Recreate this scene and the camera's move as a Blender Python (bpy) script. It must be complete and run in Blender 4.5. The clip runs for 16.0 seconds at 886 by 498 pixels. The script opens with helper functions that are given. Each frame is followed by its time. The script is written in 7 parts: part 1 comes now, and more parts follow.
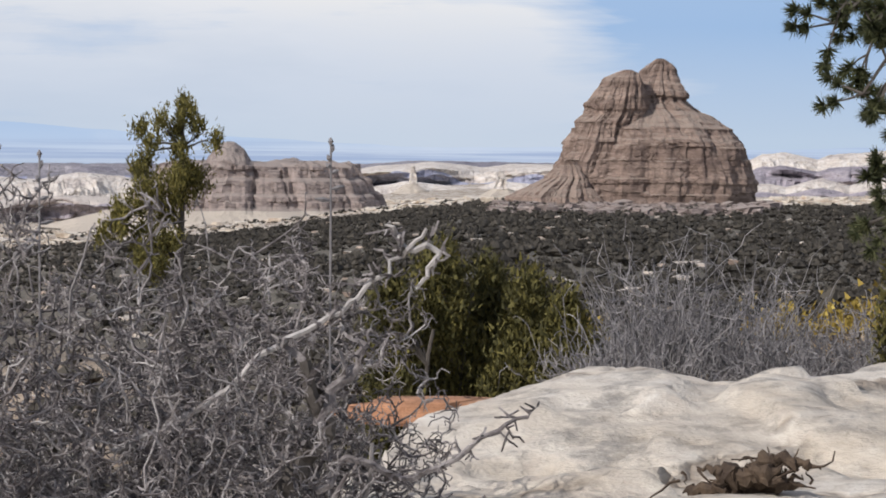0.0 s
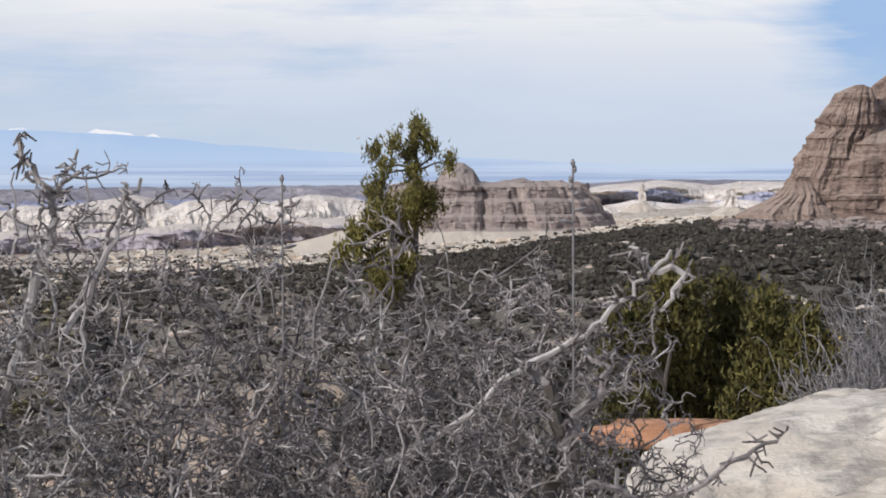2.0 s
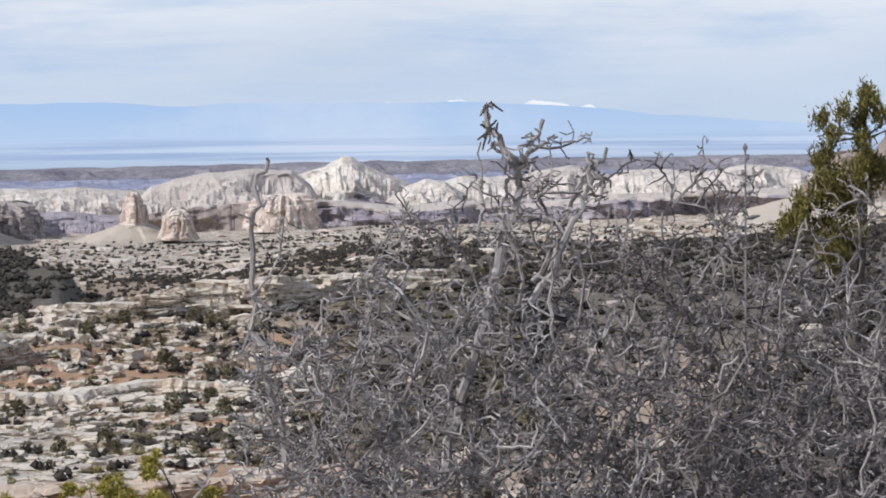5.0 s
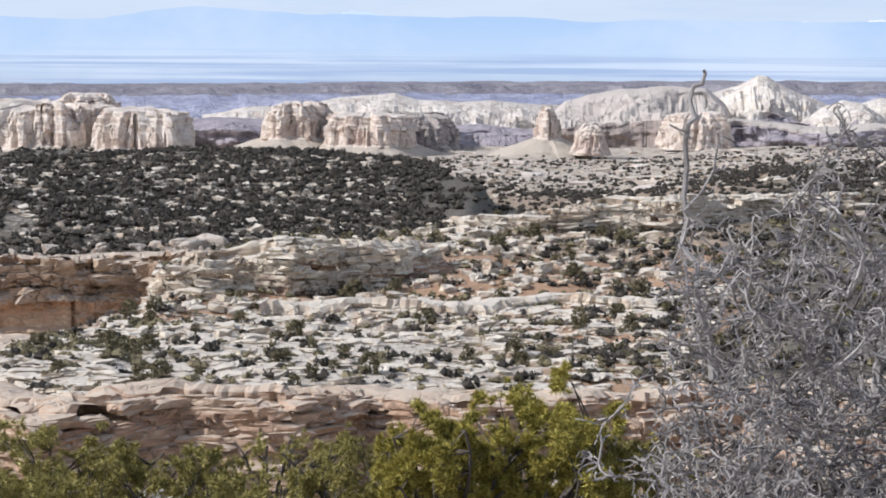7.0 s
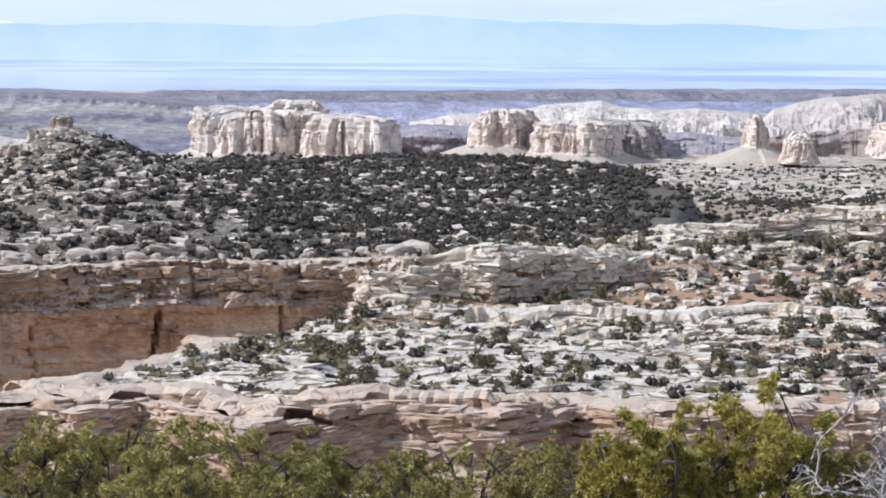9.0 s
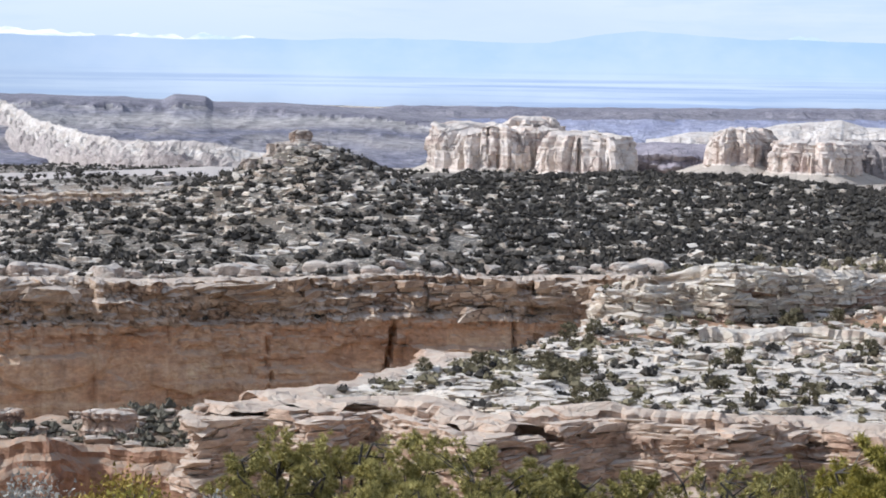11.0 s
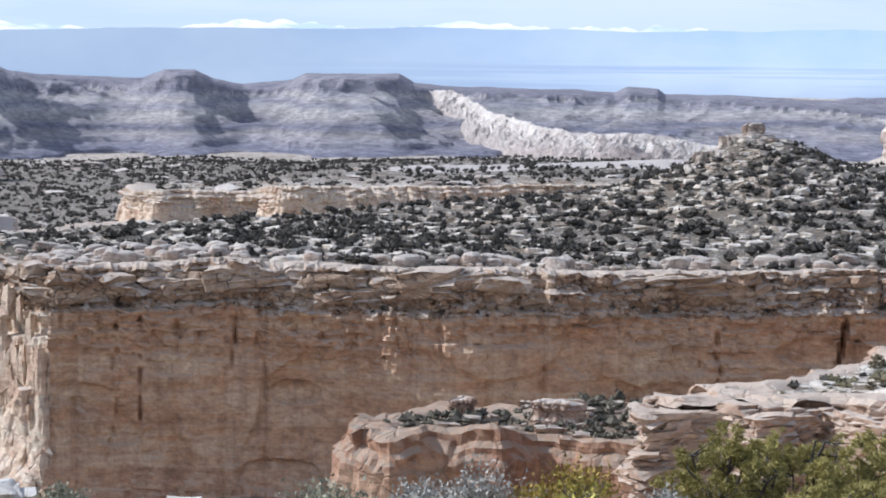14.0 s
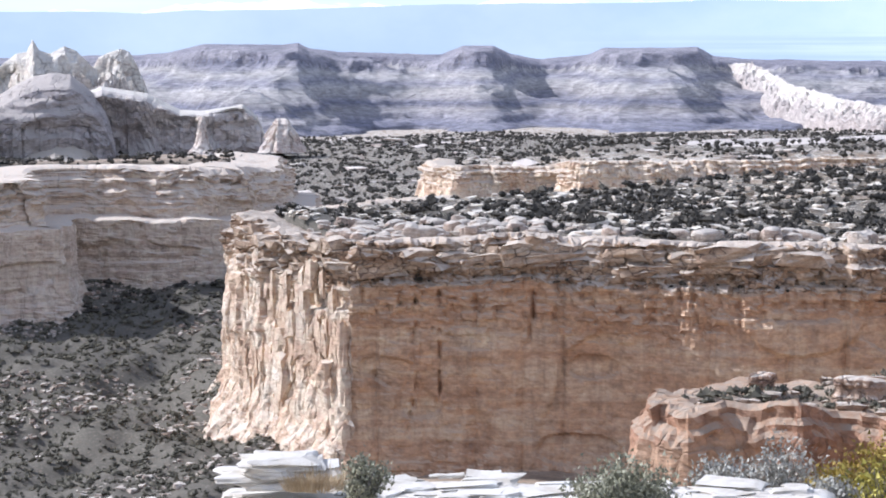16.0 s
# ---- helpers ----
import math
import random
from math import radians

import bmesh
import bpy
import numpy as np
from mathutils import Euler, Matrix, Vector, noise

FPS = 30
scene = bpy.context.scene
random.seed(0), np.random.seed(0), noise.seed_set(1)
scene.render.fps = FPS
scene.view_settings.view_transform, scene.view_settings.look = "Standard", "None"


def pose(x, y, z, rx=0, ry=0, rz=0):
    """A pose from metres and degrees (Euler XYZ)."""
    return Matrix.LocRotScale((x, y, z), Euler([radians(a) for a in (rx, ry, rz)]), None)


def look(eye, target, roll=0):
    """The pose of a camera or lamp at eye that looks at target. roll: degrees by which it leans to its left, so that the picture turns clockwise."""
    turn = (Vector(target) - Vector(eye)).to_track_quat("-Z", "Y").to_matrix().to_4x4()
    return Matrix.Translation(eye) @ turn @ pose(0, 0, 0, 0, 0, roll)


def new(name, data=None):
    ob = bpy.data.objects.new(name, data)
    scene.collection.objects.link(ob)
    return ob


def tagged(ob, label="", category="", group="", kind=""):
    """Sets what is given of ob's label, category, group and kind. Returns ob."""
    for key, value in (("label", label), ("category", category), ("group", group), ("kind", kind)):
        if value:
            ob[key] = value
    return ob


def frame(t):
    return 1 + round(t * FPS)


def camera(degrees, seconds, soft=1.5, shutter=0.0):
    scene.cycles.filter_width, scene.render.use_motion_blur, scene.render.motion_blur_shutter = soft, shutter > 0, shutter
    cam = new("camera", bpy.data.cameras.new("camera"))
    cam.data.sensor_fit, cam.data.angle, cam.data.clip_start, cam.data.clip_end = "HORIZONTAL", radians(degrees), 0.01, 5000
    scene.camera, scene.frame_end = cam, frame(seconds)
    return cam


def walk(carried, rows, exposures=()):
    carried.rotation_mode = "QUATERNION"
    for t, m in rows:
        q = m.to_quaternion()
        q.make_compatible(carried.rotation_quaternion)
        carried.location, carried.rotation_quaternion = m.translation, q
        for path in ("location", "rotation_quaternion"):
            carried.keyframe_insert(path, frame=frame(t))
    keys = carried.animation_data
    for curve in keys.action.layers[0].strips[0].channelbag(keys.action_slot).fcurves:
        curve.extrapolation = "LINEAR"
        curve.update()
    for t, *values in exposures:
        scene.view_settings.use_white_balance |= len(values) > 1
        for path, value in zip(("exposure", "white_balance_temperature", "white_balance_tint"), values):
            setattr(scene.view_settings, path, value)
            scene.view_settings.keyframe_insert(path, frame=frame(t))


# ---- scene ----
cam = camera(22.733, 16.0, soft=1.85)
# seconds, eye x y z, pitch, yaw, roll
PATH = [
    (0.0, 0.0, 0.0, 1.6, -2.908, -22.971, 0.511),
    (0.5, 0.01, 0.03, 1.599, -2.531, -22.125, 0.367),
    (1.0, 0.017, 0.062, 1.599, -2.501, -20.448, -0.155),
    (1.5, 0.005, 0.09, 1.604, -2.449, -18.801, -0.256),
    (2.0, -0.018, 0.101, 1.606, -2.411, -17.007, -0.218),
    (2.5, -0.037, 0.113, 1.606, -2.625, -15.244, -0.582),
    (3.0, -0.039, 0.143, 1.605, -2.931, -13.605, -0.495),
    (3.5, -0.053, 0.179, 1.609, -2.813, -11.398, -0.513),
    (4.0, -0.077, 0.205, 1.61, -3.128, -9.06, -0.826),
    (4.2, -0.082, 0.213, 1.609, -3.069, -8.246, -0.843),
    (6.3, -0.139, 0.304, 1.588, -4.292, 0.934, -0.294),
    (6.5, -0.15, 0.312, 1.585, -4.943, 2.623, -0.273),
    (7.0, -0.161, 0.332, 1.586, -5.247, 4.943, 0.453),
    (7.5, -0.168, 0.352, 1.584, -4.912, 6.454, 0.554),
    (8.0, -0.177, 0.371, 1.579, -5.389, 7.713, 0.204),
    (8.5, -0.187, 0.389, 1.578, -4.985, 9.167, 0.54),
    (8.7, -0.191, 0.396, 1.578, -5.081, 9.595, 0.49),
    (10.8, -0.233, 0.469, 1.59, -4.734, 15.773, 0.943),
    (11.0, -0.237, 0.475, 1.591, -4.732, 16.4, 0.883),
    (11.5, -0.248, 0.491, 1.594, -4.964, 19.063, 0.803),
    (12.0, -0.259, 0.506, 1.596, -4.84, 21.355, 0.97),
    (12.5, -0.27, 0.519, 1.597, -4.768, 23.087, 0.959),
    (13.0, -0.281, 0.531, 1.597, -4.543, 25.294, 1.039),
    (13.5, -0.293, 0.543, 1.595, -4.552, 26.788, 0.663),
    (14.0, -0.305, 0.554, 1.59, -5.064, 28.111, 0.537),
    (14.5, -0.316, 0.566, 1.587, -5.15, 29.976, 0.441),
    (15.0, -0.326, 0.58, 1.585, -5.399, 32.205, 0.245),
    (15.5, -0.337, 0.592, 1.58, -5.753, 34.543, -0.171),
    (16.0, -0.351, 0.603, 1.579, -5.734, 35.876, -0.267),
]
walk(cam, [(t, pose(x, y, z, 90 + p, 0, w) @ pose(0, 0, 0, 0, 0, r)) for t, x, y, z, p, w, r in PATH],
     exposures=[(0.0, -0.12, 6550, 13), (1.5, -0.12, 6450, 13), (2.8, -0.03, 6450, 13), (4.2, -0.13, 6350, 12), (6.3, 0.12, 6250, 12), (7.0, 0.14, 6250, 12), (8.0, 0.36, 6030, 12.3), (8.7, 0.32, 5930, 12.3),
                (10.8, 0.22, 5950, 11.5), (12.5, 0.38, 5750, 12.5), (13.5, 0.17, 5850, 11.5), (14.5, 0.36, 5700, 13), (16.0, 0.64, 5800, 14.5)])

# ---- light ----
SUN_AZ, SUN_EL = 107.0, 37.0   # to the left of the y axis, and up


def polar(az, d, z=0.0):
    a = radians(az)
    return Vector((-math.sin(a) * d, math.cos(a) * d, z))


sun_dir = polar(SUN_AZ, math.cos(radians(SUN_EL)), math.sin(radians(SUN_EL)))
sun = new("sun", bpy.data.lights.new("sun", "SUN"))
sun.data.energy, sun.data.angle, sun.data.color = 3.8, radians(0.6), (1.0, 0.97, 0.94)
sun.matrix_world = look(sun_dir * 100, (0, 0, 0))

world = bpy.data.worlds.new("sky")
scene.world = world
world.use_nodes = True


class Nodes:
    """A short way to write node trees."""

    def __init__(self, tree):
        self.tree = tree
        tree.nodes.clear()

    def add(self, kind, ins=None):
        n = self.tree.nodes.new("ShaderNode" + kind)
        for k, v in (ins or {}).items():
            self.put(n.inputs[k], v)
        return n

    def put(self, socket, v):
        if isinstance(v, bpy.types.NodeSocket):
            self.tree.links.new(v, socket)
        elif isinstance(v, bpy.types.Node):
            self.tree.links.new(v.outputs[0], socket)
        else:
            socket.default_value = v

    def math(self, op, a, b=0.0, c=0.0, clamp=False):
        n = self.add("Math")
        n.operation, n.use_clamp = op, clamp
        for i, v in enumerate((a, b, c)):
            self.put(n.inputs[i], v)
        return n.outputs[0]

    def vmul(self, v, s):
        n = self.add("VectorMath")
        n.operation = "MULTIPLY"
        self.put(n.inputs[0], v)
        self.put(n.inputs[1], s)
        return n.outputs[0]

    def noise(self, vec, scale, detail=4.0, rough=0.55, warp=0.0):
        n = self.add("TexNoise", {"Vector": vec, "Scale": scale, "Detail": detail, "Roughness": rough, "Distortion": warp})
        return n.outputs["Fac"]

    def ramp(self, fac, stops, interp="LINEAR"):
        n = self.add("ValToRGB", {"Fac": fac})
        el = n.color_ramp.elements
        n.color_ramp.interpolation = interp
        while len(el) < len(stops):
            el.new(0.5)
        for e, (pos, col) in zip(el, stops):
            e.position = pos
            e.color = (*col, 1) if isinstance(col, tuple) else (col, col, col, 1)
        return n.outputs["Color"]

    def mix(self, fac, a, b, mode="MIX"):
        n = self.add("Mix")
        n.data_type, n.blend_type = "RGBA", mode
        self.put(n.inputs[0], fac)
        self.put(n.inputs[6], (*a, 1) if isinstance(a, tuple) else a)
        self.put(n.inputs[7], (*b, 1) if isinstance(b, tuple) else b)
        return n.outputs[2]


# sky: clear air with bright broken cloud and a pale layer over the horizon
k = Nodes(world.node_tree)
air = k.add("TexSky")
air.sky_type, air.sun_disc = "NISHITA", False
air.sun_elevation, air.sun_rotation = radians(SUN_EL), radians(-SUN_AZ)
air.air_density, air.dust_density, air.ozone_density = 1.0, 1.6, 1.5
way = k.add("TexCoord").outputs["Generated"]
parts = k.add("SeparateXYZ", {"Vector": way})
up = parts.outputs["Z"]
flat = k.vmul(way, (1.0, 1.0, 4.5))
cloud = k.noise(flat, 3.4, 7.0, 0.6, 0.6)
wisps = k.noise(k.vmul(way, (1.0, 1.0, 16.0)), 7.0, 5.0, 0.6, 0.3)
amount = k.math("ADD", k.math("MULTIPLY", cloud, 0.75), k.math("MULTIPLY", wisps, 0.32))
gap = k.add("VectorMath", {0: way, 1: tuple(polar(-38.0, 1.0, 0.05))})
gap.operation = "DOT_PRODUCT"
clear = k.ramp(gap.outputs["Value"], [(0.976, 0.0), (0.9995, 0.5)])
amount = k.math("SUBTRACT", amount, clear)
cover = k.ramp(amount, [(0.36, 0.1), (0.46, 0.65), (0.55, 1.0)])
low = k.ramp(up, [(0.0, 0.25), (0.03, 0.55), (0.07, 1.0)])
bright = k.ramp(k.noise(flat, 4.0, 5.0, 0.6), [(0.3, (0.78, 0.82, 0.88)), (0.55, (0.96, 0.97, 0.99)), (0.7, (1.0, 0.99, 0.97))])
blue = k.ramp(up, [(0.0, (0.58, 0.74, 0.93)), (0.05, (0.29, 0.51, 0.86)), (0.16, (0.28, 0.45, 0.76)), (0.5, (0.18, 0.23, 0.36)), (1.0, (0.11, 0.145, 0.24))])
high = k.ramp(up, [(0.13, 1.0), (0.35, 0.24)])
fac = k.math("MULTIPLY", k.math("MULTIPLY", cover, low), high, clamp=True)
seen = k.mix(fac, blue, bright)
both = k.add("AddShader")
k.put(both.inputs[0], k.add("Background", {"Color": air, "Strength": 0.02}))
k.put(both.inputs[1], k.add("Background", {"Color": seen, "Strength": 0.85}))
k.add("OutputWorld", {"Surface": both})

# ---- number helpers ----


def hash3(ix, iy, iz):
    h = (ix.astype(np.int64) * 374761393 + iy.astype(np.int64) * 668265263 + iz.astype(np.int64) * 2147483647 + 1013904223) & 0xFFFFFFFF
    h = ((h ^ (h >> 13)) * 1274126177) & 0xFFFFFFFF
    h = ((h ^ (h >> 16)) * 2246822519) & 0xFFFFFFFF
    return ((h ^ (h >> 15)) & 0xFFFFFF) / float(0xFFFFFF)


def vnoise(x, y, z=0.0):
    """Smooth value noise in -1..1 on arrays."""
    x, y, z = np.broadcast_arrays(np.asarray(x, float), np.asarray(y, float), np.asarray(z, float))
    ix, iy, iz = np.floor(x), np.floor(y), np.floor(z)
    fx, fy, fz = x - ix, y - iy, z - iz
    fx, fy, fz = (f * f * (3 - 2 * f) for f in (fx, fy, fz))
    out = 0
    for dx in (0, 1):
        for dy in (0, 1):
            for dz in (0, 1):
                w = (fx if dx else 1 - fx) * (fy if dy else 1 - fy) * (fz if dz else 1 - fz)
                out = out + w * hash3(ix + dx, iy + dy, iz + dz)
    return out * 2 - 1


def fbm(x, y, z=0.0, octaves=4, gain=0.5):
    total, amp, f = 0, 1.0, 1.0
    for o in range(octaves):
        total = total + amp * vnoise(np.asarray(x) * f + 17.3 * o, np.asarray(y) * f - 9.1 * o, np.asarray(z) * f + 5.7 * o)
        amp, f = amp * gain, f * 2.03
    return total


def smooth(a, b, v):
    t = np.clip((v - a) / (b - a), 0, 1)
    return t * t * (3 - 2 * t)


def az_d(x, y):
    return np.degrees(np.arctan2(-x, y)), np.hypot(x, y)


def inside(px, py, ring):
    """Distance to a closed outline, positive inside."""
    n = len(ring)
    best = np.full(px.shape, 1e9)
    odd = np.zeros(px.shape, bool)
    for i in range(n):
        (x0, y0), (x1, y1) = ring[i], ring[(i + 1) % n]
        ex, ey = x1 - x0, y1 - y0
        t = np.clip(((px - x0) * ex + (py - y0) * ey) / (ex * ex + ey * ey + 1e-9), 0, 1)
        best = np.minimum(best, np.hypot(px - x0 - t * ex, py - y0 - t * ey))
        cross = (y0 > py) != (y1 > py)
        with np.errstate(divide="ignore", invalid="ignore"):
            odd ^= cross & (px < (x1 - x0) * (py - y0) / (y1 - y0 + 1e-12) + x0)
    return np.where(odd, best, -best)


def from_grid(name, verts, rows, cols, mat, wrap=False, parent=None, shade=True):
    """A mesh from a grid of points, rows by cols."""
    r, c = np.meshgrid(np.arange(rows - 1), np.arange(cols if wrap else cols - 1), indexing="ij")
    c1 = (c + 1) % cols
    quads = np.stack([r * cols + c, r * cols + c1, (r + 1) * cols + c1, (r + 1) * cols + c], -1).reshape(-1, 4)
    return from_arrays(name, verts, quads, mat, parent, shade)


def mesh_of(name, verts, quads, mat=None, shade=False):
    verts = np.asarray(verts, np.float32).reshape(-1, 3)
    faces = np.asarray(quads, np.int32)
    k_ = faces.shape[1]
    me = bpy.data.meshes.new(name)
    me.vertices.add(len(verts))
    me.vertices.foreach_set("co", verts.ravel())
    me.loops.add(faces.size)
    me.loops.foreach_set("vertex_index", faces.ravel())
    me.polygons.add(len(faces))
    me.polygons.foreach_set("loop_start", np.arange(0, faces.size, k_, dtype=np.int32))
    me.polygons.foreach_set("use_smooth", np.full(len(faces), shade))
    me.update(calc_edges=True)
    if mat:
        me.materials.append(mat)
    return me


def from_arrays(name, verts, quads, mat, parent=None, shade=True):
    ob = new(name, mesh_of(name, verts, quads, mat, shade))
    if parent:
        ob.parent = parent
    return ob


def split_grid(root, verts, rows, cols, pieces):
    """Parts of one grid of points, each with the faces that its mask picks."""
    V = np.asarray(verts).reshape(-1, 3)
    r, c = np.meshgrid(np.arange(rows - 1), np.arange(cols - 1), indexing="ij")
    quads = np.stack([r * cols + c, r * cols + c + 1, (r + 1) * cols + c + 1, (r + 1) * cols + c], -1)
    for name, mat, pick in pieces:
        used, where = np.unique(quads[pick], return_inverse=True)
        from_arrays(name, V[used], where.reshape(-1, 4), mat, root, False)
    return root

# ---- materials ----


def material(name):
    m = bpy.data.materials.new(name)
    m.use_nodes = True
    return m, Nodes(m.node_tree)


def finish(k, color, rough=0.9, bump=None, strength=0.5, dist=0.1, sheen=0.0, spec=0.25):
    b = k.add("BsdfPrincipled", {"Base Color": color, "Roughness": rough, "Specular IOR Level": spec})
    if bump is not None:
        b_ = k.add("Bump", {"Height": bump, "Strength": strength, "Distance": dist})
        k.put(b.inputs["Normal"], b_)
    k.add("OutputMaterial", {"Surface": b})
    return b


def rock(name, light, mid, dark, stain_shade, strata=0.35, size=1.0, streak=0.5, cap=None, cap_z=None, bed_part=0.32, crack=0.5, tall=0.42):
    """Layered sandstone: beds along z, upright streaks, blotches, desert varnish, cracks shaded dark in colour."""
    m, k = material(name)
    geo = k.add("NewGeometry")
    at = geo.outputs["Position"]
    z = k.add("SeparateXYZ", {"Vector": at}).outputs["Z"]
    wob = k.noise(at, 0.03 / size, 3.0)
    beds = k.noise(k.vmul(at, (0.02 / size, 0.02 / size, strata / size)), 1.0, 7.0, 0.66, 0.6)
    blot = k.noise(at, 0.09 / size, 7.0, 0.62)
    lines = k.noise(k.vmul(at, (0.4 / size, 0.4 / size, 0.035 / size)), 1.0, 6.0, 0.65, 0.8)
    fine = k.noise(k.vmul(at, (0.8, 0.8, 1.6)), 1.0 / size, 6.0, 0.65)
    knots = k.noise(k.vmul(at, (1.0, 1.0, 1.8)), 0.3 / size, 5.0, 0.6)
    mixv = k.math("ADD", k.math("MULTIPLY", beds, bed_part), k.math("MULTIPLY", blot, 1.0 - bed_part))
    col = k.ramp(mixv, [(0.33, dark), (0.47, mid), (0.6, light)])
    var = k.ramp(k.math("ADD", k.math("MULTIPLY", lines, 0.7), k.math("MULTIPLY", blot, 0.35)), [(0.52, 0.0), (0.72, 1.0)])
    col = k.mix(k.math("MULTIPLY", var, streak), col, stain_shade)
    col = k.mix(0.4, col, k.ramp(knots, [(0.3, 0.2), (0.5, 0.52), (0.7, 0.8)]), "OVERLAY")
    col = k.mix(0.55, col, k.ramp(fine, [(0.25, 0.25), (0.5, 0.55), (0.75, 0.8)]), "OVERLAY")
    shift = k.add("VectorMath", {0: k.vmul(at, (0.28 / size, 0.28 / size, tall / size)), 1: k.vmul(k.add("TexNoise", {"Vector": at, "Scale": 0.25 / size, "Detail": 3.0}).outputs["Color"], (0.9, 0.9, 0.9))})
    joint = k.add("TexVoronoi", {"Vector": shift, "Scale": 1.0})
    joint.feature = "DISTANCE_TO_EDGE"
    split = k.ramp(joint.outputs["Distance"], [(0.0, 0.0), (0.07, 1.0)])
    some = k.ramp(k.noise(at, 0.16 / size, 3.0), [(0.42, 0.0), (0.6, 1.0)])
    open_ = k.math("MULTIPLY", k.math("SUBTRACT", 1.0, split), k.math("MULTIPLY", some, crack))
    # Cracks are drawn darker in the colour too, as shade inside them.
    col = k.mix(open_, col, stain_shade)
    if cap:
        n = k.add("SeparateXYZ", {"Vector": geo.outputs["Normal"]}).outputs["Z"]
        top = k.ramp(k.math("ADD", n, k.math("MULTIPLY", k.math("SUBTRACT", blot, 0.5), 0.6)), [(0.45, 0.0), (0.75, 1.0)])
        col = k.mix(top, col, k.mix(k.ramp(fine, [(0.35, 0.0), (0.65, 1.0)]), cap, light))
        if cap_z:
            hi = k.ramp(k.math("DIVIDE", k.math("SUBTRACT", k.math("ADD", z, k.math("MULTIPLY", wob, 6.0)), cap_z[0]), cap_z[1] - cap_z[0]), [(0.35, 0.0), (0.9, 1.0)])
            col = k.mix(k.math("MULTIPLY", hi, 0.75), col, cap)
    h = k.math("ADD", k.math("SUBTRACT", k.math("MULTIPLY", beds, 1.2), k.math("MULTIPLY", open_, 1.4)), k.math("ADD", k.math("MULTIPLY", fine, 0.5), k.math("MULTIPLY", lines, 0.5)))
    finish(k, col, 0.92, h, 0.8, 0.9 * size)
    return m


M_CLIFF = rock("red_tan_sandstone", (0.60, 0.43, 0.288), (0.49, 0.302, 0.185), (0.33, 0.185, 0.112), (0.19, 0.12, 0.09), 0.3, 1.0, 0.45, (0.50, 0.37, 0.27), None, 0.55, 0.12, 0.05)
# Paler copy of M_CLIFF: sunlight on the prow is put into its colour.
M_PROW = rock("sunlit_cream_sandstone", (0.71, 0.58, 0.445), (0.61, 0.447, 0.317), (0.45, 0.29, 0.193), (0.29, 0.19, 0.14), 0.15, 1.0, 0.35, (0.62, 0.55, 0.46), None, 0.3, 0.5, 0.05)
M_CAPROCK = rock("blocky_grey_brown_caprock", (0.51, 0.405, 0.30), (0.385, 0.27, 0.182), (0.25, 0.157, 0.104), (0.14, 0.09, 0.07), 0.5, 0.7, 0.4, (0.60, 0.53, 0.45), None, 0.5, 0.8)
M_REDBENCH = rock("red_brown_bench_sandstone", (0.43, 0.285, 0.185), (0.325, 0.187, 0.118), (0.215, 0.115, 0.072), (0.14, 0.085, 0.06), 0.25, 0.8, 0.5, (0.38, 0.31, 0.24), None, 0.4, 0.3)
M_BENCH = rock("pale_ledge_sandstone", (0.69, 0.62, 0.515), (0.57, 0.48, 0.375), (0.40, 0.29, 0.21), (0.22, 0.15, 0.115), 0.5, 0.6, 0.25, (0.67, 0.615, 0.525))
M_LEDGE = rock("red_ledge_sandstone", (0.54, 0.42, 0.32), (0.42, 0.285, 0.2), (0.28, 0.17, 0.12), (0.18, 0.115, 0.09), 0.4, 0.7, 0.4, (0.62, 0.57, 0.49), None, 0.45, 0.8)
M_BUTTE = rock("brown_butte_sandstone", (0.31, 0.235, 0.19), (0.22, 0.16, 0.128), (0.14, 0.1, 0.083), (0.075, 0.057, 0.05), 0.3, 1.3, 0.3, (0.31, 0.26, 0.215), None, 0.7, 0.3)
M_MESA = rock("pale_mesa_sandstone", (0.70, 0.615, 0.535), (0.60, 0.49, 0.41), (0.45, 0.335, 0.285), (0.28, 0.21, 0.185), 0.07, 2.0, 0.4, (0.68, 0.62, 0.54), None, 0.3, 0.7, 0.1)
M_APRON = rock("pale_rubble_apron", (0.52, 0.46, 0.385), (0.40, 0.335, 0.27), (0.25, 0.21, 0.165), (0.13, 0.115, 0.085), 0.3, 1.2, 0.5, (0.50, 0.44, 0.36), None, 0.2, 0.3)
# Grey and dun rock: cloud shade on the mesas is put into these colours.
M_GREY = rock("shaded_grey_sandstone", (0.42, 0.375, 0.345), (0.33, 0.29, 0.275), (0.235, 0.21, 0.21), (0.16, 0.145, 0.15), 0.08, 2.0, 0.3, (0.46, 0.41, 0.36), None, 0.5, 0.7)
M_DUN = rock("shaded_dun_sandstone", (0.335, 0.275, 0.245), (0.245, 0.2, 0.178), (0.17, 0.138, 0.13), (0.115, 0.095, 0.095), 0.08, 2.0, 0.3, (0.34, 0.295, 0.255), None, 0.8, 0.3)
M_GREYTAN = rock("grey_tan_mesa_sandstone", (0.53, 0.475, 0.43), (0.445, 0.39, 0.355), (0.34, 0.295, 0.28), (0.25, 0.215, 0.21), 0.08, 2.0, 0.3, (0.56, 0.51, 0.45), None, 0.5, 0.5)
M_RIM = rock("grey_tan_caprock", (0.54, 0.475, 0.40), (0.43, 0.34, 0.27), (0.29, 0.21, 0.16), (0.2, 0.14, 0.11), 0.4, 0.7, 0.25, (0.55, 0.50, 0.43))
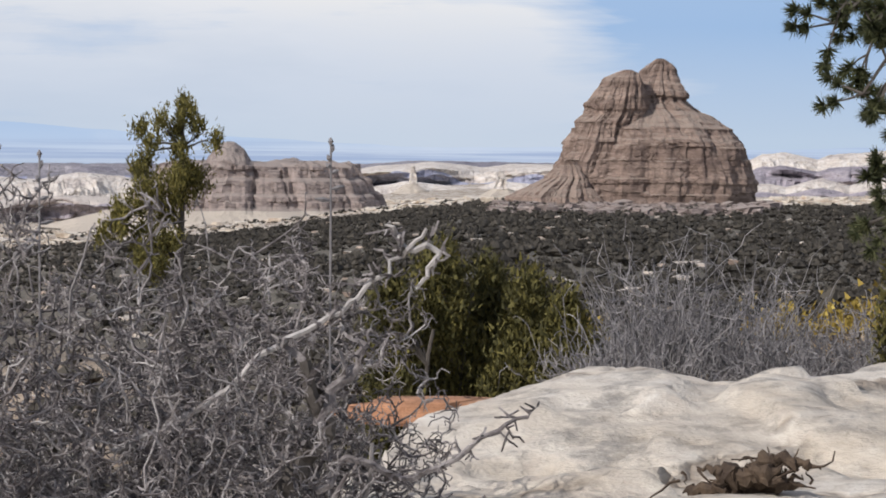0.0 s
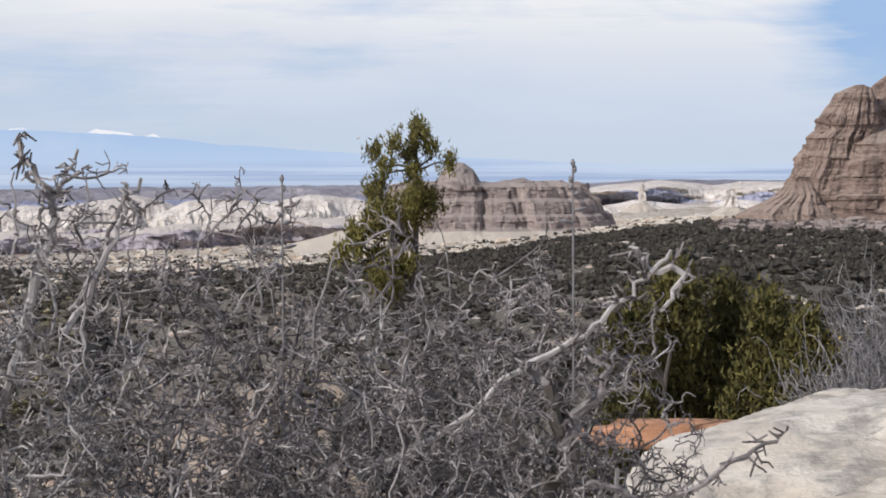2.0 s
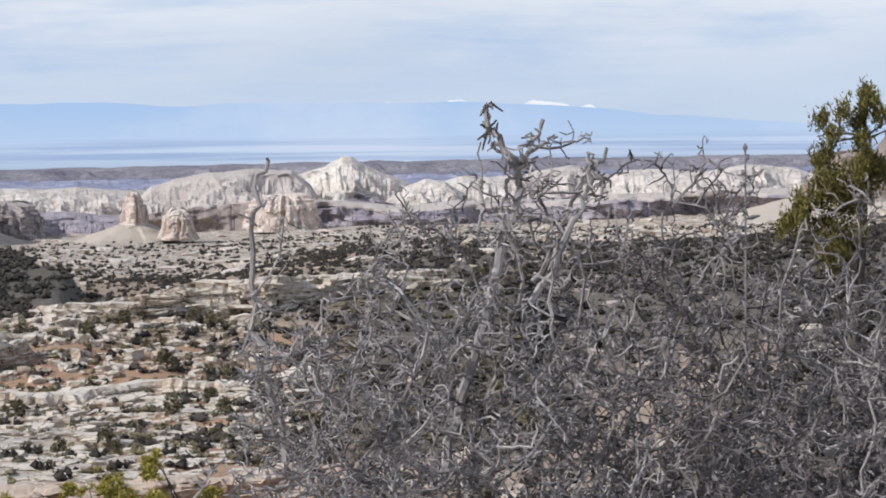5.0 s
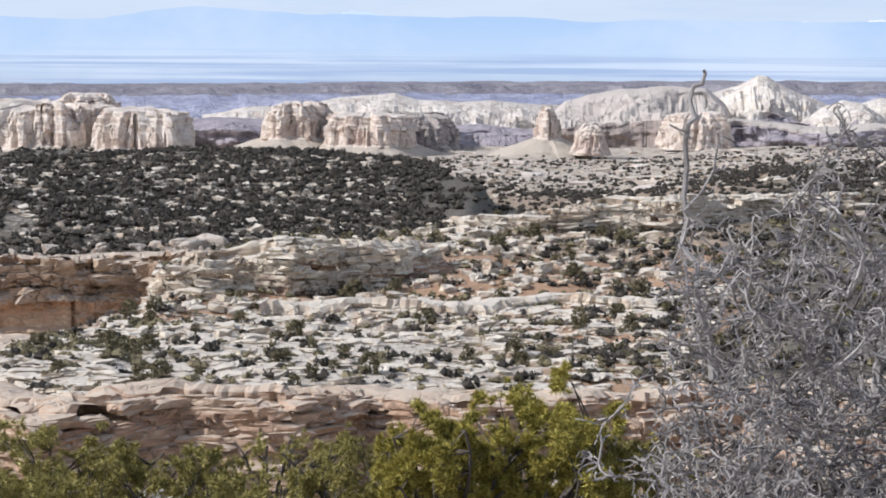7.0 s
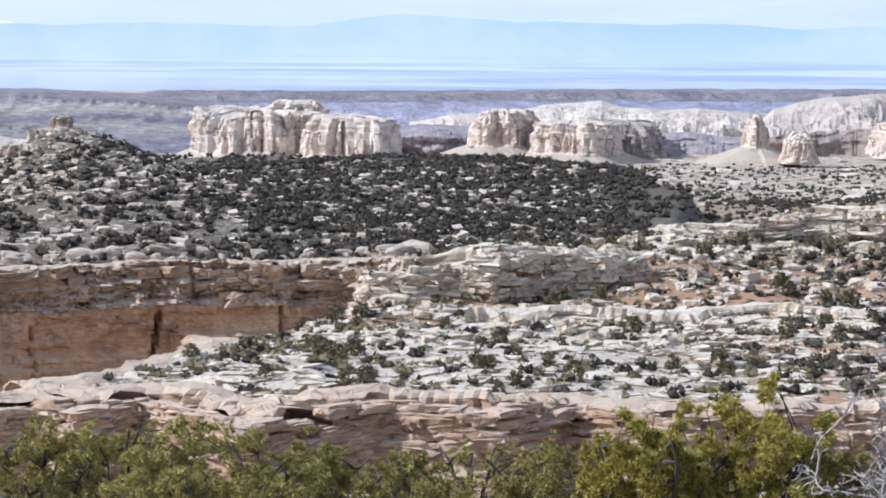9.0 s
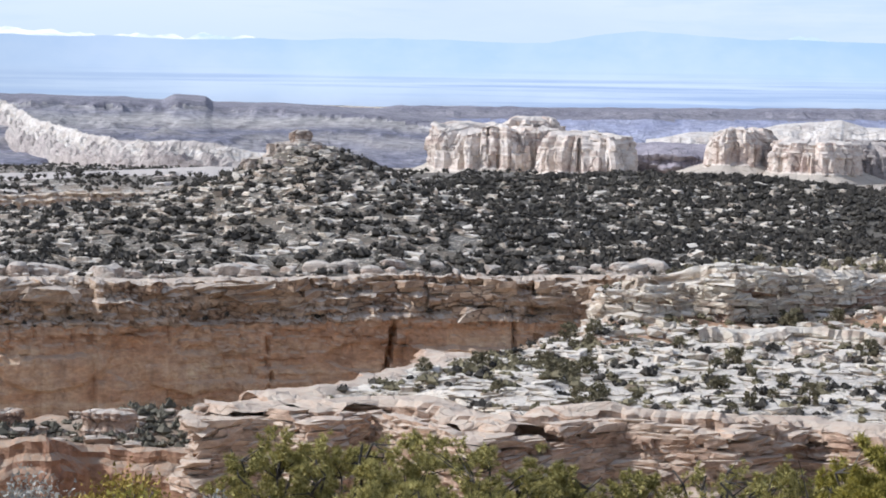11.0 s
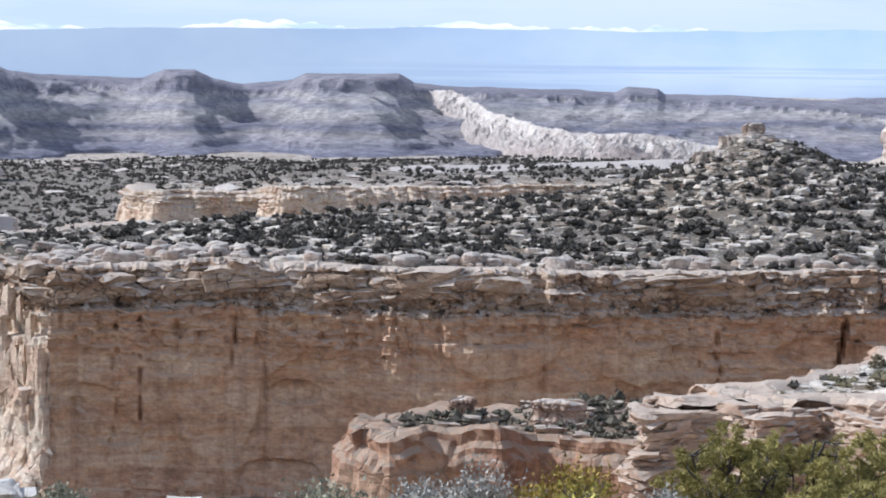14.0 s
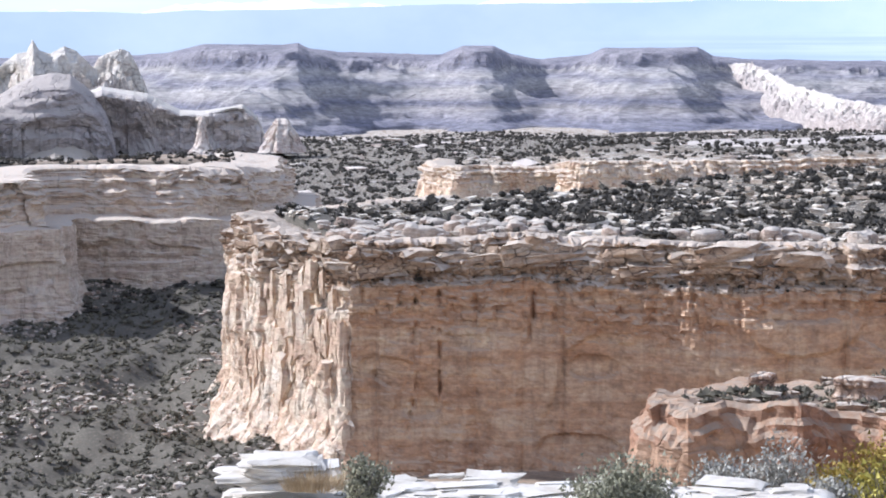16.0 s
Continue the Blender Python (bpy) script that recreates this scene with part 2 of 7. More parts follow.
M_TAN = rock("tan_wall_sandstone", (0.68, 0.555, 0.435), (0.56, 0.44, 0.335), (0.39, 0.295, 0.23), (0.25, 0.19, 0.155), 0.6, 1.2, 0.45, (0.60, 0.54, 0.46), None, 0.7, 0.25, 0.08)
M_CASTLE = rock("pale_grey_castle_sandstone", (0.66, 0.605, 0.51), (0.54, 0.475, 0.40), (0.38, 0.33, 0.295), (0.28, 0.24, 0.225), 0.07, 2.4, 0.3, (0.66, 0.62, 0.56))


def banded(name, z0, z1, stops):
    """Far layered rock: thin beds coloured by height with haze mixed in, uneven along the scarp."""
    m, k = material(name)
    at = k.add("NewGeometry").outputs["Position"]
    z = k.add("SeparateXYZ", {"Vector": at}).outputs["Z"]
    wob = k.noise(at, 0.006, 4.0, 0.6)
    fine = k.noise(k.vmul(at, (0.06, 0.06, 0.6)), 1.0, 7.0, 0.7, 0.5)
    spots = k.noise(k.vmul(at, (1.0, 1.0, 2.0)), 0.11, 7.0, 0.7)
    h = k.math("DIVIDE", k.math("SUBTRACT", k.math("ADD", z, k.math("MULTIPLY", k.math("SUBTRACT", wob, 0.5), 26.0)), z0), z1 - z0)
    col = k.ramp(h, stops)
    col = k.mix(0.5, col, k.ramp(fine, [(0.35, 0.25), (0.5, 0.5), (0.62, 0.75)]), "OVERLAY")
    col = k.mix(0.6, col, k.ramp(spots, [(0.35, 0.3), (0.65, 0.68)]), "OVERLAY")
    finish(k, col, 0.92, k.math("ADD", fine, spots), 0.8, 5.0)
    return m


# Distance haze is mixed into these bed colours as mauve and grey.
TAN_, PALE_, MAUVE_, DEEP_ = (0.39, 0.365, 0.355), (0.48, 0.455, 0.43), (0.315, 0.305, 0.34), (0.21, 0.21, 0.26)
M_FAR = banded("hazed_far_sandstone", -112.0, -22.0, [(0.0, DEEP_), (0.1, MAUVE_), (0.2, TAN_), (0.27, DEEP_), (0.33, MAUVE_), (0.42, TAN_), (0.48, DEEP_), (0.55, TAN_), (0.63, PALE_), (0.7, MAUVE_), (0.78, PALE_), (0.86, MAUVE_), (0.93, DEEP_), (1.0, MAUVE_)])
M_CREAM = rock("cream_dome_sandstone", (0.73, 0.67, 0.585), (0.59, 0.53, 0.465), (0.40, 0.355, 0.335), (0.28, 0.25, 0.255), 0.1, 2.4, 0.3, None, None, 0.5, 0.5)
# Mauve tone holds the shade on cliff feet below the cream domes.
M_MAUVE = rock("shaded_mauve_sandstone", (0.40, 0.36, 0.375), (0.315, 0.285, 0.31), (0.22, 0.2, 0.225), (0.165, 0.152, 0.18), 0.09, 3.0, 0.25, None, None, 0.5, 0.4)
# Far caps and blue mesas carry haze in their base colours too.
M_FARCAP = rock("hazed_dark_caprock", (0.29, 0.275, 0.29), (0.22, 0.21, 0.235), (0.155, 0.15, 0.185), (0.11, 0.11, 0.15), 0.2, 3.0, 0.2, None, None, 0.6, 0.3)
M_FARBLUE = rock("hazed_blue_far_sandstone", (0.37, 0.38, 0.46), (0.28, 0.295, 0.39), (0.2, 0.22, 0.31), (0.16, 0.18, 0.27), 0.1, 4.0, 0.2, None, None, 0.6, 0.3)
M_PINK = rock("pink_cream_ledge_sandstone", (0.549, 0.422, 0.319), (0.450, 0.313, 0.223), (0.293, 0.183, 0.126), (0.180, 0.113, 0.084), 0.5, 0.6, 0.25, (0.594, 0.513, 0.412), None, 0.6, 0.2)


def ground_material():
    m, k = material("desert_ground")
    at = k.add("NewGeometry").outputs["Position"]
    big = k.noise(at, 0.02, 5.0, 0.6)
    mid = k.noise(k.vmul(at, (1, 1, 2.5)), 0.16, 6.0, 0.62)
    fine = k.noise(k.vmul(at, (1, 1, 3)), 1.1, 6.0, 0.7)
    tiny = k.noise(at, 6.0, 5.0, 0.7)
    white = k.add("Attribute")
    white.attribute_name = "slickrock"
    red = k.add("Attribute")
    red.attribute_name = "redsoil"
    scrub = k.add("Attribute")
    scrub.attribute_name = "scrub"
    soil = k.ramp(mid, [(0.3, (0.20, 0.155, 0.115)), (0.5, (0.32, 0.245, 0.175)), (0.72, (0.43, 0.355, 0.275))])
    rust = k.ramp(fine, [(0.3, (0.32, 0.195, 0.12)), (0.7, (0.47, 0.315, 0.205))])
    stone = k.ramp(k.math("ADD", k.math("MULTIPLY", mid, 0.5), k.math("MULTIPLY", fine, 0.5)), [(0.32, (0.36, 0.305, 0.235)), (0.46, (0.55, 0.495, 0.415)), (0.62, (0.66, 0.62, 0.55))])
    # Dark litter colour, also used as painted shade where the mask is raised.
    litter_shade = k.ramp(fine, [(0.3, (0.075, 0.07, 0.055)), (0.55, (0.13, 0.117, 0.093)), (0.75, (0.27, 0.245, 0.20))])
    lichen = k.noise(k.vmul(at, (1, 1, 2)), 3.2, 7.0, 0.72)
    stone = k.mix(k.ramp(lichen, [(0.5, 0.0), (0.63, 0.78)]), stone, (0.25, 0.235, 0.21))
    stone = k.mix(k.ramp(k.noise(at, 0.8, 5.0, 0.6), [(0.48, 0.0), (0.66, 0.42)]), stone, (0.56, 0.46, 0.34))
    pits = k.add("TexVoronoi", {"Vector": at, "Scale": 2.2})
    pit = k.math("MULTIPLY", k.ramp(pits.outputs["Distance"], [(0.05, 1.0), (0.22, 0.0)]), k.ramp(k.noise(at, 1.1, 3.0), [(0.47, 0.0), (0.56, 1.0)]))
    seam = k.add("TexVoronoi", {"Vector": k.add("VectorMath", {0: at, 1: k.vmul(k.add("TexNoise", {"Vector": at, "Scale": 1.3, "Detail": 4.0}).outputs["Color"], (1.3, 1.3, 0.0))}), "Scale": 0.55})
    seam.feature = "DISTANCE_TO_EDGE"
    split = k.math("MULTIPLY", k.ramp(seam.outputs["Distance"], [(0.0, 1.0), (0.03, 0.0)]), k.ramp(k.noise(at, 0.5, 3.0), [(0.48, 0.0), (0.58, 1.0)]))
    pit = k.math("MAXIMUM", pit, split)
    stone = k.mix(k.math("MULTIPLY", pit, 0.75), stone, (0.25, 0.2, 0.15))
    a = k.ramp(k.math("ADD", white.outputs["Fac"], k.math("MULTIPLY", k.math("SUBTRACT", mid, 0.5), 1.6)), [(0.42, 0.0), (0.56, 1.0)])
    b = k.ramp(k.math("ADD", red.outputs["Fac"], k.math("MULTIPLY", k.math("SUBTRACT", big, 0.5), 1.5)), [(0.4, 0.0), (0.65, 1.0)])
    c = k.ramp(k.math("ADD", scrub.outputs["Fac"], k.math("MULTIPLY", k.math("SUBTRACT", fine, 0.5), 1.4)), [(0.4, 0.0), (0.6, 1.0)])
    col = k.mix(b, soil, rust)
    col = k.mix(a, col, stone)
    col = k.mix(c, col, litter_shade)
    col = k.mix(0.4, col, k.ramp(tiny, [(0.3, 0.3), (0.7, 0.72)]), "OVERLAY")
    finish(k, col, 0.95, k.math("SUBTRACT", k.math("ADD", fine, k.math("MULTIPLY", tiny, 0.25)), k.math("MULTIPLY", pit, 0.5)), 0.55, 0.14)
    return m


M_GROUND = ground_material()


def leaf_material(name, dark, mid, light, rough=0.75):
    m, k = material(name)
    isl = k.add("NewGeometry").outputs["Random Per Island"]
    obj = k.add("ObjectInfo").outputs["Random"]
    at = k.add("NewGeometry").outputs["Position"]
    patch = k.noise(at, 1.6, 3.0)
    v = k.math("ADD", k.math("MULTIPLY", isl, 0.5), k.math("ADD", k.math("MULTIPLY", patch, 0.45), k.math("MULTIPLY", obj, 0.12)))
    col = k.ramp(v, [(0.18, dark), (0.5, mid), (0.85, light)])
    b = finish(k, col, rough, None, spec=0.2)
    return m


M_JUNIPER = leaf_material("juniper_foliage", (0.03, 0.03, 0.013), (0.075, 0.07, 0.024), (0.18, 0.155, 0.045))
# Brighter copy of the juniper colour with sunlight painted in.
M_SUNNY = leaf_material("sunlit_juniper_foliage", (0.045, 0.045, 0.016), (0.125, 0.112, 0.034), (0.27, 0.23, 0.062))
M_OLIVE = leaf_material("olive_juniper_foliage", (0.08, 0.071, 0.043), (0.165, 0.144, 0.084), (0.285, 0.247, 0.148))
M_PINYON = leaf_material("pinyon_needles", (0.07, 0.067, 0.018), (0.31, 0.272, 0.057), (0.68, 0.585, 0.165))
M_DULL = leaf_material("dull_pinyon_needles", (0.095, 0.088, 0.03), (0.34, 0.30, 0.10), (0.66, 0.58, 0.23))
M_DARKPINE = leaf_material("dark_pine_needles", (0.02, 0.026, 0.012), (0.05, 0.058, 0.025), (0.11, 0.115, 0.05))
M_SCRUB = leaf_material("far_juniper_foliage", (0.026, 0.024, 0.02), (0.054, 0.048, 0.039), (0.098, 0.087, 0.068))
M_TALUS = leaf_material("grey_olive_scrub", (0.06, 0.056, 0.042), (0.12, 0.11, 0.08), (0.21, 0.19, 0.135))
M_SAGE = leaf_material("sagebrush_leaves", (0.19, 0.183, 0.158), (0.37, 0.358, 0.31), (0.58, 0.56, 0.49))
M_SALT = leaf_material("saltbush_leaves", (0.12, 0.12, 0.08), (0.26, 0.255, 0.175), (0.45, 0.44, 0.32))
M_YELLOW = leaf_material("rabbitbrush_flowers", (0.16, 0.12, 0.03), (0.32, 0.23, 0.05), (0.5, 0.38, 0.1))
M_STRAW = leaf_material("dry_grass", (0.22, 0.16, 0.09), (0.36, 0.27, 0.16), (0.5, 0.4, 0.27))
M_BRUSH = leaf_material("bare_grey_twigs", (0.10, 0.094, 0.096), (0.20, 0.19, 0.19), (0.36, 0.34, 0.33))


def bark_material(name, dark, mid, light):
    m, k = material(name)
    at = k.add("NewGeometry").outputs["Position"]
    isl = k.add("NewGeometry").outputs["Random Per Island"]
    n = k.noise(k.vmul(at, (1, 1, 0.4)), 9.0, 5.0, 0.65)
    f = k.noise(at, 60.0, 4.0, 0.6)
    v = k.math("ADD", k.math("MULTIPLY", n, 0.65), k.math("ADD", k.math("MULTIPLY", f, 0.2), k.math("MULTIPLY", isl, 0.22)))
    finish(k, k.ramp(v, [(0.3, dark), (0.52, mid), (0.78, light)]), 0.85, f, 0.4, 0.01)
    return m


M_DEAD = bark_material("weathered_dead_wood", (0.042, 0.036, 0.035), (0.172, 0.154, 0.149), (0.51, 0.475, 0.45))
M_SILVER = bark_material("silver_dead_wood", (0.09, 0.082, 0.078), (0.27, 0.252, 0.242), (0.58, 0.55, 0.52))
M_BLEACH = bark_material("bleached_dead_wood", (0.14, 0.13, 0.12), (0.34, 0.32, 0.30), (0.66, 0.63, 0.59))
M_BARK = bark_material("dark_bark", (0.035, 0.03, 0.027), (0.08, 0.07, 0.06), (0.17, 0.15, 0.13))

# ---- ground ----
# height of the land by bearing (degrees to the left of y) at these distances
REACH = np.array([3.0, 28.0, 45.0, 80.0, 130.0, 160.0, 320.0, 450.0, 700.0, 1500.0, 2300.0, 4950.0])
LAND = {
    -34: (0.0, -0.8, -2.5, -5.5, -8.5, -10.0, -15.0, -18.0, -20.0, -41.0, -46.0, -40.0),
    -24: (0.0, -1.6, -3.2, -6.0, -8.5, -10.0, -15.5, -18.5, -21.0, -42.0, -48.0, -40.0),
    -15: (0.0, -2.0, -4.5, -9.5, -14.0, -16.0, -21.5, -25.0, -33.0, -61.0, -68.0, -40.0),
    -6: (0.0, -4.5, -8.5, -16.0, -23.0, -25.0, -26.0, -29.0, -36.0, -67.0, -78.0, -40.0),
    2: (0.0, -5.8, -10.0, -20.0, -30.0, -31.0, -31.0, -38.0, -46.0, -72.0, -82.0, -40.0),
    12: (0.0, -6.0, -11.0, -22.0, -33.0, -35.0, -45.0, -50.0, -48.0, -78.0, -100.0, -40.0),
    22: (0.0, -6.0, -13.0, -33.0, -50.0, -56.0, -75.0, -75.0, -55.0, -73.0, -96.0, -40.0),
    32: (0.0, -5.4, -20.0, -45.0, -66.0, -73.0, -86.0, -84.0, -62.0, -74.0, -98.0, -40.0),
    42: (0.0, -5.2, -22.0, -50.0, -72.0, -80.0, -92.0, -86.0, -66.0, -75.0, -98.0, -40.0),
}


def land(az, d):
    keys = np.array(sorted(LAND), float)
    table = np.array([LAND[q] for q in sorted(LAND)])
    a = np.clip(az, keys[0], keys[-1])
    i = np.clip(np.searchsorted(keys, a) - 1, 0, len(keys) - 2)
    t = (a - keys[i]) / (keys[i + 1] - keys[i])
    t = t * t * (3 - 2 * t)
    u = np.log(np.clip(d, REACH[0], REACH[-1]))
    g = np.log(REACH)
    j = np.clip(np.searchsorted(g, u) - 1, 0, len(g) - 2)
    s = (u - g[j]) / (g[j + 1] - g[j])
    lo = table[i, j] * (1 - s) + table[i, j + 1] * s
    hi = table[i + 1, j] * (1 - s) + table[i + 1, j + 1] * s
    return lo * (1 - t) + hi * t


def outline(points):
    return [tuple(polar(a, d)[:2]) for a, d in points]


# raised rock: plateau across the canyon, terrace and bench on this side, wall up the canyon
PLATEAU = outline([(3.5, 470), (8, 425), (13, 440), (18, 436), (22, 430), (25, 422), (28, 418), (32, 424), (36, 426), (38.3, 424), (39.7, 444), (41.2, 476),
                   (41.4, 500), (40, 525), (36, 550), (33, 575), (30, 600), (26.5, 640), (23, 740), (20, 860), (14, 900), (7, 860), (3, 640)])
TERRACE = outline([(-9, 186), (-5, 172), (0, 170), (4, 163), (7, 168), (9, 162), (12, 165), (15.5, 158), (18, 172), (19.5, 168), (20.6, 172), (22.8, 171), (22.3, 180),
                   (20.5, 184), (17, 208), (14, 226), (13.4, 262), (9, 300), (0, 350), (-9, 330)])
BENCH = outline([(18, 185), (21, 188), (23.5, 192), (25.5, 195), (26.5, 190), (28.3, 192), (29.5, 190), (30.9, 193), (31.0, 200), (29, 208), (27, 214), (24, 220), (20, 222), (16, 240)])
UPWALL = outline([(39.2, 760), (39.4, 700), (40.2, 662), (42, 652), (45.4, 648), (45.6, 606), (48, 600), (54, 590), (62, 600), (64, 700), (46, 740), (41, 800)])
BAND = outline([(18, 900), (25, 850), (28.5, 838), (32.4, 828), (33.0, 850), (35.6, 842), (36.2, 862), (36.2, 900), (33, 980), (18, 1020)])


def plateau_top(x, y):
    z = -40.0 + 1.2 * fbm(x / 40, y / 40, octaves=4)
    px, py = polar(20.1, 560)[:2]
    r = np.hypot(x - px, (y - py) * 0.8)
    r = r * (1 + 0.18 * vnoise(np.arctan2(y - py, x - px) * 2.0, 3.1)) + 1.5 * vnoise(x / 6, y / 6)
    z = z + np.interp(r, [0, 6, 14, 24, 42, 80], [22.0, 20.5, 16.5, 11.8, 5.5, 0.0])
    hx, hy = polar(10.5, 690)[:2]
    z = z + 7.0 * np.exp(-(((x - hx) / 75) ** 2 + ((y - hy) / 85) ** 2))
    return z


def terrace_top(x, y):
    az, d = az_d(x, y)
    ridge_d = np.interp(az, [-9, -2, 0.3, 4.5, 7, 9, 10, 11, 12.3, 13.4], [300, 295, 290, 272, 268, 262, 252, 247, 240, 236])
    ridge_z = -1.0 * ridge_d * np.tan(np.radians(np.interp(az, [-9, -2, 0.3, 4.5, 7, 9, 10, 11, 12.3, 13.4, 15], [3.6, 3.9, 4.3, 4.6, 5.05, 4.9, 5.15, 5.5, 5.75, 6.5, 7.2]))) + 1.6
    foot = -24.8 + 0.9 * fbm(x / 22, y / 22, octaves=3)
    rise = smooth(0.0, 1.0, (d - 205) / (ridge_d - 205 + 1e-6)) * (az < 15)
    z = foot + (np.maximum(ridge_z, -25) - foot) * rise * smooth(15, 12, az)
    z = np.where(d > ridge_d, np.minimum(z, ridge_z - (d - ridge_d) * 0.12), z)
    step = 0.9
    q = z / step + 0.35 * fbm(x / 9, y / 9, octaves=3)
    return z * 0.35 + 0.65 * (np.floor(q) + smooth(0.62, 1.0, q - np.floor(q))) * step


def bench_top(x, y):
    return -32.0 + 1.2 * fbm(x / 12, y / 12, octaves=4)


def upwall_top(x, y):
    return -39.5 - 3.5 * smooth(42.5, 39.8, az_d(x, y)[0]) + 0.8 * fbm(x / 30, y / 30)


def band_top(x, y):
    return -52.0 + 3.2 * smooth(33.4, 32.2, az_d(x, y)[0]) + 1.2 * fbm(x / 30, y / 30)


RAISED = [(PLATEAU, plateau_top, 6.5, 4.5), (TERRACE, terrace_top, 4.0, 2.5), (BENCH, bench_top, 2.5, 2.5), (UPWALL, upwall_top, 17.0, 8.0), (BAND, band_top, 5.0, 6.0)]


def height(x, y):
    x, y = np.asarray(x, float), np.asarray(y, float)
    az, d = az_d(x, y)
    z = land(az, d)
    rough = np.interp(d, [0, 6, 40, 200, 1000, 5000], [0.05, 0.12, 0.5, 1.2, 3.0, 3.0])
    size = np.interp(d, [0, 6, 40, 200, 1000, 5000], [2.0, 3.0, 9.0, 25.0, 90.0, 200.0])
    z = z + rough * fbm(x / size, y / size, octaves=5) * 0.8
    for ring, top, start, width in RAISED:
        box = np.array(ring)
        near = (x > box[:, 0].min() - 5) & (x < box[:, 0].max() + 5) & (y > box[:, 1].min() - 5) & (y < box[:, 1].max() + 5)
        if near.any():
            sd = inside(x[near], y[near], ring)
            t = top(x[near], y[near])
            z[near] = np.where(sd > 0, z[near] + (np.maximum(t, z[near]) - z[near]) * smooth(start, start + width, sd), z[near])
    talus_ = smooth(38.5, 40.5, az) * smooth(300, 380, d) * smooth(690, 610, d)
    z = z + talus_ * (7.0 * vnoise((x + 0.6 * y) / 34, (y - 0.6 * x) / 90, 2.0) + 3.0 * fbm((x + 0.6 * y) / 15, (y - 0.6 * x) / 30, 5.0, 4))
    # white slickrock slabs by the camera
    right = smooth(-18.5, -20.5, az + 0.8 * vnoise(d / 4, 2.0)) * smooth(-75, -55, az) * smooth(1.0, -0.3, d - np.interp(az, [-45, -34.4, -28, -24, -22, -20], [17.5, 16.6, 14.8, 13.4, 12.6, 10.5]) + 0.35 * vnoise(az / 1.5, 0.5)) * smooth(4, 7, d)
    slab = 0.02 + np.interp(az, [-45, -34, -27, -22], [0.1, 0.06, -0.02, -0.1]) + 0.15 * fbm(x / 3.0, y / 3.0, octaves=6, gain=0.52) - 0.05 * smooth(-0.3, 0.5, fbm(x / 1.1, y / 1.1)) - 0.09 * smooth(0.45, 0.7, vnoise(x / 0.8 + 3, y / 0.8)) + 0.1 * smooth(0.0, 0.07, fbm(x / 2.6 + 7, y / 2.6, octaves=4)) - 0.07 * smooth(0.35, 0.42, fbm(x / 1.7, y / 1.7 + 4, octaves=4))
    z = z * (1 - right) + slab * right
    left = smooth(24, 26, az) * smooth(29.0, 28.2, d + 0.4 * vnoise(az / 2, 4.5) + 4.0 * smooth(41, 44, az)) * smooth(18, 23, d) * smooth(80, 60, az)
    shelf = -4.05 + 0.12 * fbm(x / 4, y / 4, octaves=4)
    return z * (1 - left) + shelf * left


def ground_points():
    az = np.concatenate([np.arange(-180, -38, 4.0), np.arange(-38, 50.01, 0.22), np.arange(52, 180, 4.0)])
    d = np.unique(np.concatenate([[0.02], np.geomspace(1.0, 4960, 300), np.arange(5.0, 18.5, 0.1), np.arange(150, 310, 1.5), np.arange(404, 500, 2.0), np.arange(504, 640, 4.0)]))
    A, D = np.meshgrid(np.radians(az), d)
    x, y = -np.sin(A) * D, np.cos(A) * D
    return x, y


gx, gy = ground_points()
gz = height(gx, gy)
rows_, cols_ = gx.shape
ground = from_grid("ground", np.stack([gx, gy, gz], -1), rows_, cols_, M_GROUND, wrap=True)
tagged(ground, "dry desert ground of pale slickrock, gravel and reddish soil", "ground", kind="structure")
g_az, g_d = az_d(gx, gy)


def mask(ring, x, y, soft=8.0):
    return smooth(-soft, soft, inside(x, y, ring))


m_ter = mask(TERRACE, gx, gy, 2.0)
m_pla = mask(PLATEAU, gx, gy, 3.0)
m_ben = mask(BENCH, gx, gy, 2.0)
white = np.full(gx.shape, 0.15)
white = np.maximum(white, m_ter * np.interp(g_d, [160, 200, 215, 235, 270], [0.82, 0.72, 0.42, 0.4, 0.5]) * (1 - 0.8 * smooth(7, 0, g_az)))
kx_, ky_ = polar(20.1, 560)[:2]
knoll = smooth(75, 30, np.hypot(gx - kx_, gy - ky_))
white = np.maximum(white, m_pla * (0.5 - 0.2 * knoll))
wav = 1.5 * vnoise(gx / 2, gy / 2)
near_right = smooth(-18, -20.5, g_az + wav) * smooth(-75, -60, g_az) * smooth(18.5, 16.5, g_d + wav)
near_left = smooth(23, 25.5, g_az + wav) * smooth(80, 65, g_az) * smooth(32, 29.5, g_d)
near_right = near_right * smooth(4.0, 6.5, g_d + wav)
near_left = near_left * smooth(14, 20, g_d + wav)
white = np.maximum(white, 1.3 * np.maximum(near_right, near_left))
white = np.maximum(white, smooth(500, 900, g_d) * 0.52)
red = 0.25 + m_ter * 0.25 * smooth(7, 1, g_az) + m_ter * 0.45 * smooth(200, 218, g_d) * smooth(258, 240, g_d) + 0.1 * smooth(8, 25, g_d) * smooth(120, 60, g_d)
# Scrub litter; plateau and canyon slope also darkened in colour for shade there.
dark = (0.34 * smooth(150, 260, g_d) * smooth(2100, 1500, g_d) + 0.38 * smooth(38, 41, g_az) * smooth(300, 360, g_d) * smooth(720, 640, g_d)) * (1 - m_ter) + 0.24 * m_pla
# Ground beneath the dead shrubs painted dark for the shadows among twigs.
dark = dark + 0.5 * smooth(-26, -22, g_az) * smooth(4, 1, g_az) * smooth(4, 6, g_d) * smooth(150, 60, g_d) * (1 - near_right)
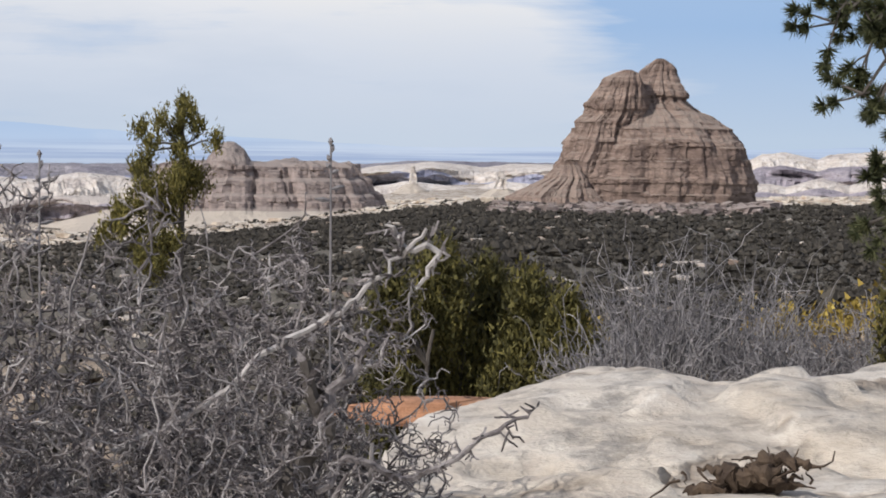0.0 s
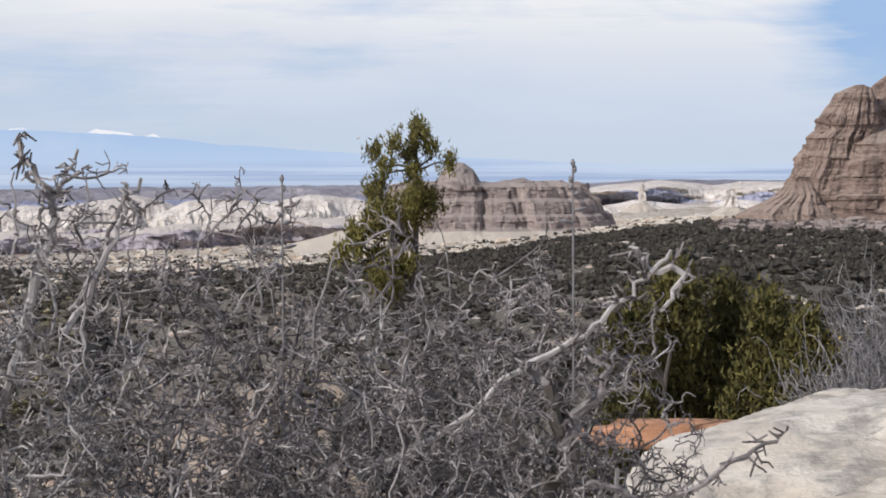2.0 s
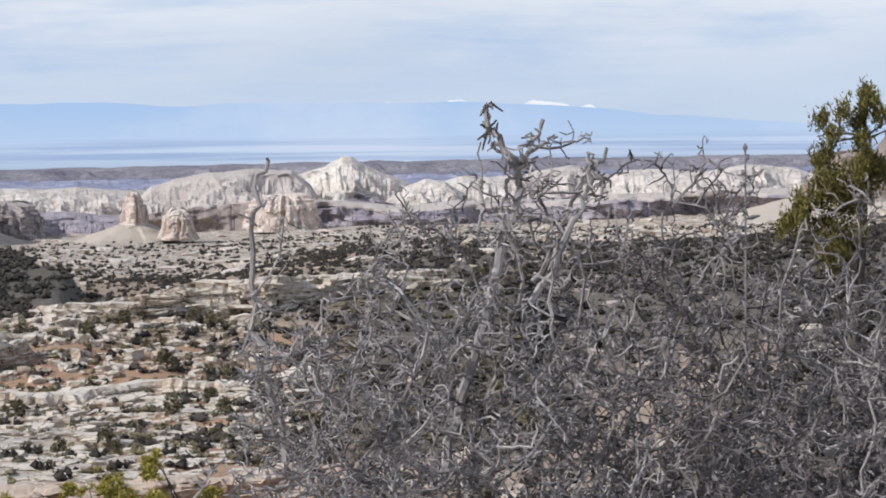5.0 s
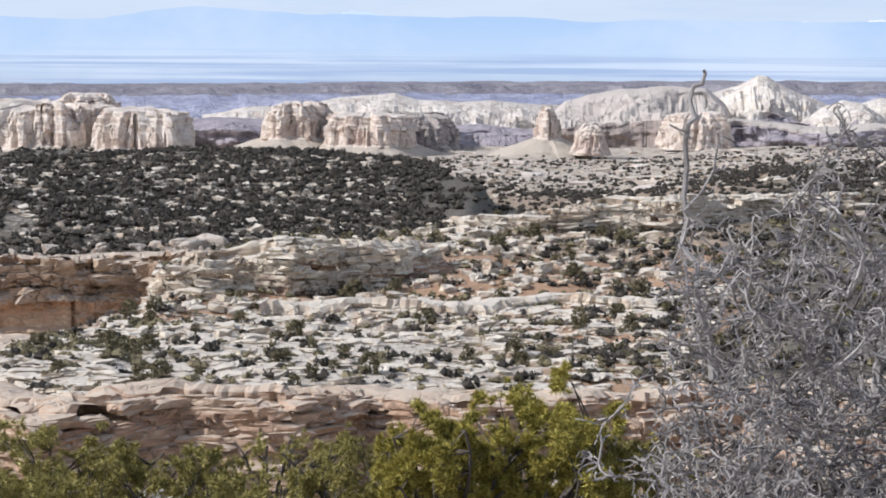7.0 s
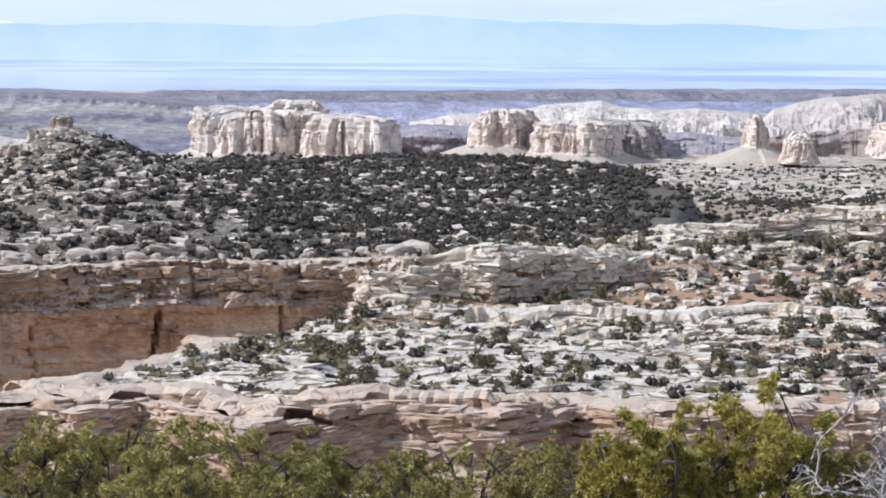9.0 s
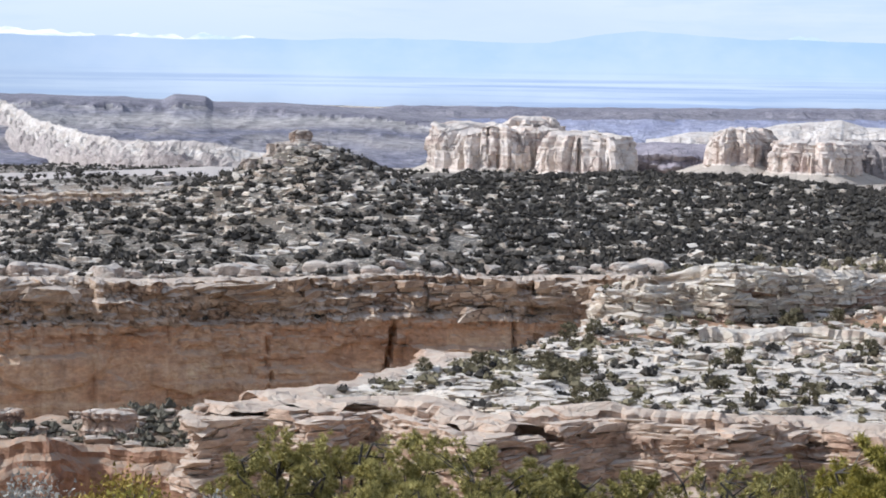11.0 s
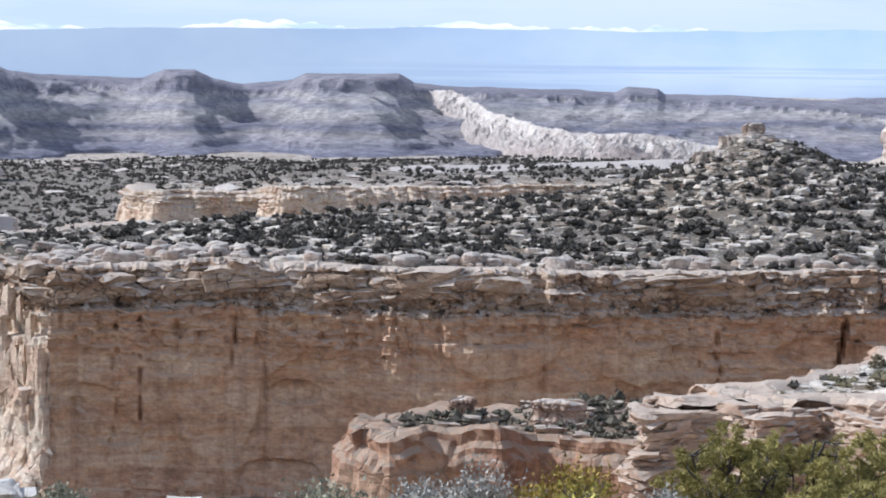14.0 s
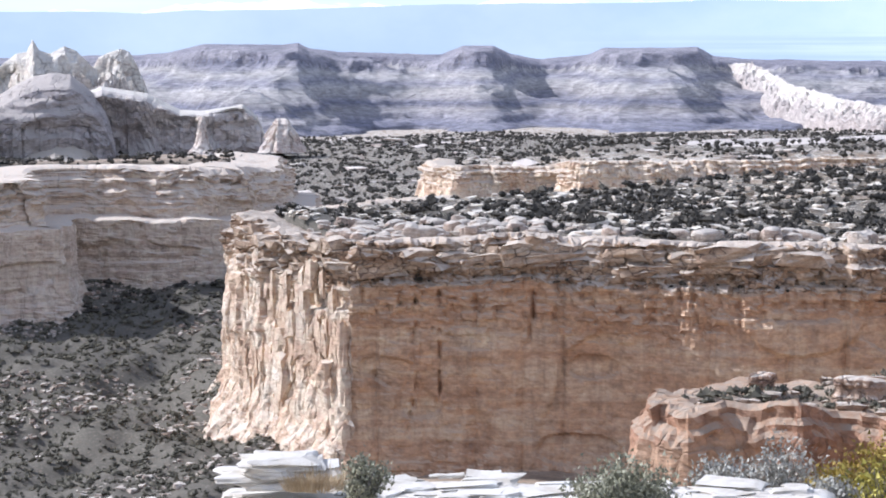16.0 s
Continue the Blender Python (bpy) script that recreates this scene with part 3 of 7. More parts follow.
dark = dark + 0.4 * m_ter * smooth(3, -1, g_az)
# Hill ground darkened in colour, standing for cloud shadow over it.
dark = dark + 0.7 * np.exp(-(((gx - polar(10.5, 690).x) / 85) ** 2 + ((gy - polar(10.5, 690).y) / 95) ** 2)) * m_pla
dark = dark + 0.22 * smooth(12, 18, g_az) * smooth(800, 950, g_d) * smooth(2000, 1800, g_d)
dark = dark + 0.6 * smooth(-13, -20, g_az) * smooth(60, 150, g_d) * smooth(1000, 700, g_d)
dark = dark + 0.3 * smooth(-20, -16, g_az) * smooth(-1, -5, g_az) * smooth(60, 120, g_d) * smooth(900, 600, g_d)
for label, data in (("slickrock", white), ("redsoil", red), ("scrub", dark)):
    at_ = ground.data.attributes.new(label, "FLOAT", "POINT")
    at_.data.foreach_set("value", data.astype(np.float32).ravel())

# ---- cliffs and mesas ----


def resample(points, step, closed=False):
    p = np.array(points, float)
    if closed:
        p = np.vstack([p, p[:1]])
    seg = np.hypot(*np.diff(p, axis=0).T)
    s = np.concatenate([[0], np.cumsum(seg)])
    n = max(int(s[-1] / step), 8)
    u = np.linspace(0, s[-1], n, endpoint=not closed)
    x, y = np.interp(u, s, p[:, 0]), np.interp(u, s, p[:, 1])
    return np.stack([x, y], 1), u


def beds(z, seed, thick, x=0.0, y=0.0):
    """How far each bed of rock stands out: a value for each height, the same along the cliff but for slow changes."""
    q = z / thick + seed * 7.7 + 0.25 * vnoise(x / (thick * 9), y / (thick * 9), seed)
    i = np.floor(q)
    f = q - i
    a, b = hash3(i, i * 0 + seed, i * 0), hash3(i + 1, i * 0 + seed, i * 0)
    t = smooth(0.78, 1.0, f)
    return a * (1 - t) + b * t


def cells(u, z, width, seed, tier=1e9):
    """Upright blocks between joints: one value per block along u, new at each tier of z."""
    t = np.floor(z / tier + 0.12 * vnoise(u / (width * 5), seed))
    q = u / width + 0.9 * vnoise(u / (width * 3.3), t * 3.1, seed) + hash3(t, t * 0 + seed * 10, t * 0) * 7
    i = np.floor(q)
    f = q - i
    return hash3(i, t, i * 0 + seed * 13) - 0.5, smooth(0.16, 0.0, np.minimum(f, 1 - f))


def cliff(name, points, step, top, bottom, mat, seed, relief=1.0, cap=0.16, batter=0.06, inward=10.0, talus=0.0, joints=9.0, rows=70, capmat=None, thin=0.16, corner=None, endmat=None, clefts=(), ledge=None):
    """A wall of rock along an outline seen from outside (outline runs from right to left), with a stepped cap and joints."""
    p, u = resample(points, step)
    t = np.gradient(p, axis=0)
    t /= np.hypot(*t.T)[:, None] + 1e-9
    for _ in range(3):
        t[1:-1] = (t[:-2] + t[1:-1] * 2 + t[2:]) / 4
    t /= np.hypot(*t.T)[:, None] + 1e-9
    out = np.stack([t[:, 1] * 1.0, -t[:, 0] * 1.0], 1)
    out *= np.where((out * p).sum(1).mean() > 0, -1.0, 1.0)
    cols = len(p)
    notch = 0.5 * relief * joints / 9.0 * (1.7 * cells(u, u * 0, joints * 0.55, seed + 8)[0] + 1.2 * cells(u, u * 0, joints * 0.2, seed + 9)[0])
    ztop = top(p[:, 0], p[:, 1]) + notch
    zbot = bottom(p[:, 0], p[:, 1])
    h = np.concatenate([np.linspace(0, 1, rows)])
    H, X = np.meshgrid(h, p[:, 0], indexing="ij")
    _, Y = np.meshgrid(h, p[:, 1], indexing="ij")
    Z = zbot[None] + (ztop - zbot)[None] * H
    tall = (ztop - zbot)[None]
    big = vnoise(X / (joints * 3.1), Y / (joints * 3.1), Z / 60 + seed) * 2.6 + vnoise(X / joints, Y / joints, Z / 35 + seed) * 1.3
    U = np.broadcast_to(u[None], X.shape)
    c1, e1 = cells(U, Z, joints * 1.1, seed, tall.mean() * 3)
    c2, e2 = cells(U, Z, joints * 0.4, seed + 1, tall.mean() * 0.3)
    crack = c1 * 2.4 - e1 * 1.1 * smooth(-0.3, 0.1, vnoise(X / 25, Y / 25, Z / 12))
    small = c2 * 0.9 - e2 * 0.35
    part_ = 0.5 + 0.9 * np.clip(vnoise(X / 11, Y / 11, Z / 3 + seed), -0.4, 1)
    hi = smooth(1 - 3.2 * cap, 1 - 2.0 * cap, H)
    bed = ((beds(Z, seed, 2.1, X, Y) - 0.5) * (0.4 + 1.1 * hi) + (beds(Z, seed + 3, 0.8, X, Y) - 0.5) * (0.2 + 0.5 * hi)) * part_
    b1, k1 = cells(U, Z, joints * 0.4, seed + 2, joints * thin)
    b2, k2 = cells(U, Z, joints * 0.18, seed + 3, joints * thin * 0.5)
    blocks = (b1 * 1.9 - k1 * 0.6 + b2 * 0.9 - k2 * 0.3) * joints / 9.0
    upper = smooth(1 - cap * 1.2, 1 - cap * 0.8, H)
    smoothface = smooth(0.1, 0.2, H) * smooth(1 - 0.6 * cap, 1 - 1.4 * cap, H)
    patch = smooth(-0.2, 0.35, vnoise(X / 26, Y / 26, Z / 11 + seed))
    smoothface = smoothface * (0.6 + 0.4 * patch)
    off = big + crack * (1 - 0.5 * smoothface) + (small + bed) * (1 - 0.8 * smoothface) + blocks * (0.1 + 0.6 * smooth(1 - 2.2 * cap, 1 - 1.3 * cap, H + 0.12 * vnoise(X / 20, Y / 20, seed)) + 0.25 * upper + 0.3 * (1 - smoothface)) + fbm(X / 1.5, Y / 1.5, Z / 1.5, 3) * 0.3
    off = off + 1.1 * smooth(0.05, 0.12, vnoise(X / 17 + 5, Y / 17, Z / 13 + seed * 3)) - 1.2 * smooth(0.35, 0.42, vnoise(X / 15, Y / 15 + 8, Z / 8 + seed * 5)) * (H < 0.8)
    if corner:
        ci = int(np.argmin(np.hypot(p[:, 0] - corner[0], p[:, 1] - corner[1])))
        past = smooth(-4, 10, np.arange(cols) - ci)[None]
        k1_, j1_ = cells(U + 0.8 * vnoise(X / 9, Y / 9, Z / 22), Z, 5.4, seed + 11, 31.0)
        k2_, j2_ = cells(U + 0.4 * vnoise(X / 5, Y / 5, Z / 9), Z, 2.3, seed + 12, 17.0)
        slabs = k1_ * 2.2 - j1_ * 0.9 + k2_ * 0.7 - j2_ * 0.35 + 0.35 * big + 0.9 * fbm(X / 4, Y / 4, Z / 6, 5, 0.6)
        zone = past * smooth(1 - 1.1 * cap, 1 - 1.6 * cap, H)
        off = off * (1 - zone) + slabs * (0.45 + 0.55 * smooth(0.1, 0.5, H)) * zone + past * np.clip(0.42 - H, 0, 1) ** 1.5 * 9 * (1 + 1.2 * fbm(X / 4, Y / 4, Z / 4, 3))
    off = off * relief + (1 - H) * tall * batter
    q = H / 1.0
    setback = smooth(1 - cap * 1.7, 1 - cap * 1.66, q + 0.02 * vnoise(X / 14, Y / 14, seed)) * 1.6 * smooth(-0.25, 0.3, vnoise(X / 16, Y / 16, seed + 1)) + smooth(1 - cap, 1 - cap + 0.02, q) * 1.4 * smooth(-0.4, 0.1, vnoise(X / 13, Y / 13, seed + 2)) + smooth(1 - cap * 0.45, 1 - cap * 0.43, q) * 1.8
    off = off - setback * relief
    for ca, wide_, deep_, h0, h1 in clefts:
        a_, d_ = az_d(p[:, 0], p[:, 1])
        lean = 0.9 * vnoise(H * 7, ca) + 0.5 * vnoise(H * 19, ca) + 2.5 * (H - 0.5)
        gap_ = np.radians(a_ - ca)[None] * d_[None] + lean
        off = off - deep_ * np.exp(-np.abs(gap_ / wide_) ** 3) * smooth(h0 - 0.04, h0 + 0.04, H) * smooth(h1 + 0.04, h1 - 0.04, H)
    if ledge:
        off = off - ledge[1] * smooth(ledge[0] - 0.006, ledge[0] + 0.006, H + 0.03 * vnoise(X / 30, Y / 30, seed)) * (1 + 0.3 * vnoise(X / 12, Y / 12, seed + 2))
    off = off + talus * np.clip(0.35 - H, 0, 1) ** 1.5 * tall
    V = np.stack([X + out[None, :, 0] * off, Y + out[None, :, 1] * off, Z], -1)
    caps = []
    last = off[-1]
    for kx, q in enumerate(np.linspace(0.1, 1.0, 7)):
        o = last * (1 - q) - inward * q
        cx, cy = p[:, 0] + out[:, 0] * o, p[:, 1] + out[:, 1] * o
        cz = top(cx, cy) + (0.25 + 0.4 * np.abs(vnoise(cx / 2.5, cy / 2.5, seed))) * (1 - q ** 2) - 1.2 * q ** 4 + notch * (1 - q) ** 2
        caps.append(np.stack([cx, cy, cz], -1))
    V = np.concatenate([V, np.array(caps)], 0)
    if capmat is None:
        return from_grid(name, V, V.shape[0], cols, mat, shade=False)
    cut = int(rows * (1 - cap * 1.1))
    root = new(name)
    end = cols - 1
    if corner:
        end = int(np.argmin(np.hypot(p[:, 0] - corner[0], p[:, 1] - corner[1])))
        from_grid("rock_face", V[:cut + 1, end:], cut + 1, cols - end, endmat, False, root, False)
    from_grid("rock_face", V[:cut + 1, :end + 1], cut + 1, end + 1, mat, False, root, False)
    from_grid("caprock", V[cut:], V.shape[0] - cut, cols, capmat, False, root, False)
    return root


def floor_at(drop):
    return lambda x, y: np.zeros_like(x) + drop


w = cliff("canyon_cliff", PLATEAU[:15], 0.65, plateau_top, floor_at(-90.0), M_CLIFF, 1.0, 1.0, 0.16, 0.05, 13.0, 0.5, 9.0, 125, M_CAPROCK, 0.16, PLATEAU[9], M_PROW,
          ((17.88, 0.55, 4.5, 0.42, 0.8), (17.6, 1.6, 2.0, 0.62, 0.72), (21.0, 0.3, 1.6, 0.45, 0.78), (36.65, 0.22, 1.0, 0.25, 0.88), (36.02, 0.2, 1.1, 0.4, 0.9), (14.6, 0.4, 2.0, 0.5, 0.9), (29.4, 0.3, 1.5, 0.7, 0.95), (33.6, 0.35, 1.5, 0.6, 0.95)))
tagged(w, "tall red and tan layered sandstone cliff with a blocky pale caprock", "cliff")
w = cliff("terrace_cliff", TERRACE[:15], 0.4, terrace_top, floor_at(-35.0), M_PINK, 2.0, 0.75, 0.3, 0.12, 8.0, 0.3, 6.0, 60, M_PINK, 0.15)
tagged(w, "low ledgy sandstone cliff under a white rock terrace", "cliff")
w = cliff("bench_cliff", BENCH[:11], 0.5, bench_top, floor_at(-62.0), M_REDBENCH, 3.0, 0.34, 0.08, 0.12, 8.0, 0.4, 7.0, 60)
tagged(w, "red-brown rounded sandstone bench cliff in the canyon", "cliff")
w = cliff("upper_canyon_wall", UPWALL[:8], 1.5, upwall_top, floor_at(-80.0), M_TAN, 4.0, 1.0, 0.16, 0.06, 34.0, 0.5, 9.0, 90, ledge=(0.68, 8.0))
tagged(w, "shaded grey-tan canyon wall with a ledge halfway up", "cliff")
w = cliff("rim_band_cliff", BAND[:8], 0.8, band_top, floor_at(-70.0), M_PROW, 5.0, 1.0, 0.2, 0.1, 12.0, 0.5, 9.0, 44)
tagged(w, "low pale sandstone cliff band beyond the plateau", "cliff")


def mesa(name, ring, z0, z1, mat, seed, step=1.8, rows=52, relief=1.0, talus=0.35, dome=2.0, profile=((0, 0), (1, 0)), flutes=9.0, tops=0.0, split=True):
    """A free-standing rock: an outline raised to z1, fluted and bedded, with a rubble skirt and an uneven top."""
    p, u = resample(outline(ring), step, True)
    for _ in range(2):
        p = (np.roll(p, 1, 0) + 2 * p + np.roll(p, -1, 0)) / 4
    c = p.mean(0)
    out = p - c
    r0 = np.hypot(*out.T)
    t = np.roll(p, -1, 0) - np.roll(p, 1, 0)
    nrm = np.stack([t[:, 1], -t[:, 0]], 1)
    nrm /= np.hypot(*nrm.T)[:, None] + 1e-9
    nrm *= np.sign((nrm * out).sum(1).mean())
    h = np.linspace(0, 1, rows)
    H, X = np.meshgrid(h, p[:, 0], indexing="ij")
    _, Y = np.meshgrid(h, p[:, 1], indexing="ij")
    topz = z1 + tops * (vnoise(p[:, 0] / 28, p[:, 1] / 28, seed) + 1.2 * cells(u, u * 0, flutes * 1.1, seed + 5)[0])
    Z = z0 + (topz - z0)[None] * H
    tall = z1 - z0
    prof = np.interp(H, [q[0] for q in profile], [q[1] for q in profile])
    big = vnoise(X / (flutes * 2.7), Y / (flutes * 2.7), Z / 80 + seed) * 0.6 * flutes + vnoise(X / flutes, Y / flutes, Z / 50 + seed) * 0.12 * flutes
    U = np.broadcast_to(u[None], X.shape)
    c1, e1 = cells(U, Z, flutes * 1.7, seed, 1e9)
    c2, e2 = cells(U, Z, flutes * 0.65, seed + 1, tall * 0.45)
    c3, e3 = cells(U, Z, flutes * 0.3, seed + 2, tall * 0.13)
    joint = (c1 * 0.8 - e1 * 0.35 + c2 * 0.45 - e2 * 0.2 + c3 * 0.17 - e3 * 0.06) * flutes
    bed = ((beds(Z, seed, tall * 0.11, X, Y) - 0.5) * 0.03 + (beds(Z, seed + 2, tall * 0.04, X, Y) - 0.5) * 0.016) * tall * (0.35 + 0.9 * smooth(0.7, 0.85, H))
    wall = smooth(0.3, 0.44, H) if talus > 0.5 else smooth(-0.05, 0.1, H)
    gully = 1 + 0.5 * vnoise(X / (flutes * 0.7), Y / (flutes * 0.7), seed)
    off = (big + joint + bed + fbm(X / 4, Y / 4, Z / 4, 3) * 0.5) * relief * wall - prof
    off = off + fbm(X / 5, Y / 5, Z / 3, 3) * 1.4 * (1 - wall)
    off = off + (talus * tall * np.clip(0.4 - H, 0, 1) * 2.0 * gully if talus > 0.5 else talus * tall * np.clip(0.42 - H, 0, 1) ** 1.4 * 2.2)
    V = [np.stack([X + nrm[None, :, 0] * off, Y + nrm[None, :, 1] * off, Z], -1)]
    rim = V[0][-1]
    rc = rim[:, :2].mean(0)
    for q in np.linspace(0.04, 1.0, 10):
        xy = rim[:, :2] + (rc - rim[:, :2]) * q
        zz = rim[:, 2] * (1 - q) + z1 * q + dome * math.sin(min(1.0, q * 2.2) * math.pi / 2) + vnoise(xy[:, 0] / 9, xy[:, 1] / 9, seed) * min(3.5, tall * 0.08) * (1 - q)
        V.append(np.concatenate([xy, zz[:, None]], 1)[None])
    V = np.concatenate(V, 0)
    if not split:
        return from_grid(name, V, V.shape[0], len(p), mat, wrap=True, shade=False)
    a = int(rows * (0.37 if talus > 0.5 else 0.2))
    root = new(name)
    from_grid("rubble_apron", V[:a + 1], a + 1, len(p), M_APRON if talus > 0.5 else mat, True, root, False)
    from_grid("rock_face", V[a:rows], rows - a, len(p), mat, True, root, False)
    from_grid("caprock", V[rows - 1:], V.shape[0] - rows + 1, len(p), mat, True, root, False)
    return root


def ring_of(az0, az1, d0, d1, wob=0.12, seed=0.0, n=18):
    """A rounded outline between two bearings and two distances."""
    pts = []
    for i in range(n):
        a = 2 * math.pi * i / n
        ca, sa = math.cos(a), math.sin(a)
        q = (abs(ca) ** 3 + abs(sa) ** 3) ** (-1 / 3) * (1 + wob * noise.noise((ca * 1.7, sa * 1.7, seed)))
        pts.append(((az0 + az1) / 2 + (az1 - az0) / 2 * ca * q, (d0 + d1) / 2 + (d1 - d0) / 2 * sa * q))
    return pts


def z_at(el, d):
    return 1.6 + d * math.tan(radians(el))


# mesas standing on the far side of the canyon
def far_mesa(name, label, az0, az1, d, depth, base, top, mat, seed, **kw):
    ob = mesa(name, ring_of(az0, az1, d, d + depth, 0.15, seed), z_at(base, d) - 6, z_at(top, d + depth * 0.15), mat, seed, **kw)
    return tagged(ob, label, "mesa", "mesas beyond the canyon")


STEEP = ((0, 0), (0.38, 0), (0.8, 1.5), (0.82, 3), (0.92, 3.6), (0.935, 5), (1, 5.8))
far_mesa("mesa", "broad pale sandstone mesa with fluted sunlit walls", 13.2, 16.8, 1500, 140, -3.05, -1.62, M_MESA, 1.3, profile=STEEP, talus=1.1, flutes=11.0, tops=4.0)
far_mesa("mesa", "blocky pale sandstone mesa with fluted sunlit walls", 11.6, 14.0, 1440, 110, -3.1, -1.78, M_MESA, 2.3, profile=STEEP, talus=1.1, flutes=10.0, tops=2.0)
far_mesa("mesa", "small pale caprock knob on top of a mesa", 13.2, 14.9, 1530, 60, -2.2, -1.36, M_MESA, 3.3, profile=STEEP, talus=0.1, flutes=8.0, tops=2.0)
far_mesa("mesa", "pink-white sandstone mesa with rounded buttresses", 7.9, 9.6, 1560, 120, -2.75, -1.62, M_MESA, 4.3, profile=STEEP, talus=1.1, flutes=10.0, tops=4.0)
far_mesa("mesa", "pink-white sandstone mesa with a shaded end", 5.7, 8.1, 1520, 120, -2.85, -1.86, M_MESA, 5.3, profile=STEEP, talus=1.1, flutes=10.0, tops=2.0)
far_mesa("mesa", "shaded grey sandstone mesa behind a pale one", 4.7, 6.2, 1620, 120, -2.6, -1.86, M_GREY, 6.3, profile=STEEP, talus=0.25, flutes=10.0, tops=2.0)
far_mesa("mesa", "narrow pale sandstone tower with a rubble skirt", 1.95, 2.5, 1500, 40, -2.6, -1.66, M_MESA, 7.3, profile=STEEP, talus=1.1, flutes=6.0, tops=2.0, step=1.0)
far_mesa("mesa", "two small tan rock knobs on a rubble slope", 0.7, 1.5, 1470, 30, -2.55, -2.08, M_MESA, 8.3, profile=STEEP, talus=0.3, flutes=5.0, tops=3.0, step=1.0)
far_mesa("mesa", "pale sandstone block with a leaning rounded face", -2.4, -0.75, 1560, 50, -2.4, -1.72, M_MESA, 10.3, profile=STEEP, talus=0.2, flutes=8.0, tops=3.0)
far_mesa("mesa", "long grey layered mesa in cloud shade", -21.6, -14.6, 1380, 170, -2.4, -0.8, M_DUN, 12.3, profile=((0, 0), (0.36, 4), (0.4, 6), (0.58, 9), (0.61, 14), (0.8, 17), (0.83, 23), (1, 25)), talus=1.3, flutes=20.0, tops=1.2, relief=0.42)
far_mesa("mesa", "pale sandstone pillar beside a mesa", 41.8, 42.25, 1270, 20, -3.1, -2.33, M_MESA, 17.3, profile=((0, 0), (0.5, 3), (1, 5)), talus=0.4, flutes=5.0, step=1.0)
far_mesa("mesa", "small pale haystack of sandstone", 39.55, 40.55, 1300, 30, -2.95, -2.42, M_MESA, 18.3, profile=((0, 0), (0.6, 4), (1, 9)), talus=0.2, flutes=5.0, step=1.0, dome=2.0)


for az_, half_, z0_, z1_, seed_ in ((20.12, 0.42, -22.0, -15.6, 31.0), (20.2, 0.9, -26.0, -18.9, 32.0), (20.2, 1.55, -30.0, -22.6, 33.0), (20.0, 2.3, -34.0, -27.2, 34.0)):
    ob = mesa("knoll_rock", ring_of(az_ - half_, az_ + half_, 560 - half_ * 9, 560 + half_ * 9, 0.2, seed_), z0_, z1_, M_RIM, seed_, 0.5, 30, 0.8, 0.5, 0.6, ((0, 0), (0.3, 0.3), (0.33, 0.9), (0.62, 1.1), (0.66, 1.9), (1, 2.2)), 3.0, 0.6, False)
    tagged(ob, "stacked grey ledges of rock on a tree-dotted knoll", "rock", "ledges of the knoll")


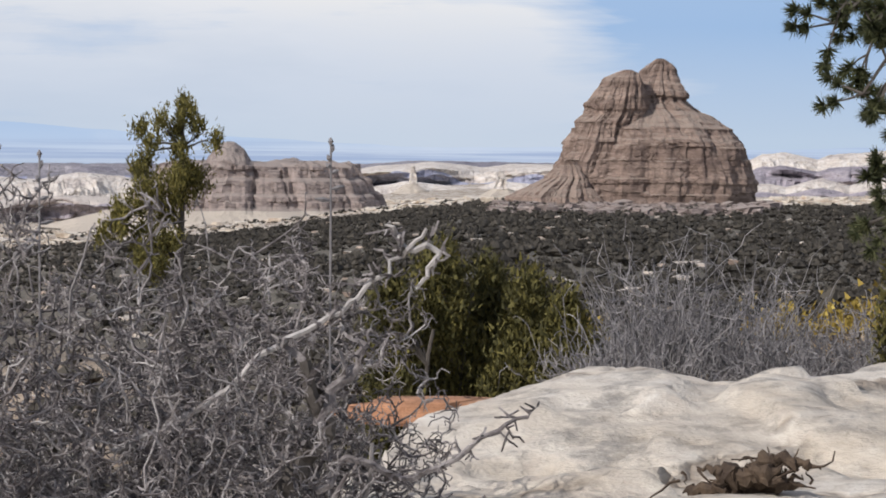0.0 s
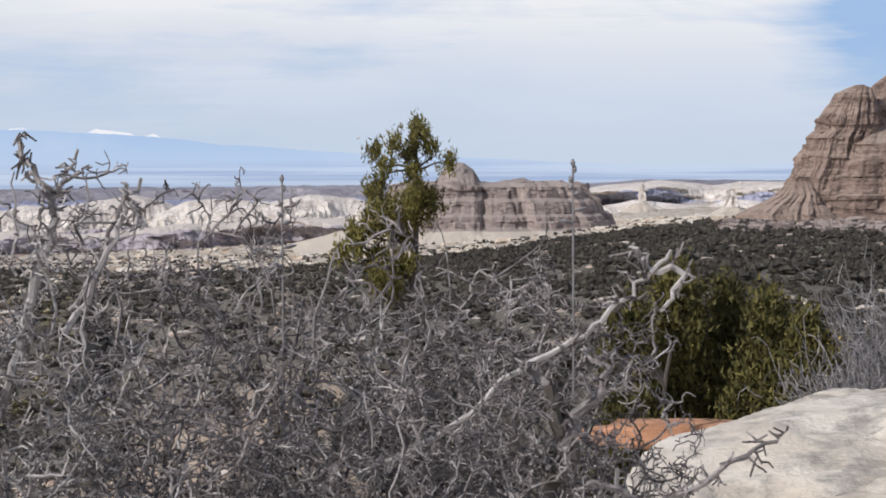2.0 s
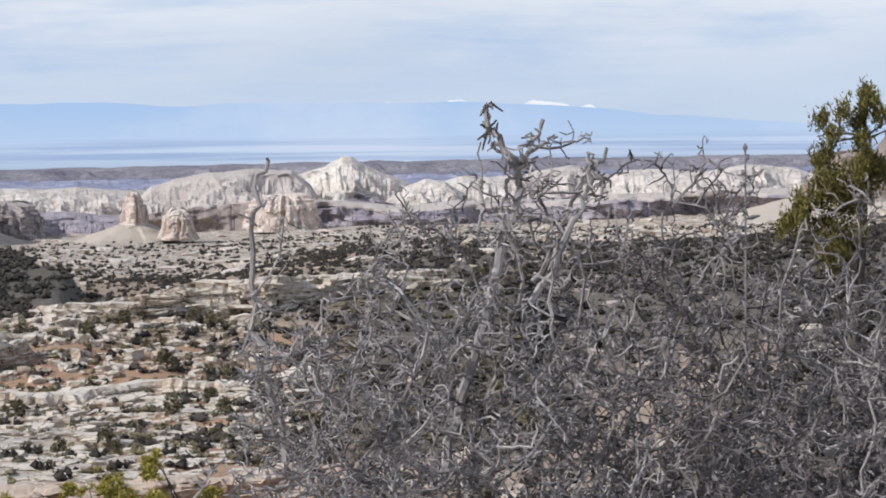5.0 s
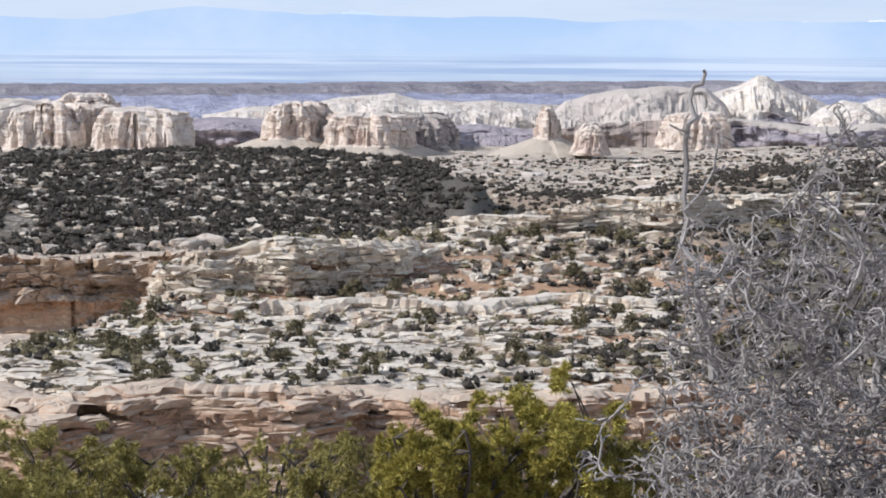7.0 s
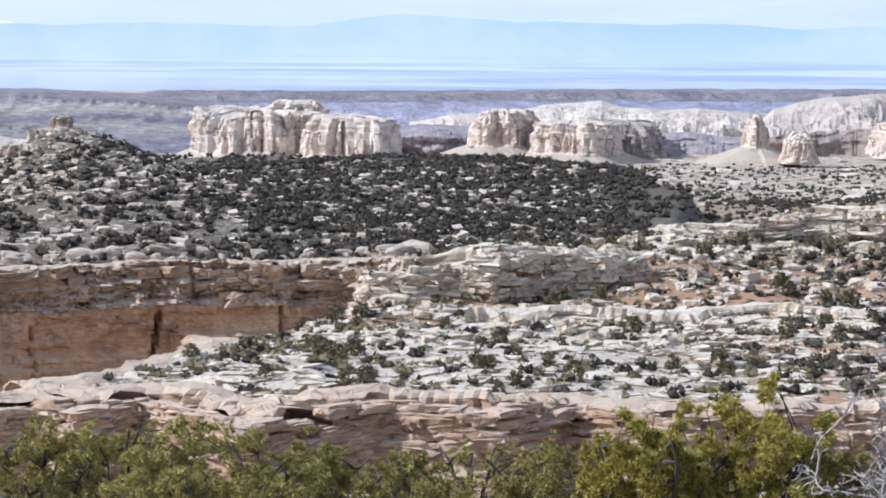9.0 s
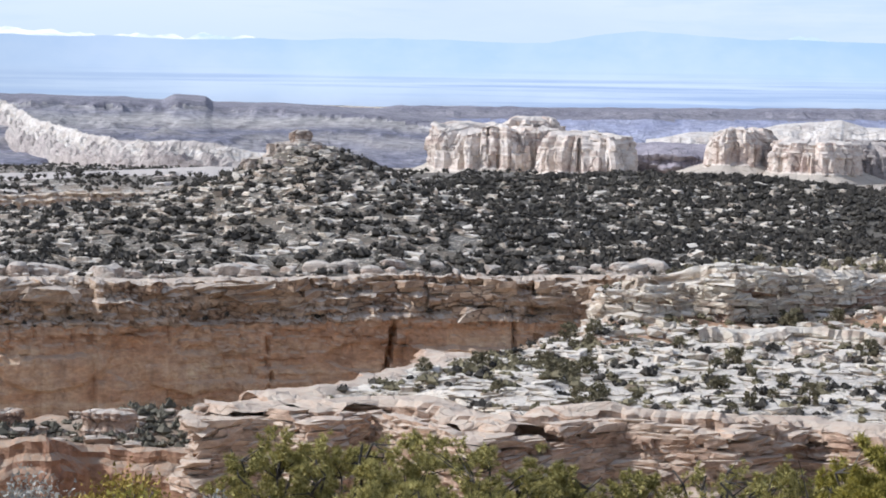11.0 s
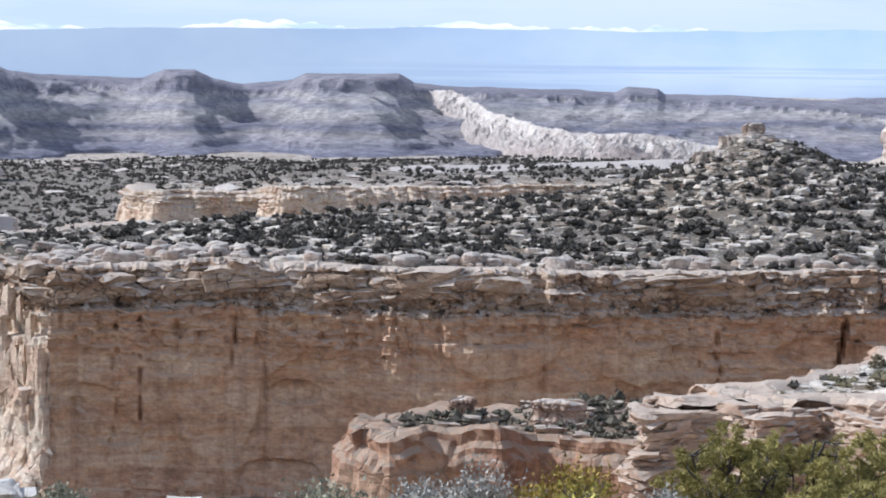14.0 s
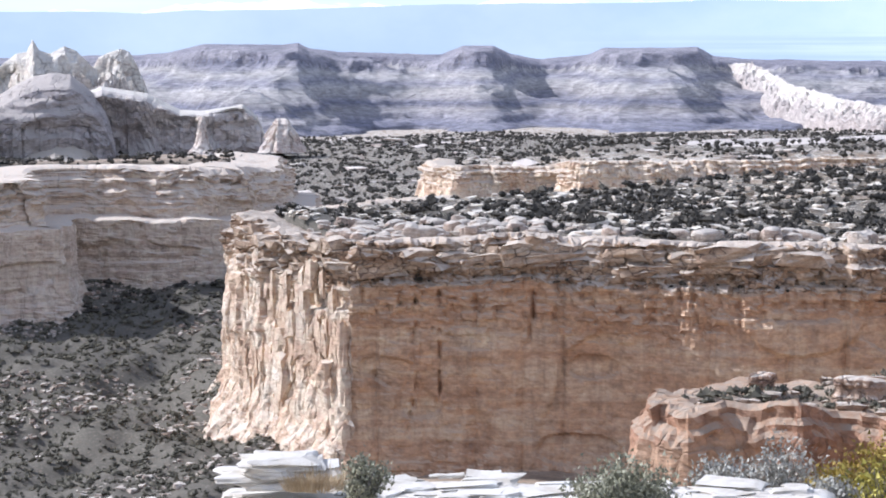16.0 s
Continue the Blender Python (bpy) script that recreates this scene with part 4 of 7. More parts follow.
def butte():
    """The great butte: stacked rings between the left and right edges, with a split crest."""
    d = 760.0
    body = ((-2.3, -25.6, -31.3), (-1.9, -25.62, -31.2), (-1.34, -25.75, -31.02), (-0.66, -26.0, -30.85), (-0.18, -26.25, -30.69), (0.25, -26.4, -30.4), (0.61, -26.9, -29.95),
            (0.8, -27.1, -29.6), (1.0, -27.35, -29.33), (1.4, -27.75, -29.1), (1.75, -28.0, -28.95), (1.95, -28.22, -28.85), (2.07, -28.38, -28.7), (2.12, -28.45, -28.6))
    lobe = ((-2.3, -25.5, -27.9), (-0.66, -25.95, -28.0), (-0.34, -26.19, -28.0), (0.07, -26.27, -28.05), (0.44, -26.33, -28.1), (0.66, -26.6, -28.15), (0.95, -26.7, -28.15), (1.25, -26.9, -28.1), (1.61, -27.12, -28.05), (1.74, -27.4, -28.0), (1.82, -27.6, -27.8))
    foot = ((-2.4, -24.4, -27.4), (-1.92, -24.59, -27.2), (-1.56, -24.66, -27.0), (-1.33, -25.03, -26.9), (-1.08, -25.54, -26.8), (-0.8, -25.8, -26.6), (-0.6, -25.95, -26.4))
    root = new("butte")
    tagged(root, "great brown layered sandstone butte with a split crest", "butte")
    for name, sil, dd, deep, seed in (("tower", body, d, 0.75, 1.0), ("shoulder", lobe, d - 12, 0.8, 2.0), ("foot", foot, d - 22, 0.8, 3.0)):
        els = np.linspace(sil[0][0], sil[-1][0], 120)
        l = np.interp(els, [q[0] for q in sil], [q[1] for q in sil])
        r = np.interp(els, [q[0] for q in sil], [q[2] for q in sil])
        n = 260
        th = np.linspace(0, 2 * np.pi, n, endpoint=False)
        T, L = np.meshgrid(th, l)
        _, R = np.meshgrid(th, r)
        _, E = np.meshgrid(th, els)
        half = np.radians(L - R) / 2 * dd
        ct, st = np.cos(T), np.sin(T)
        q = (np.abs(ct) ** 2.6 + np.abs(st) ** 2.6) ** (-1 / 2.6)
        ux, uy = ct * q, st * q * deep
        Z = 1.6 + dd * np.tan(np.radians(E))
        nx = ux * half
        wide_ = float(half.max())
        c1, e1 = cells(T * wide_, Z, 17.0, seed, 16.0)
        c2, e2 = cells(T * wide_, Z, 6.0, seed + 1, 6.0)
        c3, e3 = cells(T * wide_, Z, 2.6, seed + 2, 2.4)
        up_ = smooth(-0.3, 0.6, E + 0.3 * vnoise(ux * 2, uy * 2, seed))
        off = (vnoise(ux * 3, uy * 3, Z / 12 + seed) * 2.4 + vnoise(ux * 8, uy * 8, Z / 14 + seed) * 1.6 + c1 * 1.3 - e1 * 0.7 * (1 - 0.7 * up_) + (c2 * 1.1 - e2 * 0.4) * (1 - 0.5 * up_) + (c3 * 0.7 - e3 * 0.25) * up_
               + ((beds(Z, seed, 5.0, ux * 40, uy * 40) - 0.5) * 2.8 + (beds(Z, seed + 2, 1.7, ux * 40, uy * 40) - 0.5) * 1.3) * (0.5 + 0.7 * up_) + fbm(ux * 20, uy * 20, Z / 3, 3) * 0.6)
        off = off * np.clip(half / 18, 0.15, 1)
        across = nx + ux * off
        deepv = uy * (np.maximum(half, 4)) + uy * off
        mid = np.radians((L + R) / 2)
        cx, cy = -np.sin(mid) * dd, np.cos(mid) * dd
        rx, ry = -np.cos(mid), -np.sin(mid)
        fx, fy = -np.sin(mid), np.cos(mid)
        X, Y = cx + rx * across + fx * (deepv + 20), cy + ry * across + fy * (deepv + 20)
        from_grid(name, np.stack([X, Y, Z], -1), len(els), n, M_BUTTE, True, root, False)


butte()


def ridged(x, y, seed, octaves=5):
    total, amp, f = 0, 0.5, 1.0
    for o in range(octaves):
        total = total + amp * (1 - np.abs(vnoise(x * f + 13.7 * o, y * f - 7.1 * o, seed)) * 2)
        amp, f = amp * 0.5, f * 2.07
    return total


def hills(name, skyline, d0, deep, base, mat, cap, seed, scale, prof, cut, label, cols=800, rows=90, back=500.0, fold=4):
    """Worn hills and mesas: crest height by bearing, cut back by branching gullies, in stepped cliffs and slopes."""
    az = np.linspace(skyline[0][0], skyline[-1][0], cols)
    crest = np.interp(az, [q[0] for q in skyline], [q[1] for q in skyline])
    d = np.linspace(d0 - deep * 0.15, d0 + deep + back, rows) ** 1.0
    D, A = np.meshgrid(d, az, indexing="ij")
    x, y = -np.sin(np.radians(A)) * D, np.cos(np.radians(A)) * D
    f = (D - d0) / deep + cut * (ridged(x / scale, y / scale, seed, fold) - 0.35)
    f = f - 0.5 * smooth(d0 + deep + back * 0.6, d0 + deep + back, D) * 2.5
    ztop = 1.6 + (d0 + deep) * np.tan(np.radians(crest))
    z0 = 1.6 + d0 * np.tan(np.radians(base)) - 10
    t = np.interp(np.clip(f, 0, 1), [q[0] for q in prof], [q[1] for q in prof])
    Z = z0 + (ztop[None] - z0) * t + 1.5 * fbm(x / (scale * 0.12), y / (scale * 0.12), seed, 3)
    edge = smooth(0, 0.03, (A - az[0]) / (az[-1] - az[0])) * smooth(1, 0.97, (A - az[0]) / (az[-1] - az[0]))
    Z = z0 + (Z - z0) * edge
    Z[0] -= 60
    Z[:, 0] -= 60
    Z[:, -1] -= 60
    m = (t[:-1, :-1] + t[1:, 1:]) / 2
    root = split_grid(new(name), np.stack([x, y, Z], -1), rows, cols, (("apron", mat, m < 0.7), ("caprock", cap, m >= 0.7)))
    return tagged(root, label, "mesas")


SHELVES = ((0, 0), (0.03, 0.14), (0.16, 0.19), (0.18, 0.3), (0.34, 0.37), (0.36, 0.45), (0.56, 0.62), (0.58, 0.68), (0.78, 0.8), (0.8, 0.94), (1, 1))
LEDGES = ((0, 0), (0.03, 0.13), (0.13, 0.19), (0.16, 0.27), (0.3, 0.35), (0.325, 0.41), (0.45, 0.5), (0.47, 0.54), (0.62, 0.66), (0.64, 0.7), (0.83, 0.86), (0.88, 0.97), (1, 1))


def escarpment(name, skyline, plain, d0, deep, base, seed, scale, cut, label, cols=760, rows=170, back=140.0):
    """A long layered scarp with separate flat-topped mesas, dark caps and smooth aprons standing out of it."""
    az = np.linspace(skyline[0][0], skyline[-1][0], cols)
    crest = np.interp(az, [q[0] for q in skyline], [q[1] for q in skyline])
    low = np.interp(az, [q[0] for q in plain], [q[1] for q in plain])
    w = int(1.6 / (az[1] - az[0]))
    hann = np.hanning(2 * w + 1)
    bump = np.convolve(np.pad(np.maximum(crest - low, 0), w, mode="edge"), hann / hann.sum(), "valid")
    d = np.linspace(d0 - deep * 0.35, d0 + deep + back, rows)
    D, A = np.meshgrid(d, az, indexing="ij")
    x, y = -np.sin(np.radians(A)) * D, np.cos(np.radians(A)) * D
    f = (D - d0) / deep + cut * (ridged(x / scale, y / scale, seed, 5) - 0.4) + 1.7 * bump[None] - 0.1
    z0 = 1.6 + d0 * np.tan(np.radians(base)) - 10
    zl, zc = 1.6 + (d0 + deep) * np.tan(np.radians(low)), 1.6 + (d0 + deep) * np.tan(np.radians(np.maximum(crest, low)))
    g = np.clip(f, 0, 1)
    t = np.interp(g, [q[0] for q in LEDGES], [q[1] for q in LEDGES])
    u = np.interp(g, [0, 0.4, 0.84, 0.9, 1], [0, 0, 0.6, 0.95, 1])
    Z = z0 + (zl[None] - z0) * t + (zc - zl)[None] * u + 1.0 * fbm(x / 26, y / 26, seed, 3)
    Z[0] -= 60
    m = (t[:-1, :-1] + t[1:, 1:]) / 2
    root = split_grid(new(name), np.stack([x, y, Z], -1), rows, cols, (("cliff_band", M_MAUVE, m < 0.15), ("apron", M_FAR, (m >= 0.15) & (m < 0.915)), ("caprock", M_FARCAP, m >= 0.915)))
    return tagged(root, label, "mesas")


def ridge(name, label, sky, d, deep, base, face, crown, seed, prof, split=0.5, bulge=14.0, scale=70.0, gully=5.0, flutes=16.0, step=0.038, rows=46, category="rock ridge"):
    """A worn rock ridge: crest height by bearing, a cliffed foot and a rounded or flat crown, broken by buttresses and gullies."""
    sky = sorted(sky)
    az = np.arange(sky[0][0], sky[-1][0], step)
    s = d * np.radians(az)
    crest = np.interp(az, [q[0] for q in sky], [q[1] for q in sky]) + 0.018 * fbm(s / 14, s * 0 + seed, octaves=3)
    px, py = np.array(prof).T
    u = np.linspace(0, 1, len(px))
    k_ = np.linspace(0, 1, rows)
    fz = np.interp(k_, u, py)
    S, K = np.meshgrid(s, k_)
    K = np.clip(K + 0.16 * K * (1 - K) * 4 * fbm(S / scale, K * 2.0, seed + 4, 4, 0.6), 0, 1)
    FX, FZ = np.interp(K, u, px), np.interp(K, u, py)
    A = np.radians(np.broadcast_to(az[None], S.shape))
    zb = 1.6 + d * math.tan(radians(base)) - 6.0
    zt = 1.6 + (d + deep) * np.tan(np.radians(crest))
    Z = zb + np.maximum(zt - zb, 0.5)[None] * FZ
    c1, e1 = cells(S, Z, flutes * 1.8, seed, 1e9)
    c2, e2 = cells(S, Z, flutes * 0.7, seed + 1, 25.0)
    c3, e3 = cells(S, Z, flutes * 0.25, seed + 2, 8.0)
    wall = smooth(1.0, 0.9, FZ)
    push = bulge * (fbm(S / scale, Z / 30 + seed, seed, 5, 0.58) + 0.5 * vnoise(S / (scale * 3), seed)) + (c1 * 0.25 - e1 * 0.07 + c2 * 0.16 - e2 * 0.05 + c3 * 0.08) * flutes * smooth(split + 0.2, split - 0.05, FZ)
    push = push + (beds(Z, seed, 6.0, S, S) - 0.5) * 3.0 + (beds(Z, seed + 2, 2.2, S, S) - 0.5) * 1.2
    D = d + deep * FX - push * wall
    x, y = -np.sin(A) * D, np.cos(A) * D
    carve = 2.6 * gully * (1 - ridged(x / (scale * 0.55), y / (scale * 0.55), seed, 5)) * smooth(split - 0.05, split + 0.1, FZ) * smooth(1.0, 0.9, FZ)
    Z = Z - np.clip(carve, -1.0, 24.0)
    V = np.stack([x, y, Z], -1)
    b = []
    for q, drop in ((0.25, 0.1), (0.7, 0.5), (1.2, 1.0)):
        Db = d + deep * (1 + q)
        b.append(np.stack([-np.sin(A[0]) * Db, np.cos(A[0]) * Db, zt + (zb - zt) * drop - 1.0], -1))
    V = np.concatenate([V, np.array(b)], 0)
    at = int(np.argmin(np.abs(fz - split)))
    root = new(name)
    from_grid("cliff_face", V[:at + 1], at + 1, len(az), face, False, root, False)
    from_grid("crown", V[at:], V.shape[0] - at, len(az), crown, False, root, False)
    return tagged(root, label, category, "far rock ridges")


def spur(name, label, line, half, drop, mat, seed):
    """A rounded rock spur along a crest line of bearings, elevations and distances, gullied on both sides."""
    p = np.array([(*polar(a, d)[:2], z_at(e, d)) for a, e, d in line])
    n, m = 360, 41
    u = np.linspace(0, len(p) - 1, n)
    c = np.stack([np.interp(u, np.arange(len(p)), p[:, j]) for j in range(3)], 1)
    for _ in range(12):
        c[1:-1] = (c[:-2] + 2 * c[1:-1] + c[2:]) / 4
    t = np.gradient(c[:, :2], axis=0)
    t /= np.hypot(*t.T)[:, None]
    q = np.linspace(-1, 1, m)
    Q, N = np.meshgrid(q, np.arange(n))
    x = c[:, 0][:, None] - t[:, 1][:, None] * Q * half * 1.6
    y = c[:, 1][:, None] + t[:, 0][:, None] * Q * half * 1.6
    g = ridged(x / 26, y / 26, seed, 5)
    f = np.abs(Q) ** 1.25
    steps = np.floor(f * 5 + 0.8 * g) / 5
    z = c[:, 2][:, None] - drop * (0.55 * f + 0.45 * steps) - 13.0 * (0.6 - g) * smooth(0.0, 0.25, np.abs(Q)) + 1.2 * fbm(x / 9, y / 9, seed, 3) - 26 * smooth(0.85, 1.0, np.abs(Q))
    f = np.abs(Q[:-1, :-1])
    root = split_grid(new(name), np.stack([x, y, z], -1), n, m, (("crest", mat, f < 0.55), ("flank", M_GREYTAN, f >= 0.55)))
    return tagged(root, label, "rock ridge", "far rock ridges")


MESA_SKY = ((15, -1.6), (18, -1.2), (20.9, -1.05), (22.4, -1.05), (22.6, -0.9), (23.4, -0.88), (23.7, -1.02), (24.5, -0.95), (28.1, -0.88), (28.9, -0.8), (29.3, -0.57), (31.7, -0.57), (32.1, -0.75), (33.3, -0.87), (34.1, -0.73),
            (34.55, -0.49), (35.35, -0.49), (35.9, -0.74), (38.5, -0.66), (39.3, -0.55), (39.6, -0.41), (40.0, -0.45), (42.0, -0.42), (42.9, -0.63), (43.7, -0.7), (50, -0.8), (60, -0.8))
escarpment("far_escarpment", MESA_SKY, ((15, -1.7), (18, -1.25), (22, -1.1), (28, -0.98), (36, -0.92), (44, -0.85), (60, -0.9)),
           1950, 480, -2.85, 1.0, 230.0, 0.42, "hazy mauve layered mesas with dark flat tops and long aprons")
DOME = ((0, 0), (0.02, 0.3), (0.07, 0.36), (0.1, 0.56), (0.22, 0.64), (0.5, 0.84), (0.78, 0.96), (1, 1))
SCARP = ((0, 0), (0.12, 0.12), (0.16, 0.5), (0.2, 0.88), (0.4, 0.94), (0.7, 0.98), (1, 1))
SLOPE = ((0, 0), (0.03, 0.5), (0.12, 0.55), (0.16, 0.7), (0.35, 0.76), (0.4, 0.88), (0.75, 0.95), (1, 1))
# Sunlit strip of the scarp, its light put into a cream crest.
spur("rock_ridge", "sunlit white sandstone spur running down from a mesa", ((28.5, -0.95, 2330), (27.9, -0.95, 2290), (27.4, -1.2, 2230), (26.9, -1.5, 2130), (26.0, -1.75, 2020), (25.0, -1.98, 1940), (24.2, -2.02, 1900), (23.4, -1.98, 1880), (22.6, -2.05, 1870), (21.6, -2.2, 1860), (20.4, -2.4, 1850)), 15.0, 17.0, M_CREAM, 2.0)
ridge("rock_ridge", "low pale cliff band on the far plain", ((30.8, -3.2), (30.1, -3.1), (29.9, -3.0), (28.8, -2.9), (26.5, -2.86), (24.6, -2.76), (22.2, -2.66), (20.7, -2.72), (19.0, -2.9), (18, -3.1)),
      1150, 60, -3.25, M_DUN, M_GREYTAN, 3.0, SCARP, 0.8, 10.0, 40.0, 1.0, 9.0)
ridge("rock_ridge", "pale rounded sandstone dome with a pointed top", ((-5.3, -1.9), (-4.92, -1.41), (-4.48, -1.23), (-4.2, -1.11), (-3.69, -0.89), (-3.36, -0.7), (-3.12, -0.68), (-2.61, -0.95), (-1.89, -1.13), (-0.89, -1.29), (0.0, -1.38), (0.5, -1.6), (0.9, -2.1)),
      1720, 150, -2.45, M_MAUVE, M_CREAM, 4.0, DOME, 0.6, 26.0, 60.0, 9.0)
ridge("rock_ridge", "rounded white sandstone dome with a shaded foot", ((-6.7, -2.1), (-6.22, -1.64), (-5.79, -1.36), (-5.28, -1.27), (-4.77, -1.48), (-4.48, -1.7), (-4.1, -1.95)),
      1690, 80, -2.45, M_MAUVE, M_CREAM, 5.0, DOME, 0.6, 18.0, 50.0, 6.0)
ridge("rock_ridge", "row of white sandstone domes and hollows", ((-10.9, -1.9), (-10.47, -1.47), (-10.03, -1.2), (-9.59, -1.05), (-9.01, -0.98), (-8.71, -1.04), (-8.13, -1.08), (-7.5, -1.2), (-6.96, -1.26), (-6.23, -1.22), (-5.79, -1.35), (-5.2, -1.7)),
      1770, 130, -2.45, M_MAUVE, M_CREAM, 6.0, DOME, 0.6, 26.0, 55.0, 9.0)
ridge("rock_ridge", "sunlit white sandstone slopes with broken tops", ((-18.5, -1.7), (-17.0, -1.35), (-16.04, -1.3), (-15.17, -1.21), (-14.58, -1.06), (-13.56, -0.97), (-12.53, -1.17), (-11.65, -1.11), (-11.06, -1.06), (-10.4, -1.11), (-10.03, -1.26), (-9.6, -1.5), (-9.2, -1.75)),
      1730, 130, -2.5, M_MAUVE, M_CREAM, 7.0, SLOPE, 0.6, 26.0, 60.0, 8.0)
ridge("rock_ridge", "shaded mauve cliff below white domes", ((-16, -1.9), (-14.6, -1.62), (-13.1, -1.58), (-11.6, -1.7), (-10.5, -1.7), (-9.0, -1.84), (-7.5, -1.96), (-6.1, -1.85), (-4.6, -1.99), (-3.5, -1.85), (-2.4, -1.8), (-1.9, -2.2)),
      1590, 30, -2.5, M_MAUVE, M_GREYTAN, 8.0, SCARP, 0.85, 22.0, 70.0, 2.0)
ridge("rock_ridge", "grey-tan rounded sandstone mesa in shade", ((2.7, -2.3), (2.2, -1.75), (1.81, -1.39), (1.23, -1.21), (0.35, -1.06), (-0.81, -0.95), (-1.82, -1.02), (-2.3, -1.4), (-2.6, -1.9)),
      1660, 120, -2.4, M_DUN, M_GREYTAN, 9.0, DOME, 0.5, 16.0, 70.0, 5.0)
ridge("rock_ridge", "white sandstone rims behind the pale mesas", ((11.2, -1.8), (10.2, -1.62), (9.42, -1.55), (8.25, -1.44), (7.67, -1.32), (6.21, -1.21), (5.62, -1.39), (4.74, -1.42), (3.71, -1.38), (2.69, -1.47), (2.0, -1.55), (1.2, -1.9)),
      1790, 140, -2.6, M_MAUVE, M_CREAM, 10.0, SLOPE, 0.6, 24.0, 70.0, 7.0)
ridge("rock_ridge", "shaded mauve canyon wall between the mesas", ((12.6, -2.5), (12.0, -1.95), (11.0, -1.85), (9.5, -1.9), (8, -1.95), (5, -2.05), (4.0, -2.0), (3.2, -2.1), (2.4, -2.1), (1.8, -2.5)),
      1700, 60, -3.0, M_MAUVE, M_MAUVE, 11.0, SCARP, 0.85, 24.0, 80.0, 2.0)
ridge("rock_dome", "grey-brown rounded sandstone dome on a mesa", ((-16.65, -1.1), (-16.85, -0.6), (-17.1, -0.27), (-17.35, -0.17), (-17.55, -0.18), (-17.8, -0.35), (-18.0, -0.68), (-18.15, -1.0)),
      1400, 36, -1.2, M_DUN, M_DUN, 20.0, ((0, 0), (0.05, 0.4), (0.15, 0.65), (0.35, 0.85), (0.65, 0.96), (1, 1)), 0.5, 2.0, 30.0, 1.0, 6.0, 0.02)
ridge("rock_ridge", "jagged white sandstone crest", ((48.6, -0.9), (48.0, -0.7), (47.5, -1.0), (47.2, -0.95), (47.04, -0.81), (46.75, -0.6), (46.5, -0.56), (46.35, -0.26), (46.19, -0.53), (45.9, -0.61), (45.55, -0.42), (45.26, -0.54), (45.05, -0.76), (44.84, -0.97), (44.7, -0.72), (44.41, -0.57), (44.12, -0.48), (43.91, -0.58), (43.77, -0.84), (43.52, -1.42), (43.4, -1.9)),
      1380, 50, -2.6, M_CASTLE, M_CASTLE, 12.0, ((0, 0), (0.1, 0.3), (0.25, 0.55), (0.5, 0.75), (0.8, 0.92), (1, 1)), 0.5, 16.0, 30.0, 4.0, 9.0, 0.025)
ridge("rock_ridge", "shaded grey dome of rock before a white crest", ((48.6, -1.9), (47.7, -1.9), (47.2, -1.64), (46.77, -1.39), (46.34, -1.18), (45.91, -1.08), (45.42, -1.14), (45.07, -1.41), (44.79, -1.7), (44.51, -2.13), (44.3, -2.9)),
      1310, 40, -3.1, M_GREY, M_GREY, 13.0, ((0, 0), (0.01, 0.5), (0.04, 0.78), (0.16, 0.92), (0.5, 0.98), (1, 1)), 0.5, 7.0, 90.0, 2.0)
ridge("rock_ridge", "grey sandstone cliff with white knobs along its top", ((45.6, -2.1), (45.36, -1.69), (44.64, -1.44), (43.49, -1.64), (43.07, -1.86), (42.64, -2.08), (42.06, -2.08), (41.04, -1.95), (40.68, -2.24), (40.46, -2.75), (40.3, -3.0)),
      1335, 24, -3.1, M_GREYTAN, M_CASTLE, 14.0, SCARP, 0.95, 14.0, 40.0, 2.0, 12.0)
ridge("rock_ridge", "pale rubble cone below a grey cliff", ((46.9, -3.3), (46.4, -2.95), (45.85, -2.62), (45.4, -2.75), (44.9, -3.0), (44.4, -3.25)),
      1270, 40, -3.35, M_APRON, M_APRON, 15.0, ((0, 0), (0.35, 0.35), (0.7, 0.7), (1, 1)), 0.5, 3.0, 30.0, 1.0, 6.0)
ridge("rock_ridge", "sunlit white cliffs and knobs past the butte", ((-60, -0.4), (-40, -0.35), (-36, -0.3), (-34.4, -0.24), (-33.5, -0.33), (-32.9, -0.36), (-32.6, -0.47), (-31.8, -0.33), (-31.2, -0.36), (-30.9, -0.52), (-30.0, -0.7), (-29, -1.0)),
      2000, 150, -1.55, M_MAUVE, M_CREAM, 16.0, SLOPE, 0.8, 34.0, 90.0, 8.0, 22.0, 0.04)
ridge("rock_ridge", "white sunlit knobs at the foot of far cliffs", ((-50, -1.1), (-36, -0.95), (-34.5, -0.9), (-33.4, -1.15), (-32.7, -0.95), (-31.8, -1.2), (-31, -1.1), (-30.2, -1.4)),
      1760, 90, -1.7, M_MAUVE, M_CREAM, 17.0, DOME, 0.8, 24.0, 50.0, 7.0, 16.0, 0.04)
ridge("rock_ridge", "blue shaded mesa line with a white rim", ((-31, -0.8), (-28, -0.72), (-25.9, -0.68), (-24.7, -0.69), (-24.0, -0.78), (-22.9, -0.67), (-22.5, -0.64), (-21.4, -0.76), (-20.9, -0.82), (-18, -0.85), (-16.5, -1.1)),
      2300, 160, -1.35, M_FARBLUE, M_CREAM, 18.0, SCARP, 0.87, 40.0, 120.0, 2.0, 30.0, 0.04)
